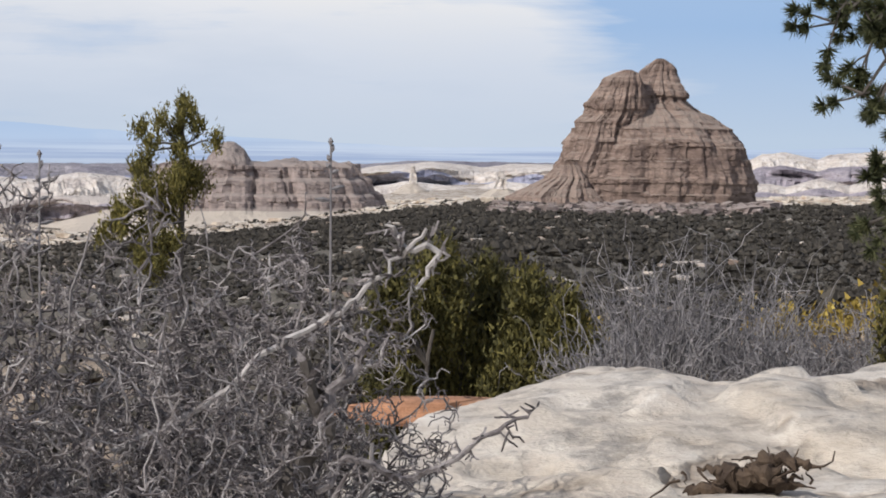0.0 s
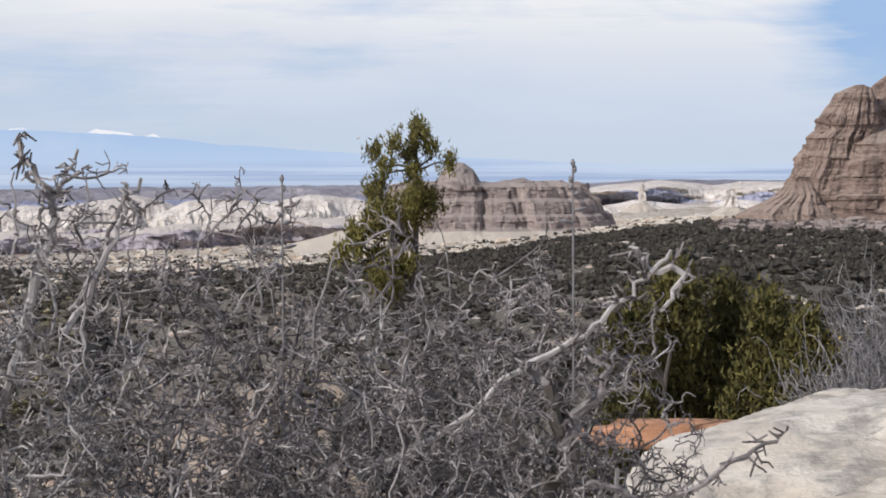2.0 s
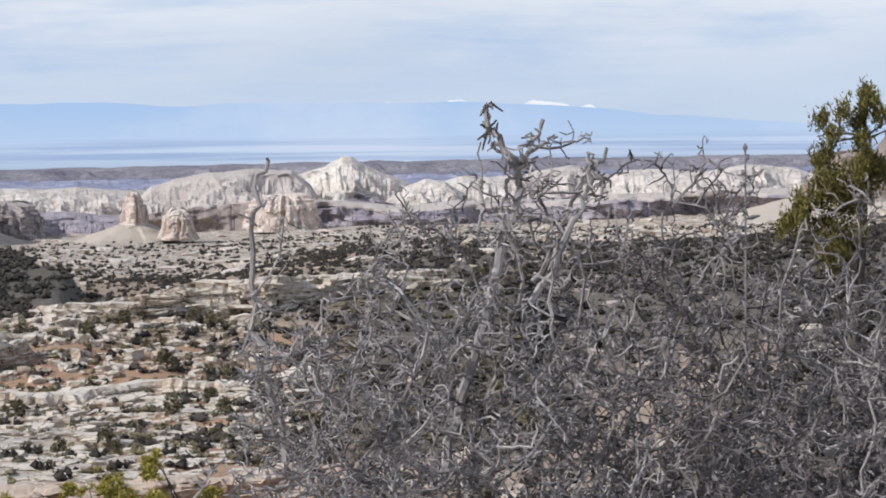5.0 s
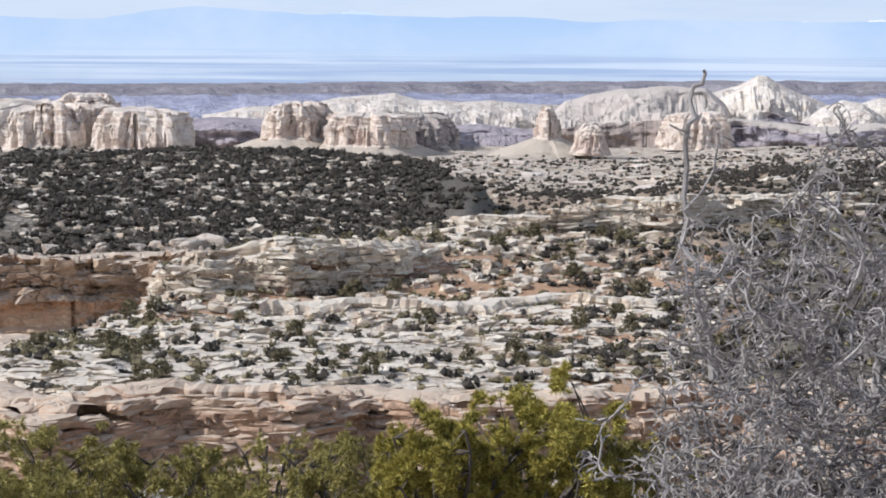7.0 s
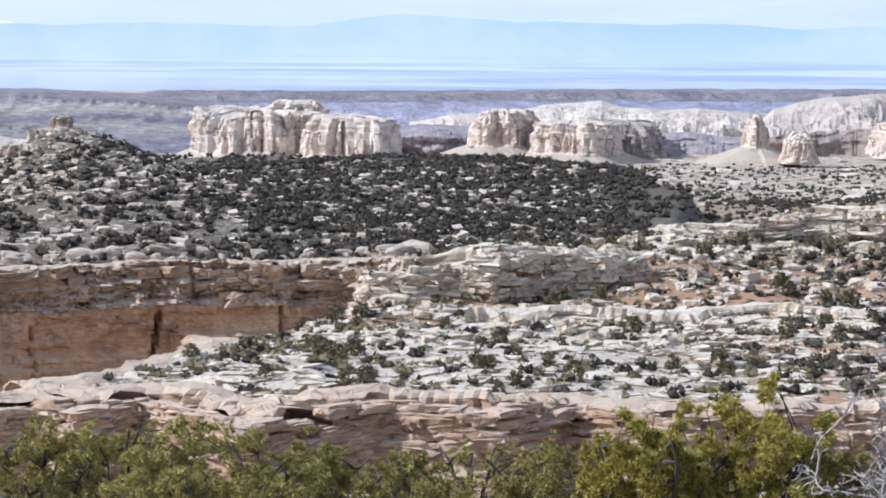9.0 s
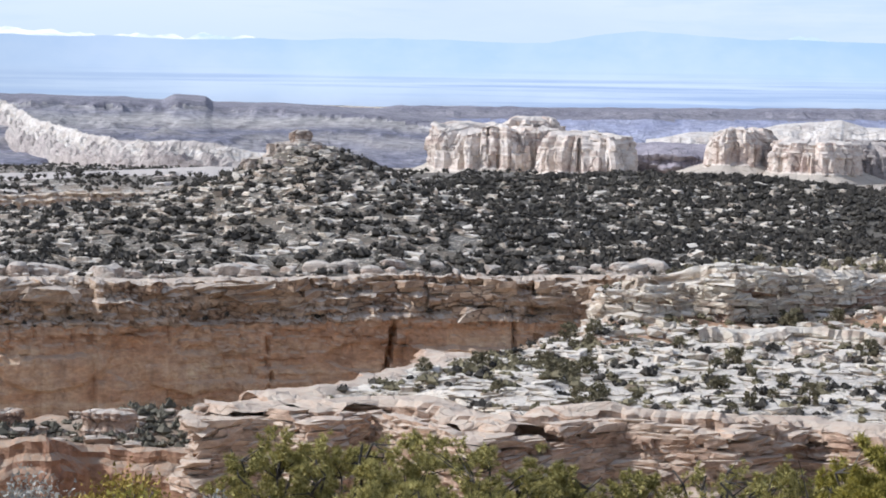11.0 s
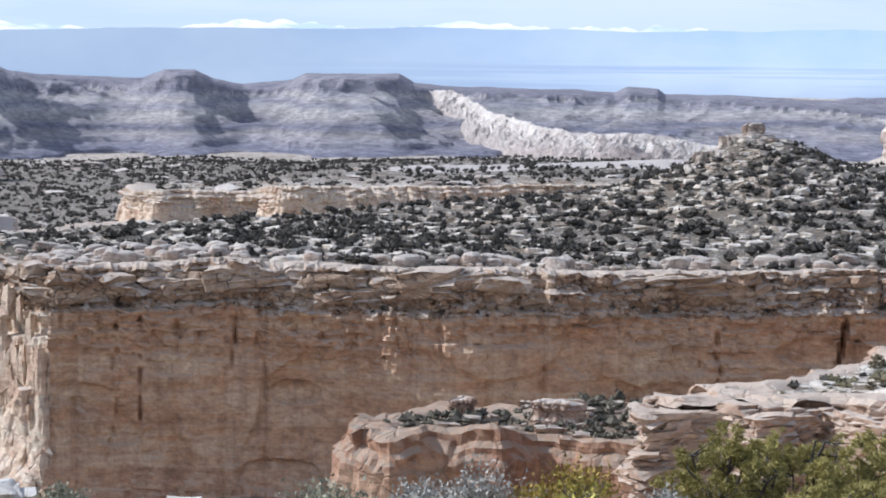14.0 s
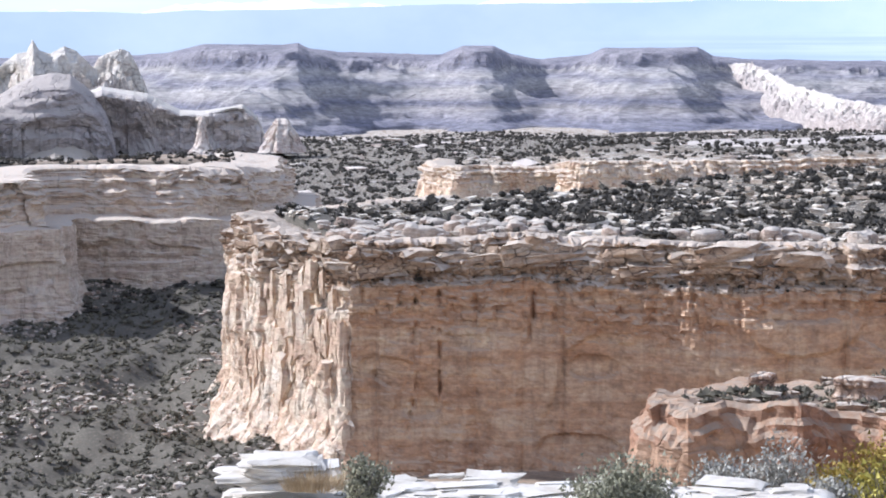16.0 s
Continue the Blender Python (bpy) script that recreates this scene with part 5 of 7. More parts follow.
ridge("rock_ridge", "pale lumpy rock benches on the plain", ((-30, -1.5), (-27, -1.3), (-25.3, -1.22), (-24.4, -1.12), (-23.8, -1.3), (-22.8, -1.22), (-22.0, -1.16), (-21.4, -1.24), (-20.6, -1.4), (-19.6, -1.7)),
      1900, 130, -1.75, M_GREY, M_CREAM, 19.0, DOME, 0.6, 24.0, 50.0, 6.0, 16.0, 0.04)
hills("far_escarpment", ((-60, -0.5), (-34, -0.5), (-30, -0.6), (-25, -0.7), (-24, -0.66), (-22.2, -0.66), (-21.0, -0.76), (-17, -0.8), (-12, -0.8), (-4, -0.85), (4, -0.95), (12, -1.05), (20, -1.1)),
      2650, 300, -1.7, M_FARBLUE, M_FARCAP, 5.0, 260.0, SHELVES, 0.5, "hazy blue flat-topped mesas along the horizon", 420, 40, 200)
far_mesa("mesa", "thin white sandstone spire on the far plain", -22.35, -21.95, 1950, 14, -1.3, -0.8, M_CREAM, 41.0, profile=((0, 0), (0.5, 3), (1, 5)), talus=0.6, flutes=4.0, step=1.0)
far_mesa("mesa", "small pale sandstone haystack with a thin crown", -24.75, -24.2, 1800, 20, -1.35, -0.98, M_CREAM, 42.0, profile=((0, 0), (0.4, 3), (0.5, 5), (1, 7)), talus=0.7, flutes=4.0, step=1.0)


def backdrop_material():
    m, k = material("distant_mountains_in_haze")
    at = k.add("NewGeometry").outputs["Position"]
    z = k.add("SeparateXYZ", {"Vector": at}).outputs["Z"]
    n = k.noise(k.vmul(at, (0.0022, 0.0022, 0.004)), 1.0, 6.0, 0.6)
    band = k.noise(k.vmul(at, (0.0012, 0.0012, 0.09)), 1.0, 5.0, 0.6)
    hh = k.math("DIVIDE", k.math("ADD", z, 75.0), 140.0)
    # Blue haze painted into the range, which glows by emission.
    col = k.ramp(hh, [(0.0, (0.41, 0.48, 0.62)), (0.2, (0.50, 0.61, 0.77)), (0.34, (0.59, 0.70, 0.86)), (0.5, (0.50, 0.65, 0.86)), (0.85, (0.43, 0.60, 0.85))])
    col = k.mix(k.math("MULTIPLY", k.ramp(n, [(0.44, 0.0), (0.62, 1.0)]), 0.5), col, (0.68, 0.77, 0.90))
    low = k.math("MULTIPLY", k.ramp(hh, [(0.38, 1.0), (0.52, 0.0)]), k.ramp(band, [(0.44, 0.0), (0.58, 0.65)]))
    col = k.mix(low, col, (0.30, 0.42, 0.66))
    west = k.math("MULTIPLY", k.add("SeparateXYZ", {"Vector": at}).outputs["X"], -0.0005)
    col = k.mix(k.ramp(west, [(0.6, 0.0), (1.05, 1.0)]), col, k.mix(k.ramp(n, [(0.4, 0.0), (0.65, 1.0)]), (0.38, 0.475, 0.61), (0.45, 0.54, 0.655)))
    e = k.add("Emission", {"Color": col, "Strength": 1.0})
    k.add("OutputMaterial", {"Surface": e})
    return m


def snow_material():
    m, k = material("glowing_far_snow")
    at = k.add("NewGeometry").outputs["Position"]
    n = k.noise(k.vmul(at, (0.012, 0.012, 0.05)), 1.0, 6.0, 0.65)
    # Snow's brightness is emission here, not sunlight falling on it.
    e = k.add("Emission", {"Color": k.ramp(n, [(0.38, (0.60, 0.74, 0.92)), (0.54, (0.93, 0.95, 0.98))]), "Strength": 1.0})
    k.add("OutputMaterial", {"Surface": e})
    return m


def mountains():
    sky = ((-60, -0.3), (-36, -0.2), (-22, -0.28), (-13, 0.18), (-8.5, 0.6), (-5.6, 0.72), (-0.5, 0.74), (1.0, 0.66), (3.3, 0.78), (8.2, 0.8), (10.0, 0.9), (11.3, 1.0), (12.6, 0.9), (13.8, 0.62), (16.3, 0.68), (18, 0.74), (21.9, 0.62), (29, 0.68), (36, 0.6), (41, 0.5), (43.5, 0.42), (50, 0.5), (70, 0.4))
    az = np.linspace(-60, 70, 900)
    top = np.interp(az, [q[0] for q in sky], [q[1] for q in sky]) + 0.03 * fbm(az * 0.8, az * 0, octaves=4)
    d = 3600.0
    rows = 24
    H, A = np.meshgrid(np.linspace(0, 1, rows), np.radians(az), indexing="ij")
    zt = 1.6 + d * np.tan(np.radians(top))
    Z = -75 + (zt[None] + 75) * H
    D = d + 60 * H + 12 * fbm(A * 60, H * 3, octaves=3)
    V = np.stack([-np.sin(A) * D, np.cos(A) * D, Z], -1)
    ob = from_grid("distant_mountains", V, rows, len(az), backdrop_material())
    tagged(ob, "pale blue mountain range fading into haze", "mountains", kind="structure")
    far = ((-12, 0.0), (-9.5, 0.6), (-8.5, 0.72), (-7, 0.7), (-5.5, 0.8), (-4, 0.72), (0, 0.3), (5.5, 0.6), (6.6, 0.86), (7.4, 0.9), (8.3, 0.84), (9.5, 0.5), (17, 0.4), (20.5, 0.6), (21.5, 0.76), (24.8, 0.74), (25.2, 0.66), (26, 0.82), (27.5, 0.9), (29, 0.78), (30, 0.6),
           (31, 0.78), (32.5, 0.86), (34.5, 0.76), (36, 0.55), (38, 0.7), (40, 0.78), (42, 0.72), (44, 0.5), (60, 0.6))
    az = np.linspace(-12, 60, 700)
    top = np.interp(az, [q[0] for q in far], [q[1] for q in far]) - 0.06 + 0.07 * fbm(az * 2.6, az * 0 + 2.0, octaves=5)
    V = np.stack([np.stack([-np.sin(np.radians(az)) * 3760, np.cos(np.radians(az)) * 3760, z_], -1) for z_ in (az * 0 - 20.0, 1.6 + 3760 * np.tan(np.radians(top)))], 0)
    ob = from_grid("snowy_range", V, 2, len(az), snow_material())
    tagged(ob, "snow-covered peaks showing over a blue range", "mountains", kind="structure")


mountains()
# ---- building blocks for rocks and plants ----
rng = np.random.default_rng(7)


def block(seed, cuts=2, round_=0.35, rough=0.12):
    """A weathered block about one unit across."""
    bm = bmesh.new()
    bmesh.ops.create_cube(bm, size=1.0)
    bmesh.ops.subdivide_edges(bm, edges=bm.edges[:], cuts=cuts, use_grid_fill=True)
    bmesh.ops.triangulate(bm, faces=bm.faces[:])
    v = np.array([q.co[:] for q in bm.verts])
    f = np.array([[q.index for q in t.verts] for t in bm.faces])
    bm.free()
    ball = v / np.linalg.norm(v, axis=1)[:, None] * 0.62
    v = v * (1 - round_) + ball * round_
    n = np.stack([vnoise(v[:, 0] * 2.3 + seed * 3, v[:, 1] * 2.3, v[:, 2] * 2.3 + 9 * i) for i in range(3)], 1)
    lay = (hash3(np.floor(v[:, 2] * 3 + 50), v[:, 0] * 0 + seed, v[:, 0] * 0) - 0.5)[:, None] * 0.18
    v = v * (1 + lay * np.array([1, 1, 0])) + n * rough
    return v, f


def joined(variants, places, sizes, turns, tilt=0.0, r=None):
    """Copies of small arrays at places, as one set of arrays. sizes: n x 3."""
    r = r or rng
    vs, fs, base = [], [], 0
    for i, (p, s, a) in enumerate(zip(places, sizes, turns)):
        v, f = variants[int(r.integers(len(variants)))]
        ca, sa = math.cos(a), math.sin(a)
        w = v * s
        if tilt:
            tx, ty = r.normal(0, tilt, 2)
            w = np.stack([w[:, 0], w[:, 1], w[:, 2] + w[:, 0] * tx + w[:, 1] * ty], 1)
        w = np.stack([w[:, 0] * ca - w[:, 1] * sa, w[:, 0] * sa + w[:, 1] * ca, w[:, 2]], 1) + p
        vs.append(w)
        fs.append(f + base)
        base += len(v)
    return np.concatenate(vs), np.concatenate(fs)


def leaf_tris(centres, size, r, up=0.3, thin=0.45):
    """One small leaf spray at each centre, as single triangles turned at random."""
    n = len(centres)
    d = r.normal(size=(n, 3))
    d[:, 2] += up
    d /= np.linalg.norm(d, axis=1)[:, None]
    e = np.cross(d, r.normal(size=(n, 3)))
    e /= np.linalg.norm(e, axis=1)[:, None] + 1e-9
    s = size * r.uniform(0.6, 1.35, (n, 1))
    a = centres - e * s * thin
    b = centres + e * s * thin
    c = centres + d * s * 1.3
    v = np.stack([a, b, c], 1).reshape(-1, 3)
    return v, np.arange(3 * n).reshape(-1, 3)


def far_bush(seed, leaves=70, clumps=5, wide=1.0, tall=0.8):
    """A rounded shrub or small juniper: clumps of foliage and loose sprays, one unit in radius."""
    r = np.random.default_rng(seed)
    bv = np.array([(1, 0, 0), (-1, 0, 0), (0, 1, 0), (0, -1, 0), (0, 0, 1), (0, 0, -1)], float)
    bf = np.array([(0, 2, 4), (2, 1, 4), (1, 3, 4), (3, 0, 4), (2, 0, 5), (1, 2, 5), (3, 1, 5), (0, 3, 5)])
    vs, fs, base = [], [], 0
    n = clumps
    cs = []
    for i in range(n):
        c = r.normal(0, 0.42, 3) * np.array([wide, wide, 0.0]) + np.array([0, 0, r.uniform(0.3, 0.85) * tall])
        s = r.uniform(0.32, 0.55)
        w = bv * s * 1.1 * (1 + 0.25 * r.normal(size=(len(bv), 1))) * np.array([1, 1, 0.8]) + c
        vs.append(w)
        fs.append(bf + base)
        base += len(bv)
        cs.append((c, s))
    pts = []
    for i in range(leaves):
        c, s = cs[int(r.integers(n))]
        d = r.normal(size=3)
        d /= np.linalg.norm(d)
        pts.append(c + d * s * r.uniform(0.85, 1.25))
    v, f = leaf_tris(np.array(pts), 0.24, r)
    vs.append(v)
    fs.append(f + base)
    v, f = np.concatenate(vs), np.concatenate(fs)
    v[:, 2] = np.maximum(v[:, 2], -0.05)
    return v, f


def tubes(branches, sides=4):
    """Tapered tubes along lists of (points, radii)."""
    vs, fs, base = [], [], 0
    ang = np.arange(sides) * 2 * np.pi / sides
    ca, sa = np.cos(ang)[None, :, None], np.sin(ang)[None, :, None]
    for p, rad in branches:
        t = np.gradient(p, axis=0)
        t /= np.linalg.norm(t, axis=1)[:, None] + 1e-9
        ref = np.array([0.31, 0.84, 0.44]) if abs(t[0, 2]) > 0.8 else np.array([0.1, 0.2, 1.0])
        a = np.cross(t, ref)
        a /= np.linalg.norm(a, axis=1)[:, None] + 1e-9
        b = np.cross(t, a)
        ring = p[:, None] + (a[:, None] * ca + b[:, None] * sa) * rad[:, None, None]
        n = len(p)
        i, j = np.meshgrid(np.arange(n - 1), np.arange(sides), indexing="ij")
        j1 = (j + 1) % sides
        fs.append(np.stack([i * sides + j, i * sides + j1, (i + 1) * sides + j1, (i + 1) * sides + j], -1).reshape(-1, 4) + base)
        vs.append(ring.reshape(-1, 3))
        base += n * sides
    return np.concatenate(vs), np.concatenate(fs)


def wander(r, start, way, length, radius, n, crook, rise=0.0, tip=0.35):
    """A crooked branch: points and radii."""
    p, d = [np.array(start, float)], np.array(way, float)
    d /= np.linalg.norm(d)
    for i in range(n):
        d = d + r.normal(0, crook, 3) + np.array([0, 0, rise])
        d /= np.linalg.norm(d)
        p.append(p[-1] + d * length / n)
    return np.array(p), radius * np.linspace(1, tip, n + 1)


def part(name, verts, faces, mat, parent, label=""):
    ob = new(name, mesh_of(name, verts, faces, mat))
    ob.parent = parent
    if label:
        tagged(ob, label)
    return ob


def empty_thing(name, at, label, category, group=""):
    ob = new(name)
    ob.location = at
    return tagged(ob, label, category, group)


def on_ground(az, d):
    p = polar(az, d)
    z = float(height(np.array([p.x]), np.array([p.y]))[0])
    return Vector((p.x, p.y, z))


def spread(n, az0, az1, d0, d1, keep=None, r=None):
    """Places on the ground, evenly over the plan between two bearings and two distances."""
    r = r or rng
    az = r.uniform(az0, az1, n)
    d = np.sqrt(r.uniform(d0 * d0, d1 * d1, n))
    a = np.radians(az)
    x, y = -np.sin(a) * d, np.cos(a) * d
    if keep is not None:
        ok = keep(x, y)
        x, y = x[ok], y[ok]
    return np.stack([x, y, height(x, y)], 1)


def in_ring(ring, margin):
    return lambda x, y: inside(x, y, ring) > margin


# ---- ledges on the sunny ridge ----
RIDGE = outline([(12.5, 232), (12.0, 226), (11.0, 225), (10.2, 228), (9.0, 226), (7.6, 231), (6.4, 233), (5.0, 240)])
LEDGE = outline([(5.2, 274), (4.4, 270), (2.5, 268), (0.6, 270), (-1.2, 268), (-3, 276), (-6, 282)])
STEP = outline([(9.5, 214), (7, 218), (4.6, 215), (2, 222), (0, 219), (-3, 226)])


def lifted(dz):
    return lambda x, y: terrace_top(x * 1.02, y * 1.02) + dz


def dropped(dz):
    return lambda x, y: terrace_top(x * 0.995, y * 0.995) - dz


def sloped(bearings, elevations, drop=0.0):
    """Heights along a ledge that stand at given elevations from the lookout."""
    def rise(x, y):
        a, d = az_d(x, y)
        return 1.6 + np.minimum(d, 285.0) * np.tan(np.radians(np.interp(a, bearings, elevations))) - drop
    return rise


RIDGE_AZ, LEDGE_AZ = (5.0, 7.6, 9.8, 10.3, 11.0, 12.1, 12.6), (-6.0, -1.1, 0.6, 2.5, 4.7, 5.3)
ledge_tops = (sloped(RIDGE_AZ, (-5.25, -5.08, -5.1, -5.35, -5.45, -5.68, -6.2)), sloped(LEDGE_AZ, (-3.7, -3.85, -3.92, -4.34, -4.48, -4.7)), lifted(0.3))
ledge_feet = (sloped(RIDGE_AZ, (-5.6, -5.95, -6.3, -6.45, -6.55, -6.6, -6.8), 1.0), sloped(LEDGE_AZ, (-4.6, -4.75, -4.75, -4.9, -4.95, -5.0), 1.0), dropped(1.6))
for pts_, top_, foot_, seed_ in zip((RIDGE, LEDGE, STEP), ledge_tops, ledge_feet, (6.0, 7.0, 8.0)):
    w = cliff("rock_ledge", pts_, 0.35, top_, foot_, M_LEDGE, seed_, 0.6, 0.4, 0.1, 6.0, 0.3, 5.0, 30, M_BENCH, 0.18)
    tagged(w, "broken ledge of pale sandstone on the sunny slope", "rock ledge", "ledges on the slope")

# ---- loose rock ----
BLOCKS = [block(i, 2, 0.14, 0.17) for i in range(7)]
PEBS = [block(i + 60, 0, 0.0, 0.3) for i in range(10)]
CHIPS = [block(i + 40, 1, 0.12, 0.18) for i in range(8)]
ROUND = [block(i + 20, 3, 0.7, 0.10) for i in range(5)]


def stones(name, label, places, lo, hi, flat, variants, mat, turn=None, tilt=0.08, sink=0.3, pieces=0, piece="stone", owner=None):
    """Loose stones as one heap; the largest ones as pieces of their own on the ground or cliff that bears them."""
    n = len(places)
    s = lo * (hi / lo) ** (rng.random(n) ** 1.8)
    size = np.stack([s * rng.uniform(0.8, 1.5, n), s * rng.uniform(0.6, 1.0, n), s * flat * rng.uniform(0.7, 1.3, n)], 1)
    az, dist = az_d(places[:, 0], places[:, 1])
    turns = np.radians(az) + (rng.normal(0, 0.35, n) if turn is None else rng.uniform(0, 6.28, n))
    p = places.copy()
    p[:, 2] += size[:, 2] * (0.5 - sink)
    order = np.argsort(dist / s)
    own, rest = order[:pieces], order[pieces:]
    if pieces:
        shared = [mesh_of(piece, v, f, mat) for v, f in variants]
        for i in own:
            ob = new(piece, shared[i % len(shared)])
            ob.parent = owner
            ob.location, ob.scale, ob.rotation_euler = p[i], size[i], (rng.normal(0, tilt), rng.normal(0, tilt), turns[i])
    v, f = joined(variants, p[rest], size[rest], turns[rest], tilt)
    ob = from_arrays(name, v, f, mat, shade=False)
    return tagged(ob, label, "rocks", kind="stuff")


canyon_cliff = bpy.data.objects["canyon_cliff"]
ter = spread(3900, -2, 23, 160, 222, in_ring(TERRACE, 1.5))
stones("ledge_slabs", "thin white sandstone slabs lying along the terrace", ter, 0.3, 2.2, 0.2, CHIPS, M_BENCH, None, 0.08, 0.3, 260, "slab", ground)
up = spread(3000, -1.0, 14, 200, 300, in_ring(TERRACE, 2.0))
stones("slope_rubble", "pale broken sandstone blocks strewn over the slope", up, 0.3, 1.9, 0.5, CHIPS, M_BENCH, 1)
rim = spread(1900, 5, 42, 405, 460, lambda x, y: (inside(x, y, PLATEAU) > 0.5) & (inside(x, y, PLATEAU) < 20))
stones("rim_boulders", "rounded pale boulders along the cliff rim", rim, 0.8, 4.2, 0.66, ROUND, M_RIM, None, 0.06, 0.25, 150, "boulder", canyon_cliff)
prow = spread(520, 33, 41.6, 422, 470, lambda x, y: inside(x, y, PLATEAU) > 0.5)
stones("prow_boulders", "piled rounded white boulders on the cliff's prow", prow, 1.2, 3.8, 0.72, ROUND, M_RIM, None, 0.06, 0.15, 120, "boulder", canyon_cliff)
ben = spread(150, 18, 31, 186, 224, in_ring(BENCH, 1.0))
for az_, half_, d_, z1_, seed_ in ((27.6, 0.48, 203.0, -30.6, 51.0), (25.0, 0.8, 202.0, -30.5, 52.0)):
    ob = mesa("bench_outcrop", ring_of(az_ - half_, az_ + half_, d_, d_ + 3.0, 0.2, seed_), -33.5, z1_, M_LEDGE, seed_, 0.25, 18, 0.5, 0.1, 0.2, ((0, 0), (0.5, 0.1), (0.55, 0.35), (0.8, 0.4), (0.84, 0.2), (1, 0.3)), 1.2, 0.3, False)
    tagged(ob, "squat tan block of layered rock on a canyon bench", "rock", "outcrops on the bench")
stones("bench_boulders", "grey-tan sandstone blocks on a canyon bench", ben, 0.5, 2.6, 0.5, CHIPS, M_CAPROCK)
pla = spread(9000, 6, 40, 432, 700, in_ring(PLATEAU, 6.0))
stones("plateau_outcrops", "low pale rock outcrops between junipers", pla, 0.5, 3.4, 0.34, PEBS, M_BENCH)
mid = spread(1600, -36, -4, 60, 720)
stones("scattered_rocks", "small pale rocks between desert scrub", mid, 0.25, 2.4, 0.3, PEBS, M_RIM)
pl2 = spread(1400, -10, 48, 760, 1700)
stones("far_outcrops", "pale rock outcrops on the desert plain", pl2, 1.5, 10.0, 0.2, PEBS, M_MESA)
tal = spread(9000, 39.5, 49, 330, 650, lambda x, y: (inside(x, y, PLATEAU) < 0) & (vnoise(x / 9, y / 40, 3.0) > 0.15))
stones("talus_blocks", "fallen grey blocks on a canyon slope", tal, 0.3, 1.9, 0.45, PEBS, M_RIM, 1)
brub = spread(1500, -31.5, -24.2, 630, 745)
stones("butte_rubble", "brown-grey rubble below the great butte", brub, 0.9, 5.0, 0.5, PEBS, M_DUN, 1)
far = spread(2600, -37, -8, 760, 1750)
stones("plain_outcrops", "pale rock outcrops on the plain beyond the scrub", far, 1.5, 9.0, 0.3, PEBS, M_BENCH)

kno = spread(4200, 15, 25.5, 505, 620, lambda x, y: np.hypot(x - polar(20.1, 560).x, y - polar(20.1, 560).y) < 50)
stones("knoll_rubble", "broken grey ledge rock strewn over the knoll", kno, 0.4, 2.8, 0.4, PEBS, M_BENCH)
toe = spread(900, -8, 23, 120, 172, lambda x, y: inside(x, y, TERRACE) < 0.5)
stones("fallen_blocks", "fallen red-brown blocks below the terrace cliff", toe, 0.4, 2.4, 0.6, CHIPS, M_LEDGE, 1)

val = spread(1900, -9, 12, 300, 1300, lambda x, y: (inside(x, y, TERRACE) < 0) & (inside(x, y, PLATEAU) < 0))
stones("valley_rubble", "pale rubble strewn over the valley floor", val, 0.6, 4.5, 0.3, PEBS, M_BENCH)


def face_slabs(name, label, points, top, foot, n, size, thick, out_, mat, seed, pieces, owner):
    """Weathered slabs that stand out of a cliff face along its beds; the larger ones are pieces of the cliff."""
    r = np.random.default_rng(seed)
    p, u = resample(points, 0.5)
    t = np.gradient(p, axis=0)
    t /= np.hypot(*t.T)[:, None] + 1e-9
    i = r.integers(2, len(p) - 2, n)
    away = -p[i] / np.hypot(*p[i].T)[:, None]
    normal = np.stack([t[i, 1], -t[i, 0]], 1)
    normal *= np.sign((normal * away).sum(1))[:, None]
    zt, zf = top(p[i, 0], p[i, 1]), foot
    q = r.uniform(0, 1, n)
    bed = thick * 1.15
    z = zf + (zt - zf) * q
    z = np.floor(z / bed) * bed + 0.25 * thick * r.normal(size=n)
    o = out_ * (0.35 + 1.3 * (1 - q)) + r.uniform(-0.8, 0.25, n) * size * 0.35
    at = np.concatenate([p[i] + normal * o[:, None], z[:, None]], 1)
    s = size * r.uniform(0.5, 1.3, n) * np.where(r.random(n) < 0.15, 1.5, 1.0)
    dims = np.stack([s * r.uniform(0.9, 1.9, n), s * r.uniform(0.6, 1.0, n), thick * r.uniform(0.6, 1.25, n)], 1)
    turns = np.arctan2(t[i, 1], t[i, 0]) + r.normal(0, 0.16, n)
    order = np.argsort(-s)
    shared = [mesh_of("slab", v, f, mat) for v, f in CHIPS]
    for j in order[:pieces]:
        ob = new("slab", shared[j % len(shared)])
        ob.parent = owner
        ob.location, ob.scale, ob.rotation_euler = at[j], dims[j], (r.normal(0, 0.03), r.normal(0, 0.03), turns[j])
    rest = order[pieces:]
    v, f = joined(CHIPS, at[rest], dims[rest], turns[rest], 0.04, r)
    return tagged(from_arrays(name, v, f, mat, shade=False), label, "rocks", kind="stuff")


face_slabs("terrace_slabs", "pink-cream sandstone slabs standing out along the terrace cliff", TERRACE[:13], terrace_top, -33.0, 2600, 1.5, 0.62, 0.5, M_PINK, 21, 200, bpy.data.objects["terrace_cliff"])
face_slabs("cap_blocks", "grey-brown blocks stacked along the cliff's caprock", PLATEAU[1:12], plateau_top, -47.0, 400, 4.4, 2.3, -2.8, M_CAPROCK, 22, 260, canyon_cliff)
face_slabs("prow_slabs", "tall cream slabs split off the cliff's sunlit end", PLATEAU[9:12], lambda x, y: plateau_top(x, y) - 10.0, -84.0, 190, 1.7, 7.5, 0.9, M_PROW, 26, 120, canyon_cliff)
face_slabs("prow_rubble", "fallen tan blocks heaped below the cliff's sunlit end", PLATEAU[9:12], lambda x, y: x * 0 - 78.0, -88.0, 420, 1.6, 1.2, 4.5, M_PROW, 27, 60, canyon_cliff)
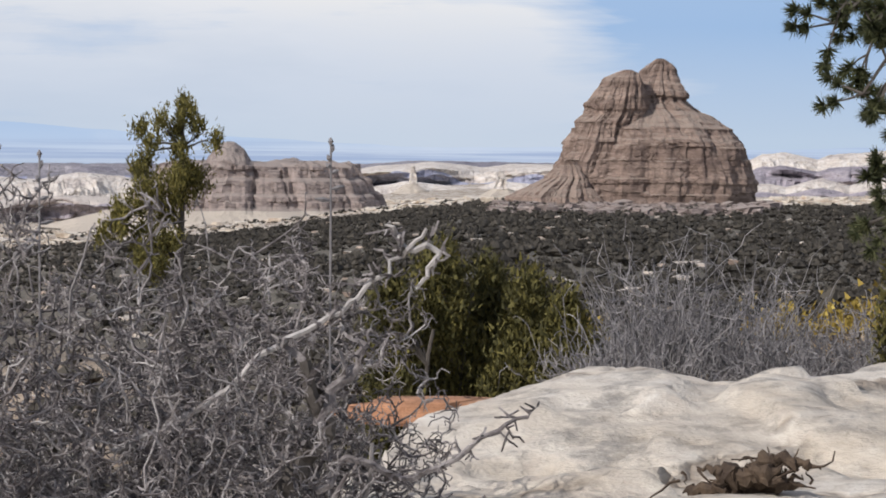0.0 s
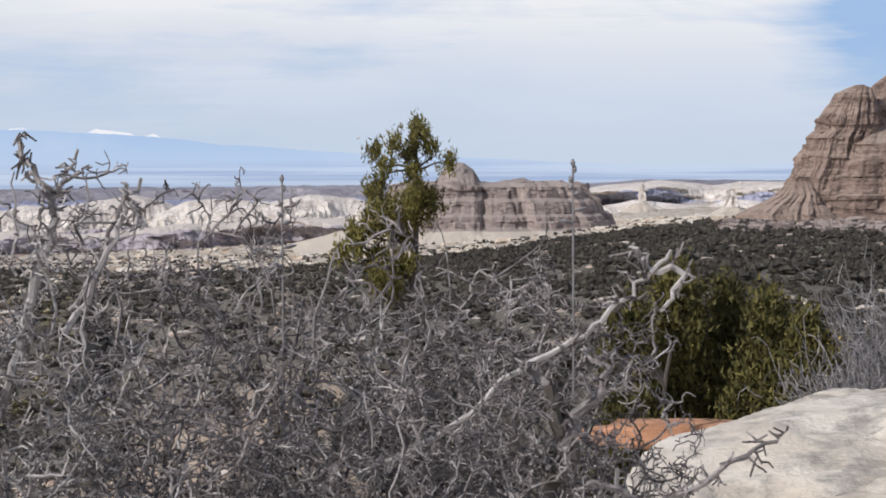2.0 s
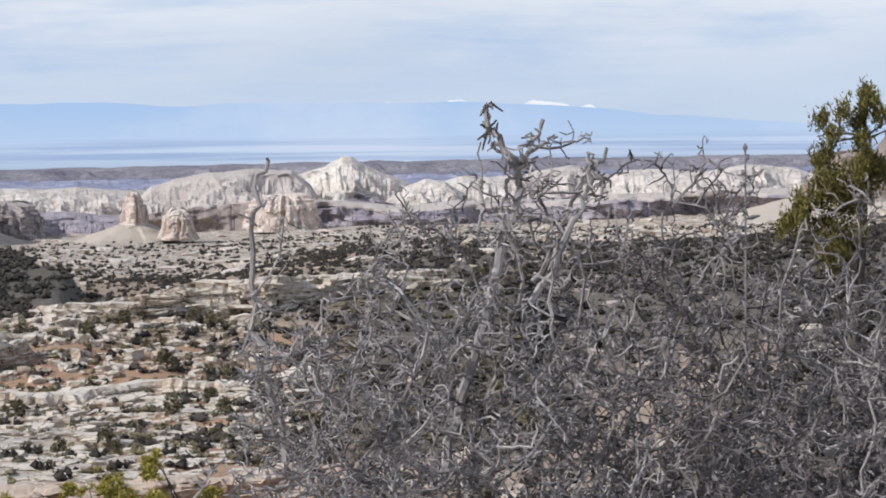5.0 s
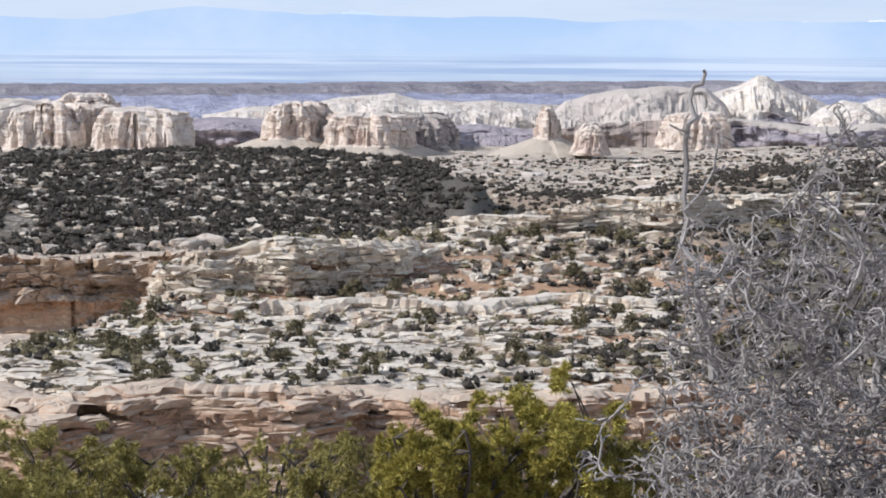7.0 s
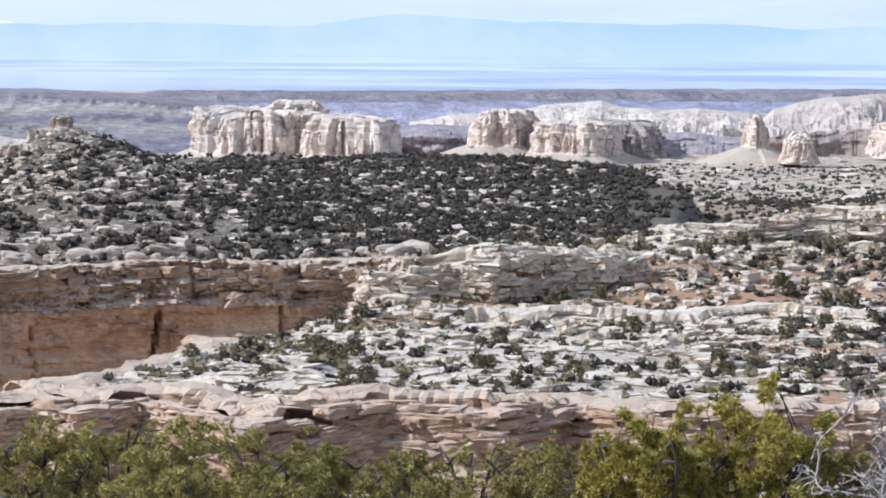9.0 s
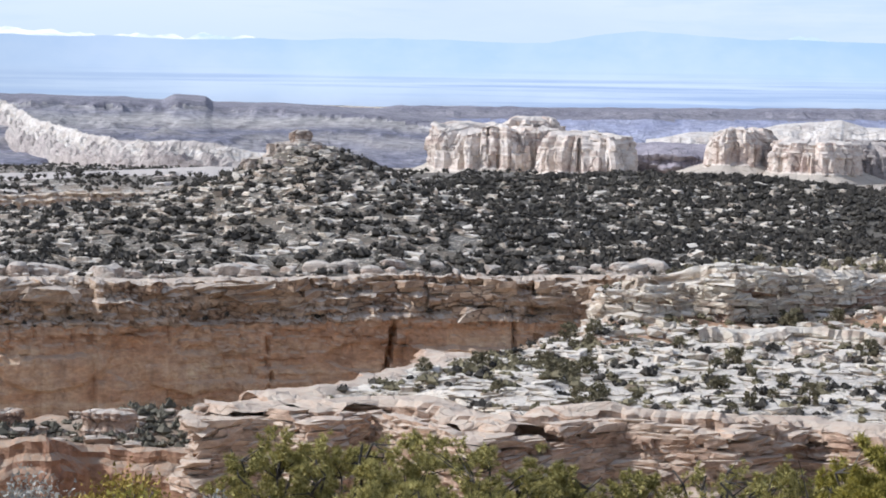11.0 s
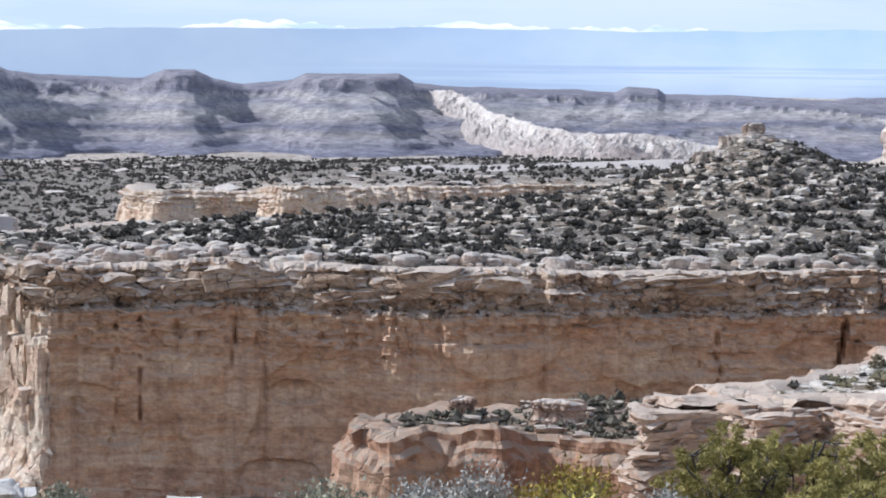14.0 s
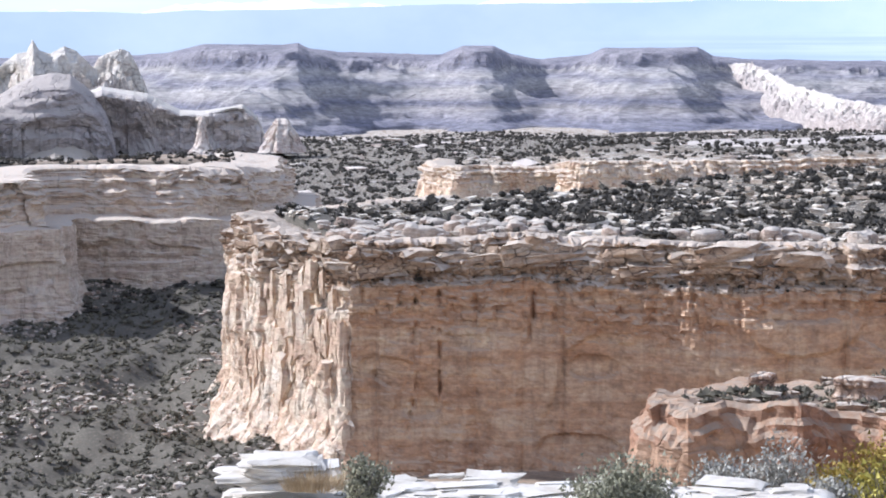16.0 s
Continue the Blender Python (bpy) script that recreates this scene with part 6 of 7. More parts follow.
face_slabs("ridge_slabs", "cream slabs stacked along a ledge of the slope", RIDGE, ledge_tops[0], -26.0, 420, 1.3, 0.6, 0.2, M_BENCH, 23, 120, bpy.data.objects["rock_ledge"])
face_slabs("ridge_slabs", "cream slabs stacked along an upper ledge", LEDGE, ledge_tops[1], -20.5, 420, 1.4, 0.6, 0.2, M_BENCH, 24, 120, bpy.data.objects["rock_ledge.001"])

# ---- far scrub ----
FAR = [far_bush(i, 26, 4) for i in range(8)]
BUSHY = [far_bush(80 + i, 56, 4) for i in range(8)]
TINY = [far_bush(40 + i, 12, 2) for i in range(4)]


def scrub(name, label, places, lo, hi, variants, mat=None):
    n = len(places)
    s = rng.uniform(lo, hi, n)
    size = np.stack([s * rng.uniform(0.8, 1.25, n), s * rng.uniform(0.8, 1.25, n), s * rng.uniform(0.7, 1.15, n)], 1)
    v, f = joined(variants, places - np.array([0, 0, 0.1]), size, rng.uniform(0, 6.28, n))
    ob = from_arrays(name, v, f, mat or M_SCRUB, shade=False)
    return tagged(ob, label, "shrubs", kind="stuff")


scrub("plateau_junipers", "dark junipers dotted over the plateau", spread(6200, 5, 41, 428, 740, lambda x, y: (inside(x, y, PLATEAU) > 3.0) & (np.hypot(x - polar(20.1, 560).x, y - polar(20.1, 560).y) > 12)), 0.6, 2.2, FAR)
scrub("plateau_junipers", "dark junipers thick on the plateau by the hill", spread(620, 5, 17, 432, 580, in_ring(PLATEAU, 4.0)), 0.8, 2.1, FAR)
scrub("hill_junipers", "dense dark junipers covering a low hill", spread(1150, 3, 17, 560, 800, in_ring(PLATEAU, 2.0)), 0.9, 2.2, FAR)
scrub("slope_scrub", "dark scrub covering the slope below the butte", spread(4600, -36, -16, 240, 740), 0.6, 1.8, FAR)
scrub("slope_scrub", "dark scrub on the slope below the butte", spread(900, -37, -16, 90, 250), 0.4, 1.1, BUSHY)
scrub("valley_scrub", "dark scrub and junipers on the valley floor", spread(3400, -18, 3, 100, 800, lambda x, y: inside(x, y, TERRACE) < 0), 0.5, 1.8, FAR)
scrub("plain_scrub", "small dark shrubs over the desert plain", spread(7000, -30, 48, 740, 1500), 0.8, 2.4, TINY)
scrub("mesa_foot_scrub", "small dark shrubs thick on the plain below mesas", spread(8000, 13, 48, 820, 1750), 0.9, 2.8, TINY)
scrub("canyon_scrub", "scrub on the canyon's shaded talus slope", spread(4300, 39.5, 48.5, 330, 660, lambda x, y: inside(x, y, PLATEAU) < 0), 0.35, 1.25, FAR, M_TALUS)
ledge = resample(PLATEAU[2:11], 2.2)[0]
ledge = ledge[rng.random(len(ledge)) < 0.55]
ledge = np.concatenate([ledge * (1 - rng.uniform(-0.002, 0.002, (len(ledge), 1))), (-47.6 + rng.normal(0, 0.5, (len(ledge), 1)))], 1)
scrub("cliff_ledge_scrub", "dark shrubs growing along a cliff ledge", ledge, 0.4, 1.1, FAR)
px_, py_ = polar(20.1, 560)[:2]
scrub("knoll_junipers", "dark junipers climbing a rocky knoll", spread(700, 14, 26, 500, 630, lambda x, y: (np.hypot(x - px_, y - py_) < 60) & (np.hypot(x - px_, y - py_) > 9)), 0.7, 1.8, FAR)
scrub("bench_scrub", "dark shrubs on a canyon bench", spread(700, 18, 31, 186, 224, in_ring(BENCH, 1.5)), 0.4, 1.1, FAR, M_TALUS)
scrub("terrace_brush", "dark low brush on the bare end of the terrace", spread(900, -9.5, 1.5, 160, 310, in_ring(TERRACE, 1.0)), 0.4, 1.2, FAR)
scrub("terrace_brush", "dark low brush between white ledges", spread(1700, -9.5, 22.5, 160, 310, in_ring(TERRACE, 1.0)), 0.3, 1.0, FAR)
scrub("terrace_scrub", "low grey-green shrubs between white ledges", spread(2500, -9.5, 22.5, 160, 310, in_ring(TERRACE, 1.0)), 0.25, 0.9, FAR, M_OLIVE)

scrub("hollow_scrub", "low dark brush in the hollow behind dead shrubs", spread(2100, -22, 4, 16, 125), 0.25, 0.7, BUSHY)
scrub("hollow_scrub", "low dark brush below the butte", spread(1100, -38, -20, 24, 112), 0.25, 0.75, BUSHY)
scrub("valley_brush", "dark brush on the pale valley floor", spread(1700, -6, 13, 300, 1000, lambda x, y: (inside(x, y, TERRACE) < 0) & (inside(x, y, PLATEAU) < 0)), 0.5, 1.7, FAR)
scrub("rim_scrub", "dark scrub on top of the upper canyon wall", spread(1300, 37, 49, 600, 900, lambda x, y: inside(x, y, PLATEAU) < 0), 0.6, 1.9, FAR)
scrub("terrace_brush", "dark rounded shrubs thick along the terrace's edge", spread(110, 12.5, 19.5, 180, 228, in_ring(TERRACE, 1.5)), 0.45, 1.1, BUSHY, M_OLIVE)
scrub("toe_scrub", "dark scrub below the terrace cliff", spread(500, -8, 23, 100, 168, lambda x, y: inside(x, y, TERRACE) < 0), 0.4, 1.1, FAR)

# ---- junipers on the terrace ----


def juniper_arrays(seed, clumps=34, per=26, wide=0.78, tall=1.25, spray=0.12):
    """Foliage of a small tree: many loose clumps of sprays with gaps, about two units across."""
    r = np.random.default_rng(seed)
    pts = []
    for i in range(clumps):
        a, h = r.uniform(0, 6.28), r.uniform(0.12, 1.0)
        rad = wide * (1.05 - 0.55 * h ** 1.6) * math.sqrt(r.uniform(0.12, 1.0)) * 0.95
        c = np.array([math.cos(a) * rad, math.sin(a) * rad, h * tall])
        q = r.normal(size=(per, 3))
        q /= np.linalg.norm(q, axis=1)[:, None]
        pts.append(c + q * r.uniform(0.10, 0.24) * np.array([1, 1, 0.8]) * r.uniform(0.5, 1.1, (per, 1)))
    return leaf_tris(np.concatenate(pts), spray, r, 0.6)


def trunk_arrays(seed, tall=0.9, thick=0.07, limbs=5):
    r = np.random.default_rng(seed)
    br = [wander(r, (0, 0, -0.15), (0.1, 0, 1), tall, thick, 5, 0.18)]
    for i in range(limbs):
        a = r.uniform(0, 6.28)
        k_ = int(r.integers(1, 4))
        br.append(wander(r, br[0][0][k_], (math.cos(a), math.sin(a), 0.6), tall * 0.7, thick * 0.5, 4, 0.25))
    return tubes(br, 5)


J_CROWNS = [mesh_of("crown", *juniper_arrays(60 + i), M_OLIVE) for i in range(5)]
J_TRUNKS = [mesh_of("trunk", *trunk_arrays(80 + i), M_BARK) for i in range(3)]


def small_juniper(at, size, i, label, group):
    root = empty_thing("juniper", at, label, "tree", group)
    c, t = new("crown", J_CROWNS[i % 5]), new("trunk", J_TRUNKS[i % 3])
    c.parent = t.parent = root
    root.scale = (size, size, size * (0.85 + 0.3 * ((i * 37) % 10) / 10))
    root.rotation_euler = (0, 0, i * 2.4)


for i, p in enumerate(spread(290, -8, 22.5, 163, 305, in_ring(TERRACE, 2.0))):
    small_juniper(Vector(p), 0.55 + 1.0 * rng.random() ** 1.6, i, "bushy olive-green juniper on the rocky terrace", "junipers on the terrace")

# ---- trees and shrubs by the camera ----


def tuft(r, c, out, size, n):
    """A brush of needles at a twig's end."""
    d = r.normal(size=(n, 3)) * 0.8 + out
    d /= np.linalg.norm(d, axis=1)[:, None]
    e = np.cross(d, r.normal(size=(n, 3)))
    e /= np.linalg.norm(e, axis=1)[:, None] + 1e-9
    L = size * r.uniform(0.7, 1.2, (n, 1))
    base = c + d * L * 0.1
    w = size * 0.1
    v = np.stack([base - e * w, base + e * w, base + d * L * 1.08], 1).reshape(-1, 3)
    return v, np.arange(3 * n).reshape(-1, 3)


def pinyon(name, at, wide, tall, seed, label, tufts=900, size=0.13, group="pinyons below the rim", mat=None):
    """A bushy pinyon: short trunk, forked limbs, a broad crown of needle brushes with gaps."""
    r = np.random.default_rng(seed)
    root = empty_thing(name, at, label, "tree", group)
    br = [wander(r, (0, 0, -0.3), (0.05, 0, 1), tall * 0.5, 0.05 * tall, 5, 0.12)]
    ends, mains, twigs = [], [], []
    for i in range(16):
        a = i * 2.4 + r.uniform(-0.4, 0.4)
        h = r.uniform(0.35, 0.85)
        e = np.array([math.cos(a) * wide * 0.36, math.sin(a) * wide * 0.36, tall * h])
        s = br[0][0][int(r.integers(1, 5))]
        mains.append(wander(r, s, e - s, np.linalg.norm(e - s) * 1.05, 0.02 * tall, 7, 0.16, 0.02))
    nodes = np.concatenate([b[0][2:] for b in mains])
    for i in range(130):
        d = r.normal(size=3)
        d /= np.linalg.norm(d)
        lump = 0.84 + 0.5 * noise.noise((d[0] * 2.2, d[1] * 2.2, d[2] * 2.2 + seed))
        c = np.array([d[0] * wide * 0.5, d[1] * wide * 0.5, tall * 0.56 + d[2] * tall * 0.44]) * np.array([lump, lump, 1]) * 1.0
        c[2] = tall * 0.56 + d[2] * tall * 0.44 * lump
        inner = r.uniform(0.55, 1.0)
        c = c * inner + np.array([0, 0, tall * 0.56]) * (1 - inner)
        s = nodes[int(np.argmin(np.linalg.norm(nodes - c, axis=1)))]
        twigs.append(wander(r, s, c - s, np.linalg.norm(c - s) + 0.02, 0.006 * tall, 3, 0.15))
        ends.append((c, d + np.array([0, 0, 0.4])))
    part("trunk", *tubes(br[:1], 6), M_BARK, root)
    for b in mains:
        part("limb", *tubes([b], 4), M_BARK, root)
    tagged(part("branchwork", *tubes(twigs, 3), M_BARK, root), kind="stuff")
    vs, fs, base = [], [], 0
    for i in range(tufts):
        c, d = ends[int(r.integers(len(ends)))]
        d = d / (np.linalg.norm(d) + 1e-9) + np.array([0, 0, 0.5])
        v, f = tuft(r, c + r.normal(0, 0.026 * wide, 3), d * 0.5, size * 0.68, 32)
        vs.append(v)
        fs.append(f + base)
        base += len(v)
    part("crown", np.concatenate(vs), np.concatenate(fs), mat or M_PINYON, root)
    return root


def from_top(az, d, el, down):
    """The foot of a plant whose top stands at an elevation, a given height under it."""
    p = polar(az, d)
    return Vector((p.x, p.y, z_at(el, d) - down))


for i, (az_, d_, el_, w_, h_, n_, s_) in enumerate((
        (2.5, 33.0, -8.35, 3.0, 3.4, 2300, 0.15), (5.3, 32.0, -9.0, 2.1, 2.6, 1500, 0.15), (7.6, 34.0, -9.75, 2.0, 2.6, 1000, 0.13), (9.4, 35.5, -9.7, 1.6, 2.6, 520, 0.11),
        (11.6, 35.0, -10.25, 1.5, 2.2, 900, 0.13), (13.8, 36.0, -9.75, 1.8, 2.6, 1200, 0.13), (16.3, 36.5, -9.2, 2.0, 2.8, 1400, 0.13), (18.7, 36.0, -9.35, 1.9, 2.6, 1400, 0.13),
        (20.9, 35.0, -9.2, 1.6, 2.6, 1200, 0.13), (14.9, 33.0, -10.6, 1.5, 1.9, 800, 0.13), (17.6, 33.0, -10.4, 1.5, 1.9, 900, 0.13), (10.4, 32.0, -11.0, 1.6, 1.8, 900, 0.13), (0.3, 34.0, -9.6, 1.6, 2.2, 900, 0.13))):
    label_ = "broad yellow-green pinyon below the canyon rim" if i < 2 else "olive-green pinyon below the canyon rim"
    pinyon("pinyon", from_top(az_, d_, el_, h_), w_ * (1.0 if i < 2 else 1.35), h_, 300 + i, label_, n_, s_, mat=M_PINYON if i < 2 else M_DULL)


def spray_shrub(name, at, wide, tall, seed, mat, label, leaves=1500, size=0.05, category="shrub", group="", crown="foliage", top=None):
    """A dome of small leaf sprays on thin stems."""
    r = np.random.default_rng(seed)
    root = empty_thing(name, at, label, category, group)
    br, ends = [], []
    for i in range(60):
        a, h = r.uniform(0, 6.28), math.sqrt(r.uniform(0.0, 1.0))
        e = np.array([math.cos(a) * wide / 2 * h, math.sin(a) * wide / 2 * h, tall * (1.0 - 0.5 * h * h) * r.uniform(0.75, 1.05)])
        b = wander(r, (0, 0, -0.1), e + np.array([0, 0, 0.1]), np.linalg.norm(e), 0.012, 6, 0.12)
        br.append(b)
        for k_ in (2, 3, 4, 5, 6):
            ends.append(b[0][k_])
    tagged(part("stemwork", *tubes(br, 4), M_DEAD, root), kind="stuff")
    ends = np.array(ends)
    c = ends[r.integers(len(ends), size=leaves)] + r.normal(0, 0.07 * wide, (leaves, 3))
    c[:, 2] = np.maximum(c[:, 2], 0.02)
    if top is None:
        part(crown, *leaf_tris(c, size, r, 0.8), mat, root)
    else:
        hi = c[:, 2] > np.quantile(c[:, 2], 0.62)
        part(crown, *leaf_tris(c[~hi], size, r, 0.8), mat, root)
        tagged(part("flower_head", *leaf_tris(c[hi] + np.array([0, 0, 0.04]), size, r, 1.2), top, root, "yellow seed heads"), kind="stuff")
    return root


for i, (az_, d_, el_, w_, h_) in enumerate(((26.9, 32.0, -10.35, 1.6, 1.1), (28.6, 31.0, -10.75, 1.1, 0.85), (22.4, 31.0, -10.85, 0.9, 0.7), (29.9, 29.5, -11.5, 0.7, 0.5), (12.6, 31.0, -11.5, 1.2, 0.6), (25.8, 30.5, -11.2, 0.8, 0.6))):
    spray_shrub("sagebrush", from_top(az_, d_, el_, h_), w_, h_, 500 + i, M_SAGE, "silver-grey sagebrush on the canyon rim", 4200, 0.045, group="sagebrush on the rim")
for i, (az_, d_, el_, w_, h_) in enumerate(((24.5, 33.0, -10.2, 1.25, 1.0), (25.6, 31.5, -10.9, 0.8, 0.7))):
    spray_shrub("rabbitbrush", from_top(az_, d_, el_, h_), w_, h_, 520 + i, M_DULL, "olive rabbitbrush with yellow seed heads", 2300, 0.05, top=M_YELLOW)
spray_shrub("saltbush", from_top(31.1, 26.5, -11.0, 0.75), 1.45, 0.8, 530, M_SALT, "rounded grey-green saltbush on the white ledge", 6500, 0.042)
spray_shrub("saltbush", from_top(37.8, 26.0, -10.6, 0.62), 0.62, 0.62, 531, M_SALT, "upright grey-green saltbush beside stacked slabs", 3000, 0.036)
spray_shrub("saltbush", from_top(24.6, 24.0, -10.4, 1.1), 0.8, 1.1, 532, M_PINYON, "yellow-green shrub on the canyon rim", 1500, 0.05)


def grass(at, wide, tall, seed, n=420, label="tuft of straw-coloured dry grass"):
    r = np.random.default_rng(seed)
    root = empty_thing("grass_tuft", at, label, "grass", "dry grass tufts")
    a = r.uniform(0, 6.28, n)
    q = np.sqrt(r.uniform(0, 1, n)) * wide / 2
    c = np.stack([np.cos(a) * q, np.sin(a) * q, np.zeros(n)], 1)
    d = np.stack([np.cos(a) * 0.5, np.sin(a) * 0.5, np.ones(n)], 1) + r.normal(0, 0.25, (n, 3))
    e = np.stack([-np.sin(a), np.cos(a), np.zeros(n)], 1) * 0.006
    L = tall * r.uniform(0.6, 1.1, (n, 1))
    v = np.stack([c - e, c + e, c + d * L], 1).reshape(-1, 3)
    part("blade_mass", v, np.arange(3 * n).reshape(-1, 3), M_STRAW, root)


grass(from_top(38.9, 25.5, -11.15, 0.22), 0.62, 0.2, 540)
grass(from_top(39.4, 25.3, -11.3, 0.16), 0.4, 0.16, 541)
grass(on_ground(-29.2, 15.3) + Vector((0, 0, -0.1)), 0.5, 0.32, 542)
grass(on_ground(-28.2, 15.0) + Vector((0, 0, -0.1)), 0.35, 0.22, 543)
grass(on_ground(-26.9, 14.6) + Vector((0, 0, -0.1)), 0.4, 0.2, 544)


def slab_stack():
    root = empty_thing("slab_stack", from_top(39.9, 27.0, -10.78, 0.36), "stack of thin white sandstone slabs on the ledge", "rocks")
    for i, (dx, w_, z_) in enumerate(((0.0, 1.15, 0.02), (-0.1, 1.25, 0.1), (0.12, 1.0, 0.18), (-0.02, 0.85, 0.25), (0.0, 0.75, 0.31))):
        v, f = block(70 + i, 5, 0.34, 0.15)
        v = v * np.array([w_, 0.7, 0.1])
        a = radians(40)
        v = np.stack([v[:, 0] * math.cos(a) - v[:, 1] * math.sin(a) + dx, v[:, 0] * math.sin(a) + v[:, 1] * math.cos(a), v[:, 2] + z_], 1)
        part("slab", v, f, M_SLAB, root)


def slab_material():
    m, k = material("white_slickrock")
    at = k.add("NewGeometry").outputs["Position"]
    n = k.noise(k.vmul(at, (1, 1, 4)), 2.0, 6.0, 0.65)
    f = k.noise(at, 14.0, 5.0, 0.65)
    col = k.ramp(n, [(0.3, (0.44, 0.39, 0.31)), (0.5, (0.62, 0.58, 0.51)), (0.7, (0.72, 0.70, 0.65))])
    finish(k, col, 0.9, k.math("ADD", n, k.math("MULTIPLY", f, 0.3)), 0.7, 0.05)
    return m


M_SLAB = slab_material()
led = spread(90, 25.5, 41, 26.6, 28.7)
stones("ledge_slabs", "thin white slabs lying along the canyon ledge", led, 0.2, 0.65, 0.13, BLOCKS, M_SLAB, None, 0.03, 0.35, 70, "slab", ground)
slab_stack()

# junipers and bare shrubs behind the white slab


def near_juniper(at, wide, tall, seed, label, spire=1.0, clumps=240, group="junipers behind the slab"):
    """A dense juniper of upright sprays; spire 2 and more gives a narrow pointed top."""
    r = np.random.default_rng(seed)
    root = empty_thing("juniper", at, label, "tree", group)
    br = [wander(r, (0, 0, -0.2), (0.05, 0.0, 1), tall * 0.95, 0.05 * wide, 8, 0.08)]
    pts = []
    for i in range(clumps):
        h = r.uniform(0.04, 1.0)
        a = r.uniform(0, 6.28)
        lump = 0.62 + 0.5 * vnoise(np.array([a * 1.3]), np.array([h * 4.0]), seed)[0]
        rad = wide / 2 * (1 - h ** spire) ** 0.75 * lump * math.sqrt(r.uniform(0.25, 1.0)) + 0.03
        c = np.array([math.cos(a) * rad, math.sin(a) * rad, h * tall])
        if i % 4 == 0:
            s = br[0][0][min(8, int(h * 8))]
            br.append(wander(r, s - np.array([0, 0, 0.1]), c - s, max(0.05, np.linalg.norm(c - s)), 0.014, 4, 0.12))
        n = 52
        q = r.normal(size=(n, 3)) * np.array([0.05, 0.05, 0.085]) * (0.7 + 0.5 * wide)
        pts.append(c + q)
    part("trunk", *tubes(br[:1], 6), M_BARK, root)
    tagged(part("branchwork", *tubes(br[1:], 4), M_BARK, root), kind="stuff")
    part("crown", *leaf_tris(np.concatenate(pts), 0.05, r, 1.6, 0.24), M_JUNIPER, root)


def leaning_juniper():
    """A ragged juniper: loose boughs along a leaning trunk, thin at the top and broad below."""
    r = np.random.default_rng(611)
    d = 25.8
    foot = on_ground(-15.5, d)
    root = empty_thing("juniper", foot, "ragged olive-green juniper with a thin pointed top", "tree")
    boughs = ((-16.33, 0.82, 0.03), (-16.4, 0.55, 0.08), (-16.15, 0.4, 0.06), (-15.55, 0.36, 0.06), (-15.5, 0.12, 0.09), (-15.95, 0.05, 0.07), (-16.55, 0.2, 0.08), (-16.8, -0.18, 0.05), (-15.4, -0.25, 0.1), (-16.0, -0.45, 0.07),
              (-15.25, -0.85, 0.15), (-16.25, -0.95, 0.15), (-16.6, -1.15, 0.16), (-15.85, -1.1, 0.14), (-15.1, -1.35, 0.18), (-15.5, -1.65, 0.2), (-16.2, -1.6, 0.2), (-14.8, -1.85, 0.17), (-15.8, -2.15, 0.2), (-14.5, -2.3, 0.16),
              (-14.15, -2.55, 0.12), (-15.15, -2.65, 0.2), (-15.8, -2.8, 0.18), (-15.0, -3.2, 0.18), (-15.6, -3.4, 0.18))
    top = np.array(from_top(-16.2, d, 0.6, 0.0) - foot)
    stem = np.linspace(0, 1, 10)[:, None] * top + np.stack([np.sin(np.linspace(0, 3.1, 10)) * 0.12, np.zeros(10), np.zeros(10)], 1)
    stem[0, 2] = -0.3
    br, pts = [], []
    for a, e, q in boughs:
        c = np.array(from_top(a, d, e, 0.0) - foot)
        c[1] += r.normal(0, 0.2)
        s = stem[int(np.clip(np.argmin(np.abs(stem[:, 2] - c[2] + 0.25)), 1, 8))]
        br.append(wander(r, s, c - s, np.linalg.norm(c - s) + 0.02, 0.018, 5, 0.1))
        for _ in range(int((7 + 44 * q) * (1.0 if e > -0.6 else 1.5))):
            o = r.normal(size=3) * (q + 0.03) * np.array([0.36, 0.6, 0.34])
            pts.append(c + o + r.normal(size=(34, 3)) * np.array([0.03, 0.03, 0.06]))
    part("trunk", *tubes([(stem, np.linspace(0.08, 0.015, 10))], 6), M_BARK, root)
    for b in br:
        part("limb", *tubes([b], 4), M_BARK, root)
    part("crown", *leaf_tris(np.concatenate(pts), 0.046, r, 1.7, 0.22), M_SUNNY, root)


leaning_juniper()
near_juniper(from_top(-22.9, 19.0, -3.05, 2.1), 1.0, 2.1, 601, "dense dark green juniper behind the white slab", 3.0, 260)
near_juniper(from_top(-24.1, 19.5, -3.45, 2.0), 0.9, 2.0, 602, "dense dark green juniper behind the white slab", 3.0, 240)
near_juniper(from_top(-25.3, 18.5, -3.85, 1.7), 0.95, 1.7, 603, "yellow-green juniper behind the white slab", 2.6, 260)
near_juniper(from_top(-26.2, 18.0, -4.4, 1.2), 0.7, 1.2, 604, "yellow-green juniper behind the white slab", 2.6, 180)
near_juniper(from_top(-21.7, 18.5, -3.9, 1.8), 0.8, 1.8, 605, "dense dark green juniper behind the white slab", 3.0, 200)
near_juniper(from_top(-34.8, 17.6, -2.9, 1.6), 0.5, 1.6, 606, "yellow-green juniper beside bare shrubs", 2.5, 110)


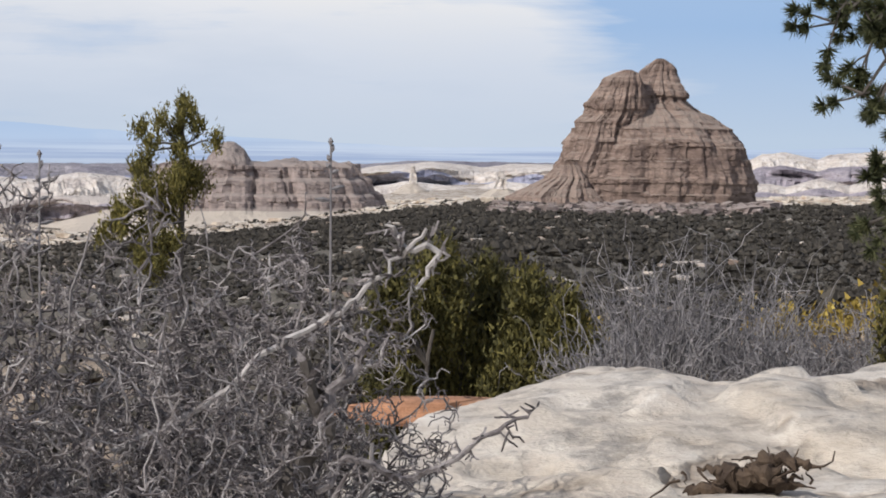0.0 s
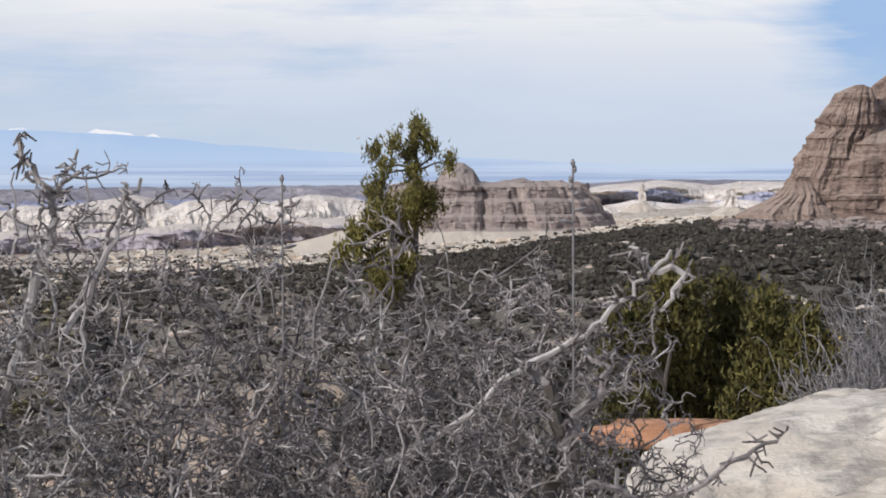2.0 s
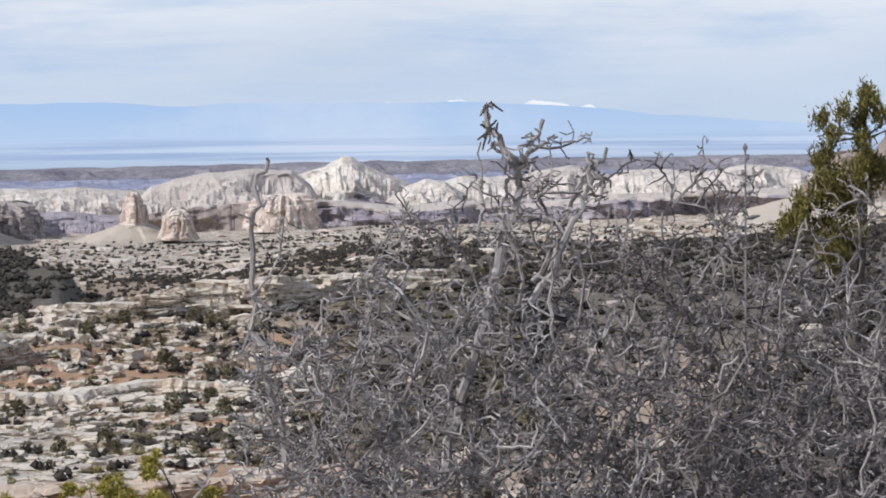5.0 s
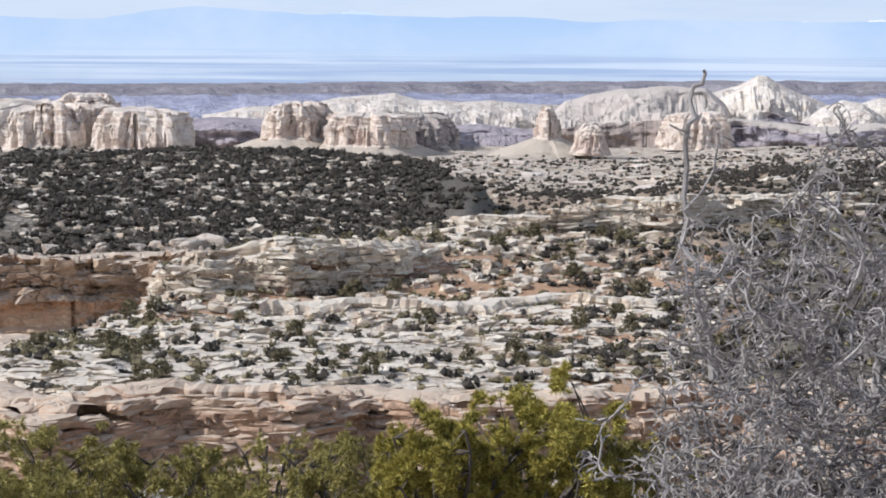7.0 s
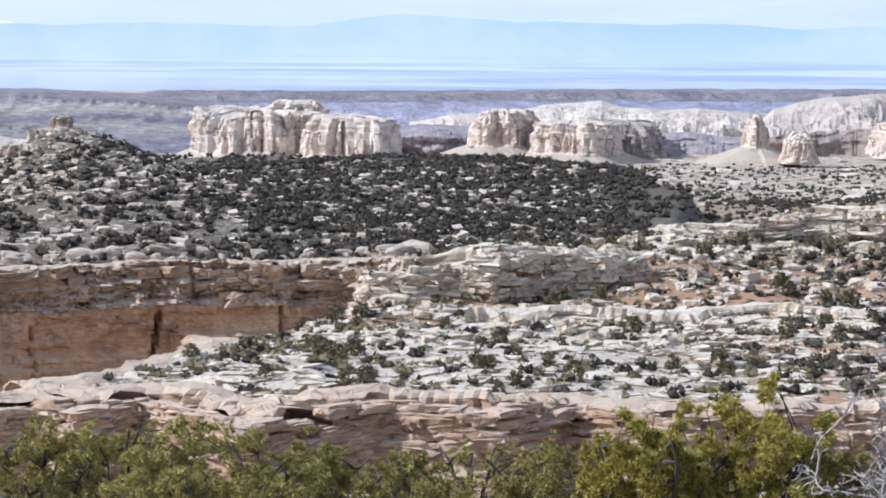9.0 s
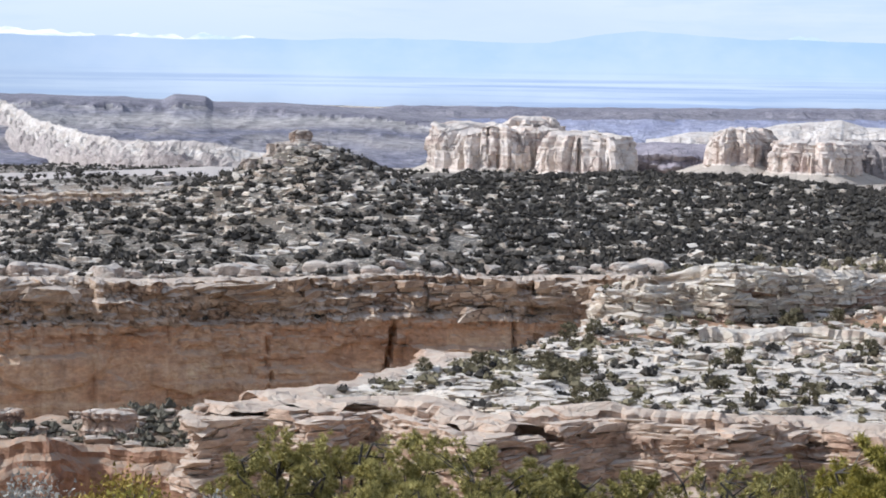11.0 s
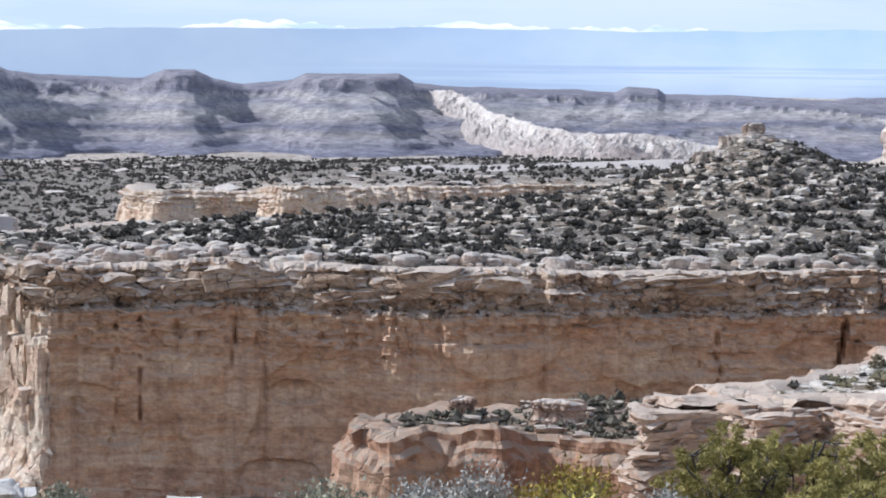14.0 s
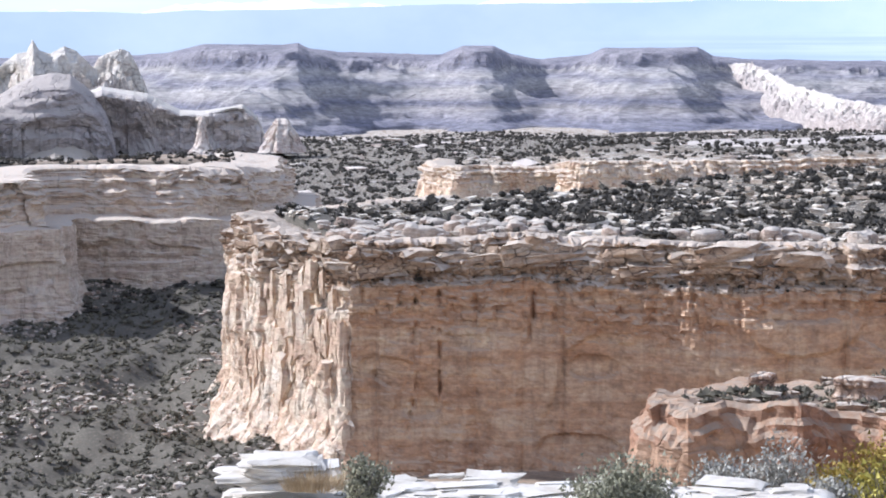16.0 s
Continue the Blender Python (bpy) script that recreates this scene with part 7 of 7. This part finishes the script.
def bare_shrub(at, wide, tall, seed, label, stems=170):
    """Many thin grey stems fanning up from one foot, with short side twigs."""
    r = np.random.default_rng(seed)
    root = empty_thing("bare_shrub", at, label, "shrub", "bare shrubs behind the slab")
    br, tw = [], []
    for i in range(stems):
        a, q = r.uniform(0, 6.28), math.sqrt(r.uniform(0, 1))
        foot = np.array([math.cos(a) * q * wide * 0.22, math.sin(a) * q * wide * 0.22, -0.1])
        way = np.array([math.cos(a) * q * wide * 0.55, math.sin(a) * q * wide * 0.55, 1.22 * tall * r.uniform(0.5, 1.0) * (1 - 0.45 * q * q)])
        b = wander(r, foot, way, np.linalg.norm(way), 0.007, 7, 0.17, 0.01)
        br.append(b)
        for k_ in (2, 3, 4, 5, 6, 7):
            for _ in range(2):
                tw.append(wander(r, b[0][k_], r.normal(size=3) * 0.9 + np.array([0, 0, 0.6]), 0.17 * tall * r.uniform(0.5, 1.2), 0.0045, 3, 0.3, 0.0, 0.5))
    tagged(part("stemwork", *tubes(br, 4), M_BRUSH, root), kind="stuff")
    tagged(part("brushwood", *tubes(tw[::2], 3), M_BRUSH, root), kind="stuff")


for i, (az_, d_, el_, w_, h_) in enumerate(((-28.3, 18.0, -2.9, 1.3, 1.5), (-29.5, 18.4, -2.4, 1.5, 1.8), (-30.6, 18.2, -3.2, 1.1, 1.35), (-27.3, 17.0, -4.6, 0.7, 0.75), (-32.2, 18.0, -4.3, 1.0, 0.85), (-33.5, 18.0, -4.2, 1.0, 0.9), (-34.7, 18.0, -4.0, 1.0, 0.95), (-36.2, 18.5, -3.9, 1.1, 1.0), (-31.5, 17.4, -4.9, 0.8, 0.65))):
    bare_shrub(from_top(az_, d_, el_, h_), w_, h_, 700 + i, "grey leafless shrub with fine upright twigs")
for i, (az_, d_, el_) in enumerate(((-31.7, 21.0, -3.85), (-34.1, 21.0, -3.6), (-33.2, 22.0, -3.9), (-26.4, 21.0, -4.3))):
    spray_shrub("rabbitbrush", from_top(az_, d_, el_, 0.8), 0.8, 0.8, 720 + i, M_STRAW, "straw-yellow rabbitbrush behind bare shrubs", 900, 0.05, top=M_YELLOW)

# pinyon whose boughs hang into view


def overhanging_pinyon():
    r = np.random.default_rng(77)
    foot = on_ground(-40.5, 10.2)
    root = empty_thing("pinyon", foot, "tall pinyon with dark needle brushes on hanging boughs", "tree")
    br = [wander(r, (0, 0, -0.2), (0, 0, 1), 4.6, 0.10, 8, 0.05)]
    ends = []
    targets = [(-33.0, 3.0), (-33.8, 2.2), (-33.7, 1.2), (-34.4, 1.6), (-34.5, 2.8), (-33.8, 3.6), (-34.8, 0.2), (-34.6, -1.2), (-34.4, -1.9), (-35.5, 2.4), (-36, 1.0), (-34.9, 3.3)]
    for i, (az_, el_) in enumerate(targets):
        d_ = 9.3 + 0.5 * r.normal()
        e = np.array(from_top(az_, d_, el_, 0.0) - foot)
        s = br[0][0][min(8, 3 + int(el_ > 0) * 2 + int(r.integers(0, 3)))]
        b = wander(r, s, e - s, np.linalg.norm(e - s), 0.02, 9, 0.05)
        b = (b[0] + np.linspace(0, 1, 10)[:, None] * (e - b[0][-1]), b[1])
        br.append(b)
        for k_ in (5, 6, 7, 8, 9):
            for _ in range(4):
                q = wander(r, b[0][k_], r.normal(size=3) + 0.8 * (b[0][k_] - b[0][k_ - 1]) / 0.2, 0.17, 0.006, 3, 0.2)
                br.append(q)
                ends.append((q[0][-1], q[0][-1] - q[0][0]))
                ends.append((q[0][-2], q[0][-1] - q[0][0]))
    part("trunk", *tubes(br[:1], 6), M_BARK, root)
    tagged(part("branchwork", *tubes(br[1:], 4), M_BARK, root), kind="stuff")
    vs, fs, base = [], [], 0
    for c, d in ends:
        v, f = tuft(r, c, d / (np.linalg.norm(d) + 1e-9), 0.048, 100)
        vs.append(v)
        fs.append(f + base)
        base += len(v)
    part("crown", np.concatenate(vs), np.concatenate(fs), M_DARKPINE, root)


overhanging_pinyon()

# ---- dead shrubs ----


def dead_shrub(az_, d_, half, top_el, seed, label, stems=10, extra=(), thick=1.0, fill=230, eye=(0.0, 0.0), near=0.0, wood=None):
    """A dead, much-branched shrub: crooked limbs, branches and short bare twigs within a low dome."""
    r = np.random.default_rng(seed)
    foot = on_ground(az_, d_)
    tall = z_at(top_el, d_) - foot.z
    root = empty_thing("dead_shrub", foot, label, "shrub", "dead shrubs")
    limbs, branches, twigs = [], [], []
    wood = wood or M_DEAD

    for i in range(stems):
        a = i * 2.4 + r.uniform(-0.4, 0.4)
        lean = half * r.uniform(0.25, 0.85)
        way = np.array([math.cos(a) * lean, math.sin(a) * lean * 0.8, tall * r.uniform(0.55, 0.85) * (1 - 0.35 * (lean / half) ** 2)])
        limbs.append(wander(r, (math.cos(a) * 0.1, math.sin(a) * 0.1, -0.15), way, np.linalg.norm(way) * 1.08, 0.024 * thick, 9, 0.13))
    free = len(limbs)
    for pts_ in extra:
        p = np.array([from_top(a, d_ - near, e, 0.0) - foot for a, e in pts_[1:]]) + np.array([*eye, 0.0])
        n = len(p)
        u = np.linspace(0, n - 1, n * 3)
        p = np.stack([np.interp(u, np.arange(n), p[:, j]) for j in range(3)], 1)
        p[1:-1] = (p[:-2] + 2 * p[1:-1] + p[2:]) / 4 + r.normal(0, 0.01, (len(p) - 2, 3))
        limbs.append((p, pts_[0] * np.linspace(1, 0.45, len(p))))
    nodes = list(np.concatenate([p[2:] for p, rad in limbs[:free]]))
    goals = []
    for i in range(int(fill * 2.0)):
        d = r.normal(size=3)
        d[2] = abs(d[2]) * 0.9
        d /= np.linalg.norm(d)
        d /= (np.abs(d) ** 3).sum() ** (1 / 3)
        q = r.uniform(0.08, 1.0) ** 0.45
        lump = 1 + 0.22 * noise.noise((d[0] * 3.3, d[1] * 3.3, seed + d[2] * 3.3))
        goals.append((q, np.array([d[0] * half, d[1] * half * 0.9, 0.08 + d[2] * tall]) * q * lump))
    goals.sort(key=lambda g: g[0])
    for q, goal in goals:
        at = np.array(nodes)
        away = np.linalg.norm(at - goal, axis=1) + 0.5 * np.maximum(0, at[:, 2] - goal[2])
        s0 = at[int(np.argmin(away))]
        gap = np.linalg.norm(goal - s0)
        b = wander(r, s0, goal - s0 + r.normal(0, gap * 0.3, 3), gap * 1.15, (0.0052 + 0.0048 * (1 - q)) * thick * r.uniform(0.75, 1.2), 5, 0.42, 0.0, 0.65)
        p = b[0] + np.linspace(0, 1, 6)[:, None] * (goal - b[0][-1])
        branches.append((p, b[1]))
        nodes += [p[3], p[5]]
    for p, rad in branches:
        for k_ in range(1, len(p)):
            for _ in range(1 + (k_ == 5 and r.random() < 0.6)):
                way = p[k_] - p[k_ - 1]
                t = wander(r, p[k_], r.normal(size=3) * 0.75 + way / (np.linalg.norm(way) + 1e-9) * 0.7, r.uniform(0.04, 0.12), 0.0036 * thick * r.uniform(0.7, 1.25), 4, 0.75, 0.0, 0.65)
                twigs.append(t)
                if r.random() < 0.4:
                    twigs.append(wander(r, t[0][2], r.normal(size=3), r.uniform(0.02, 0.06), 0.0034 * thick, 2, 0.6, 0.0, 0.75))
    for p, rad in limbs[free:]:
        for k_ in range(2, len(p)):
            if (rad[0] > 0.013 or r.random() < 0.35) and (rad[0] > 0.016 or k_ < len(p) - 4):
                b = wander(r, p[k_], r.normal(size=3) + np.array([0, 0, 0.3]), min(0.2, rad[0] * 4.5) * r.uniform(0.4, 1.0), rad[0] * 0.34, 4, 0.3, 0.0, 0.6)
                twigs.append(b)
                for m_ in (1, 2, 3, 4):
                    twigs.append(wander(r, b[0][m_], r.normal(size=3), 0.05 * r.uniform(0.5, 1.2), 0.0058 * thick, 2, 0.3, 0.0, 0.7))
    for p, rad in limbs:
        part("limb", *tubes([(p, rad)], 6), M_BARK if rad[0] > 0.04 else M_BLEACH if 0.0141 < rad[0] < 0.0165 else M_SILVER if r.random() < 0.4 else wood, root)
    tagged(part("branchwork", *tubes(branches[::3], 4), M_SILVER, root, "paler weathered branches"), kind="stuff")
    tagged(part("branchwork", *tubes(branches[1::3] + branches[2::3], 4), wood, root), kind="stuff")
    tagged(part("brushwood", *tubes(twigs, 3), wood, root), kind="stuff")
    return root


dead_shrub(-18.9, 8.9, 0.72, -3.9, 801, "dead grey shrub with a bleached forked limb", 11,
           ((0.016, (-14.45, -8.15), (-16.92, -7.16), (-17.79, -6.0), (-18.89, -5.34), (-20.13, -4.68), (-20.86, -4.08), (-21.45, -3.49), (-21.96, -2.9), (-22.54, -2.38)),
            (0.0145, (-21.96, -2.9), (-22.99, -2.85), (-22.62, -3.41), (-22.26, -3.93)),
            (0.0142, (-21.96, -2.9), (-21.7, -2.5), (-21.6, -2.2)),
            (0.05, (-18.83, -9.34), (-19.71, -8.18), (-19.93, -7.31), (-19.4, -5.85)),
            (0.03, (-19.8, -7.5), (-20.4, -6.5), (-21.0, -5.4)),
            (0.018, (-19.72, -9.2), (-20.6, -8.18), (-21.8, -8.9), (-23.11, -8.6), (-24.28, -7.64), (-25.24, -7.24))), near=0.6, fill=450)
dead_shrub(-16.2, 9.4, 1.05, -2.9, 802, "dense grey tangle of a dead shrub", 14, (), 1.0, 640)
dead_shrub(-12.2, 8.8, 0.95, -2.2, 803, "dense grey tangle of a dead shrub", 13, (), 1.0, 600)
dead_shrub(-8.4, 8.2, 0.9, -2.9, 804, "dense grey tangle of a dead shrub with a red-brown stem", 13,
           ((0.013, (-7.65, -3.93), (-8.25, -2.91), (-8.85, -1.89), (-9.13, -0.6)),), 1.0, 760, (-0.05, 0.18))
dead_shrub(-4.2, 7.5, 0.84, -3.4, 805, "dead grey shrub with tall knobbly top branches", 13,
           ((0.019, (-5.24, -9.13), (-5.56, -7.4), (-6.2, -5.5), (-6.6, -4.2), (-6.95, -2.6), (-7.3, -1.5), (-7.25, -0.95), (-7.0, -0.5), (-6.55, 0.0), (-6.41, 0.54)),
            (0.011, (-7.28, -1.2), (-7.55, -0.6), (-7.75, -0.2), (-7.94, 0.25)),
            (0.0135, (-7.55, -4.5), (-8.5, -2.9), (-8.95, -1.6), (-9.2, -1.0), (-9.55, -0.5)),
            (0.0085, (-7.55, -0.6), (-8.0, -0.3), (-8.3, -0.19)), (0.0085, (-9.2, -1.0), (-9.03, -0.6)),
            (0.006, (-6.35, -3.0), (-6.33, -1.42), (-6.32, -0.31))), 0.95, 1000, (-0.05, 0.18), wood=M_SILVER)
dead_shrub(-1.5, 6.8, 0.42, -4.8, 806, "thin dead grey shrub with one tall bare stem", 8,
           ((0.0125, (-1.4, -8.5), (-1.09, -6.57), (-0.62, -4.66), (-0.63, -2.33), (-0.91, -1.32), (-1.04, -0.67)),), 0.8, 560, (-0.08, 0.21), wood=M_SILVER)
dead_shrub(-2.6, 7.2, 0.5, -6.2, 810, "low dead grey shrub at the edge of a thicket", 8, (), 0.9, 330)
dead_shrub(-17.3, 8.0, 0.6, -5.8, 807, "low dead grey shrub in front of taller ones", 8, (), 0.9, 230)
dead_shrub(-10.3, 7.4, 0.8, -5.6, 808, "low dead grey shrub in front of taller ones", 8, (), 0.9, 230)
dead_shrub(-13.9, 7.8, 0.8, -5.8, 809, "low dead grey shrub in front of taller ones", 8, (), 0.9, 230)


def flower_stalk(az_, d_, low, high):
    """A dry, straight flower stalk with a few empty pods at its top."""
    foot = on_ground(az_, d_)
    root = empty_thing("flower_stalk", foot, "dry straight flower stalk standing among dead shrubs", "plant")
    a, b = np.array(from_top(az_, d_, low, 0.0) - foot), np.array(from_top(az_ + 0.02, d_, high, 0.0) - foot)
    a[2] = -0.1
    u = np.linspace(0, 1, 12)[:, None]
    part("stem", *tubes([(a + (b - a) * u, np.linspace(0.0055, 0.004, 12))], 6), M_BRUSH, root)
    for i, (q, dx, dz) in enumerate(((1.0, 0.0, 0.02), (0.985, 0.012, 0.02), (0.965, -0.014, 0.015), (0.94, 0.035, 0.0), (0.95, -0.02, 0.01), (0.905, 0.06, 0.0), (0.88, -0.065, -0.004))):
        p = a + (b - a) * q
        e = p + np.array([dx, 0.004, 0.012 + dz])
        part("seed_pod", *tubes([(np.stack([p, (p + e) / 2, e]), np.array([0.004, 0.011, 0.003]))], 6), M_BRUSH, root)


flower_stalk(-20.06, 8.6, -3.0, -0.25)
flower_stalk(-12.6, 9.0, -3.0, -0.62)


def red_rock():
    v, f = block(91, 4, 0.45, 0.16)
    c = on_ground(-22.9, 13.9)
    v = v * np.array([1.05, 0.5, 0.17])
    a = radians(-21)
    v = np.stack([v[:, 0] * math.cos(a) - v[:, 1] * math.sin(a), v[:, 0] * math.sin(a) + v[:, 1] * math.cos(a), v[:, 2]], 1)
    ob = from_arrays("red_rock", v, f, M_RED, shade=True)
    ob.location = Vector((c.x, c.y, z_at(-7.1, 13.9)))
    tagged(ob, "low rounded orange-red rock beside the white slab", "rock")


M_RED = rock("orange_red_sandstone", (0.50, 0.30, 0.19), (0.42, 0.215, 0.12), (0.30, 0.14, 0.075), (0.2, 0.1, 0.06), 1.5, 0.15, 0.2)
red_rock()


def dead_log():
    """A short rotten log lying on the slab."""
    r = np.random.default_rng(12)
    a, b = on_ground(-29.0, 9.9) + Vector((0, 0, 0.03)), on_ground(-32.7, 9.6) + Vector((0, 0, 0.03))
    root = empty_thing("dead_log", a, "short rotten dark log split into strands on the white slab", "log")
    long = np.array(b - a)
    u = np.linspace(0, 1, 22)
    for i in range(9):
        lo, hi = sorted((r.uniform(0.0, 0.45), r.uniform(0.6, 1.0)))
        w = lo + (hi - lo) * u
        p = long[None] * w[:, None] + np.array([r.normal(0, 0.03), r.normal(0, 0.06), 0.03 + 0.016 * i])
        p[:, 2] += 0.02 * np.sin(w * 9 + i) + 0.012 * r.normal(size=22)
        p[:, 1] += 0.015 * r.normal(size=22)
        rad = 0.03 * (1 - 0.5 * np.abs(w - 0.5)) * (1 + 0.3 * r.normal(size=22)) * smooth(0.0, 0.15, u) * smooth(1.0, 0.8, u)
        part("strand", *tubes([(p, np.clip(rad, 0.004, 0.06))], 7), M_LOG, root)
    for i in range(22):
        at = long * r.uniform(0.02, 0.98) + np.array([0, r.normal(0, 0.04), r.uniform(0.05, 0.15)])
        part("splinter", *tubes([wander(r, at, long / np.linalg.norm(long) * r.choice((-1, 1)) + r.normal(0, 0.45, 3), r.uniform(0.06, 0.2), 0.008, 4, 0.4)], 4), M_LOG, root)


M_LOG = bark_material("rotten_wood", (0.022, 0.016, 0.012), (0.06, 0.042, 0.03), (0.18, 0.13, 0.085))
dead_log()
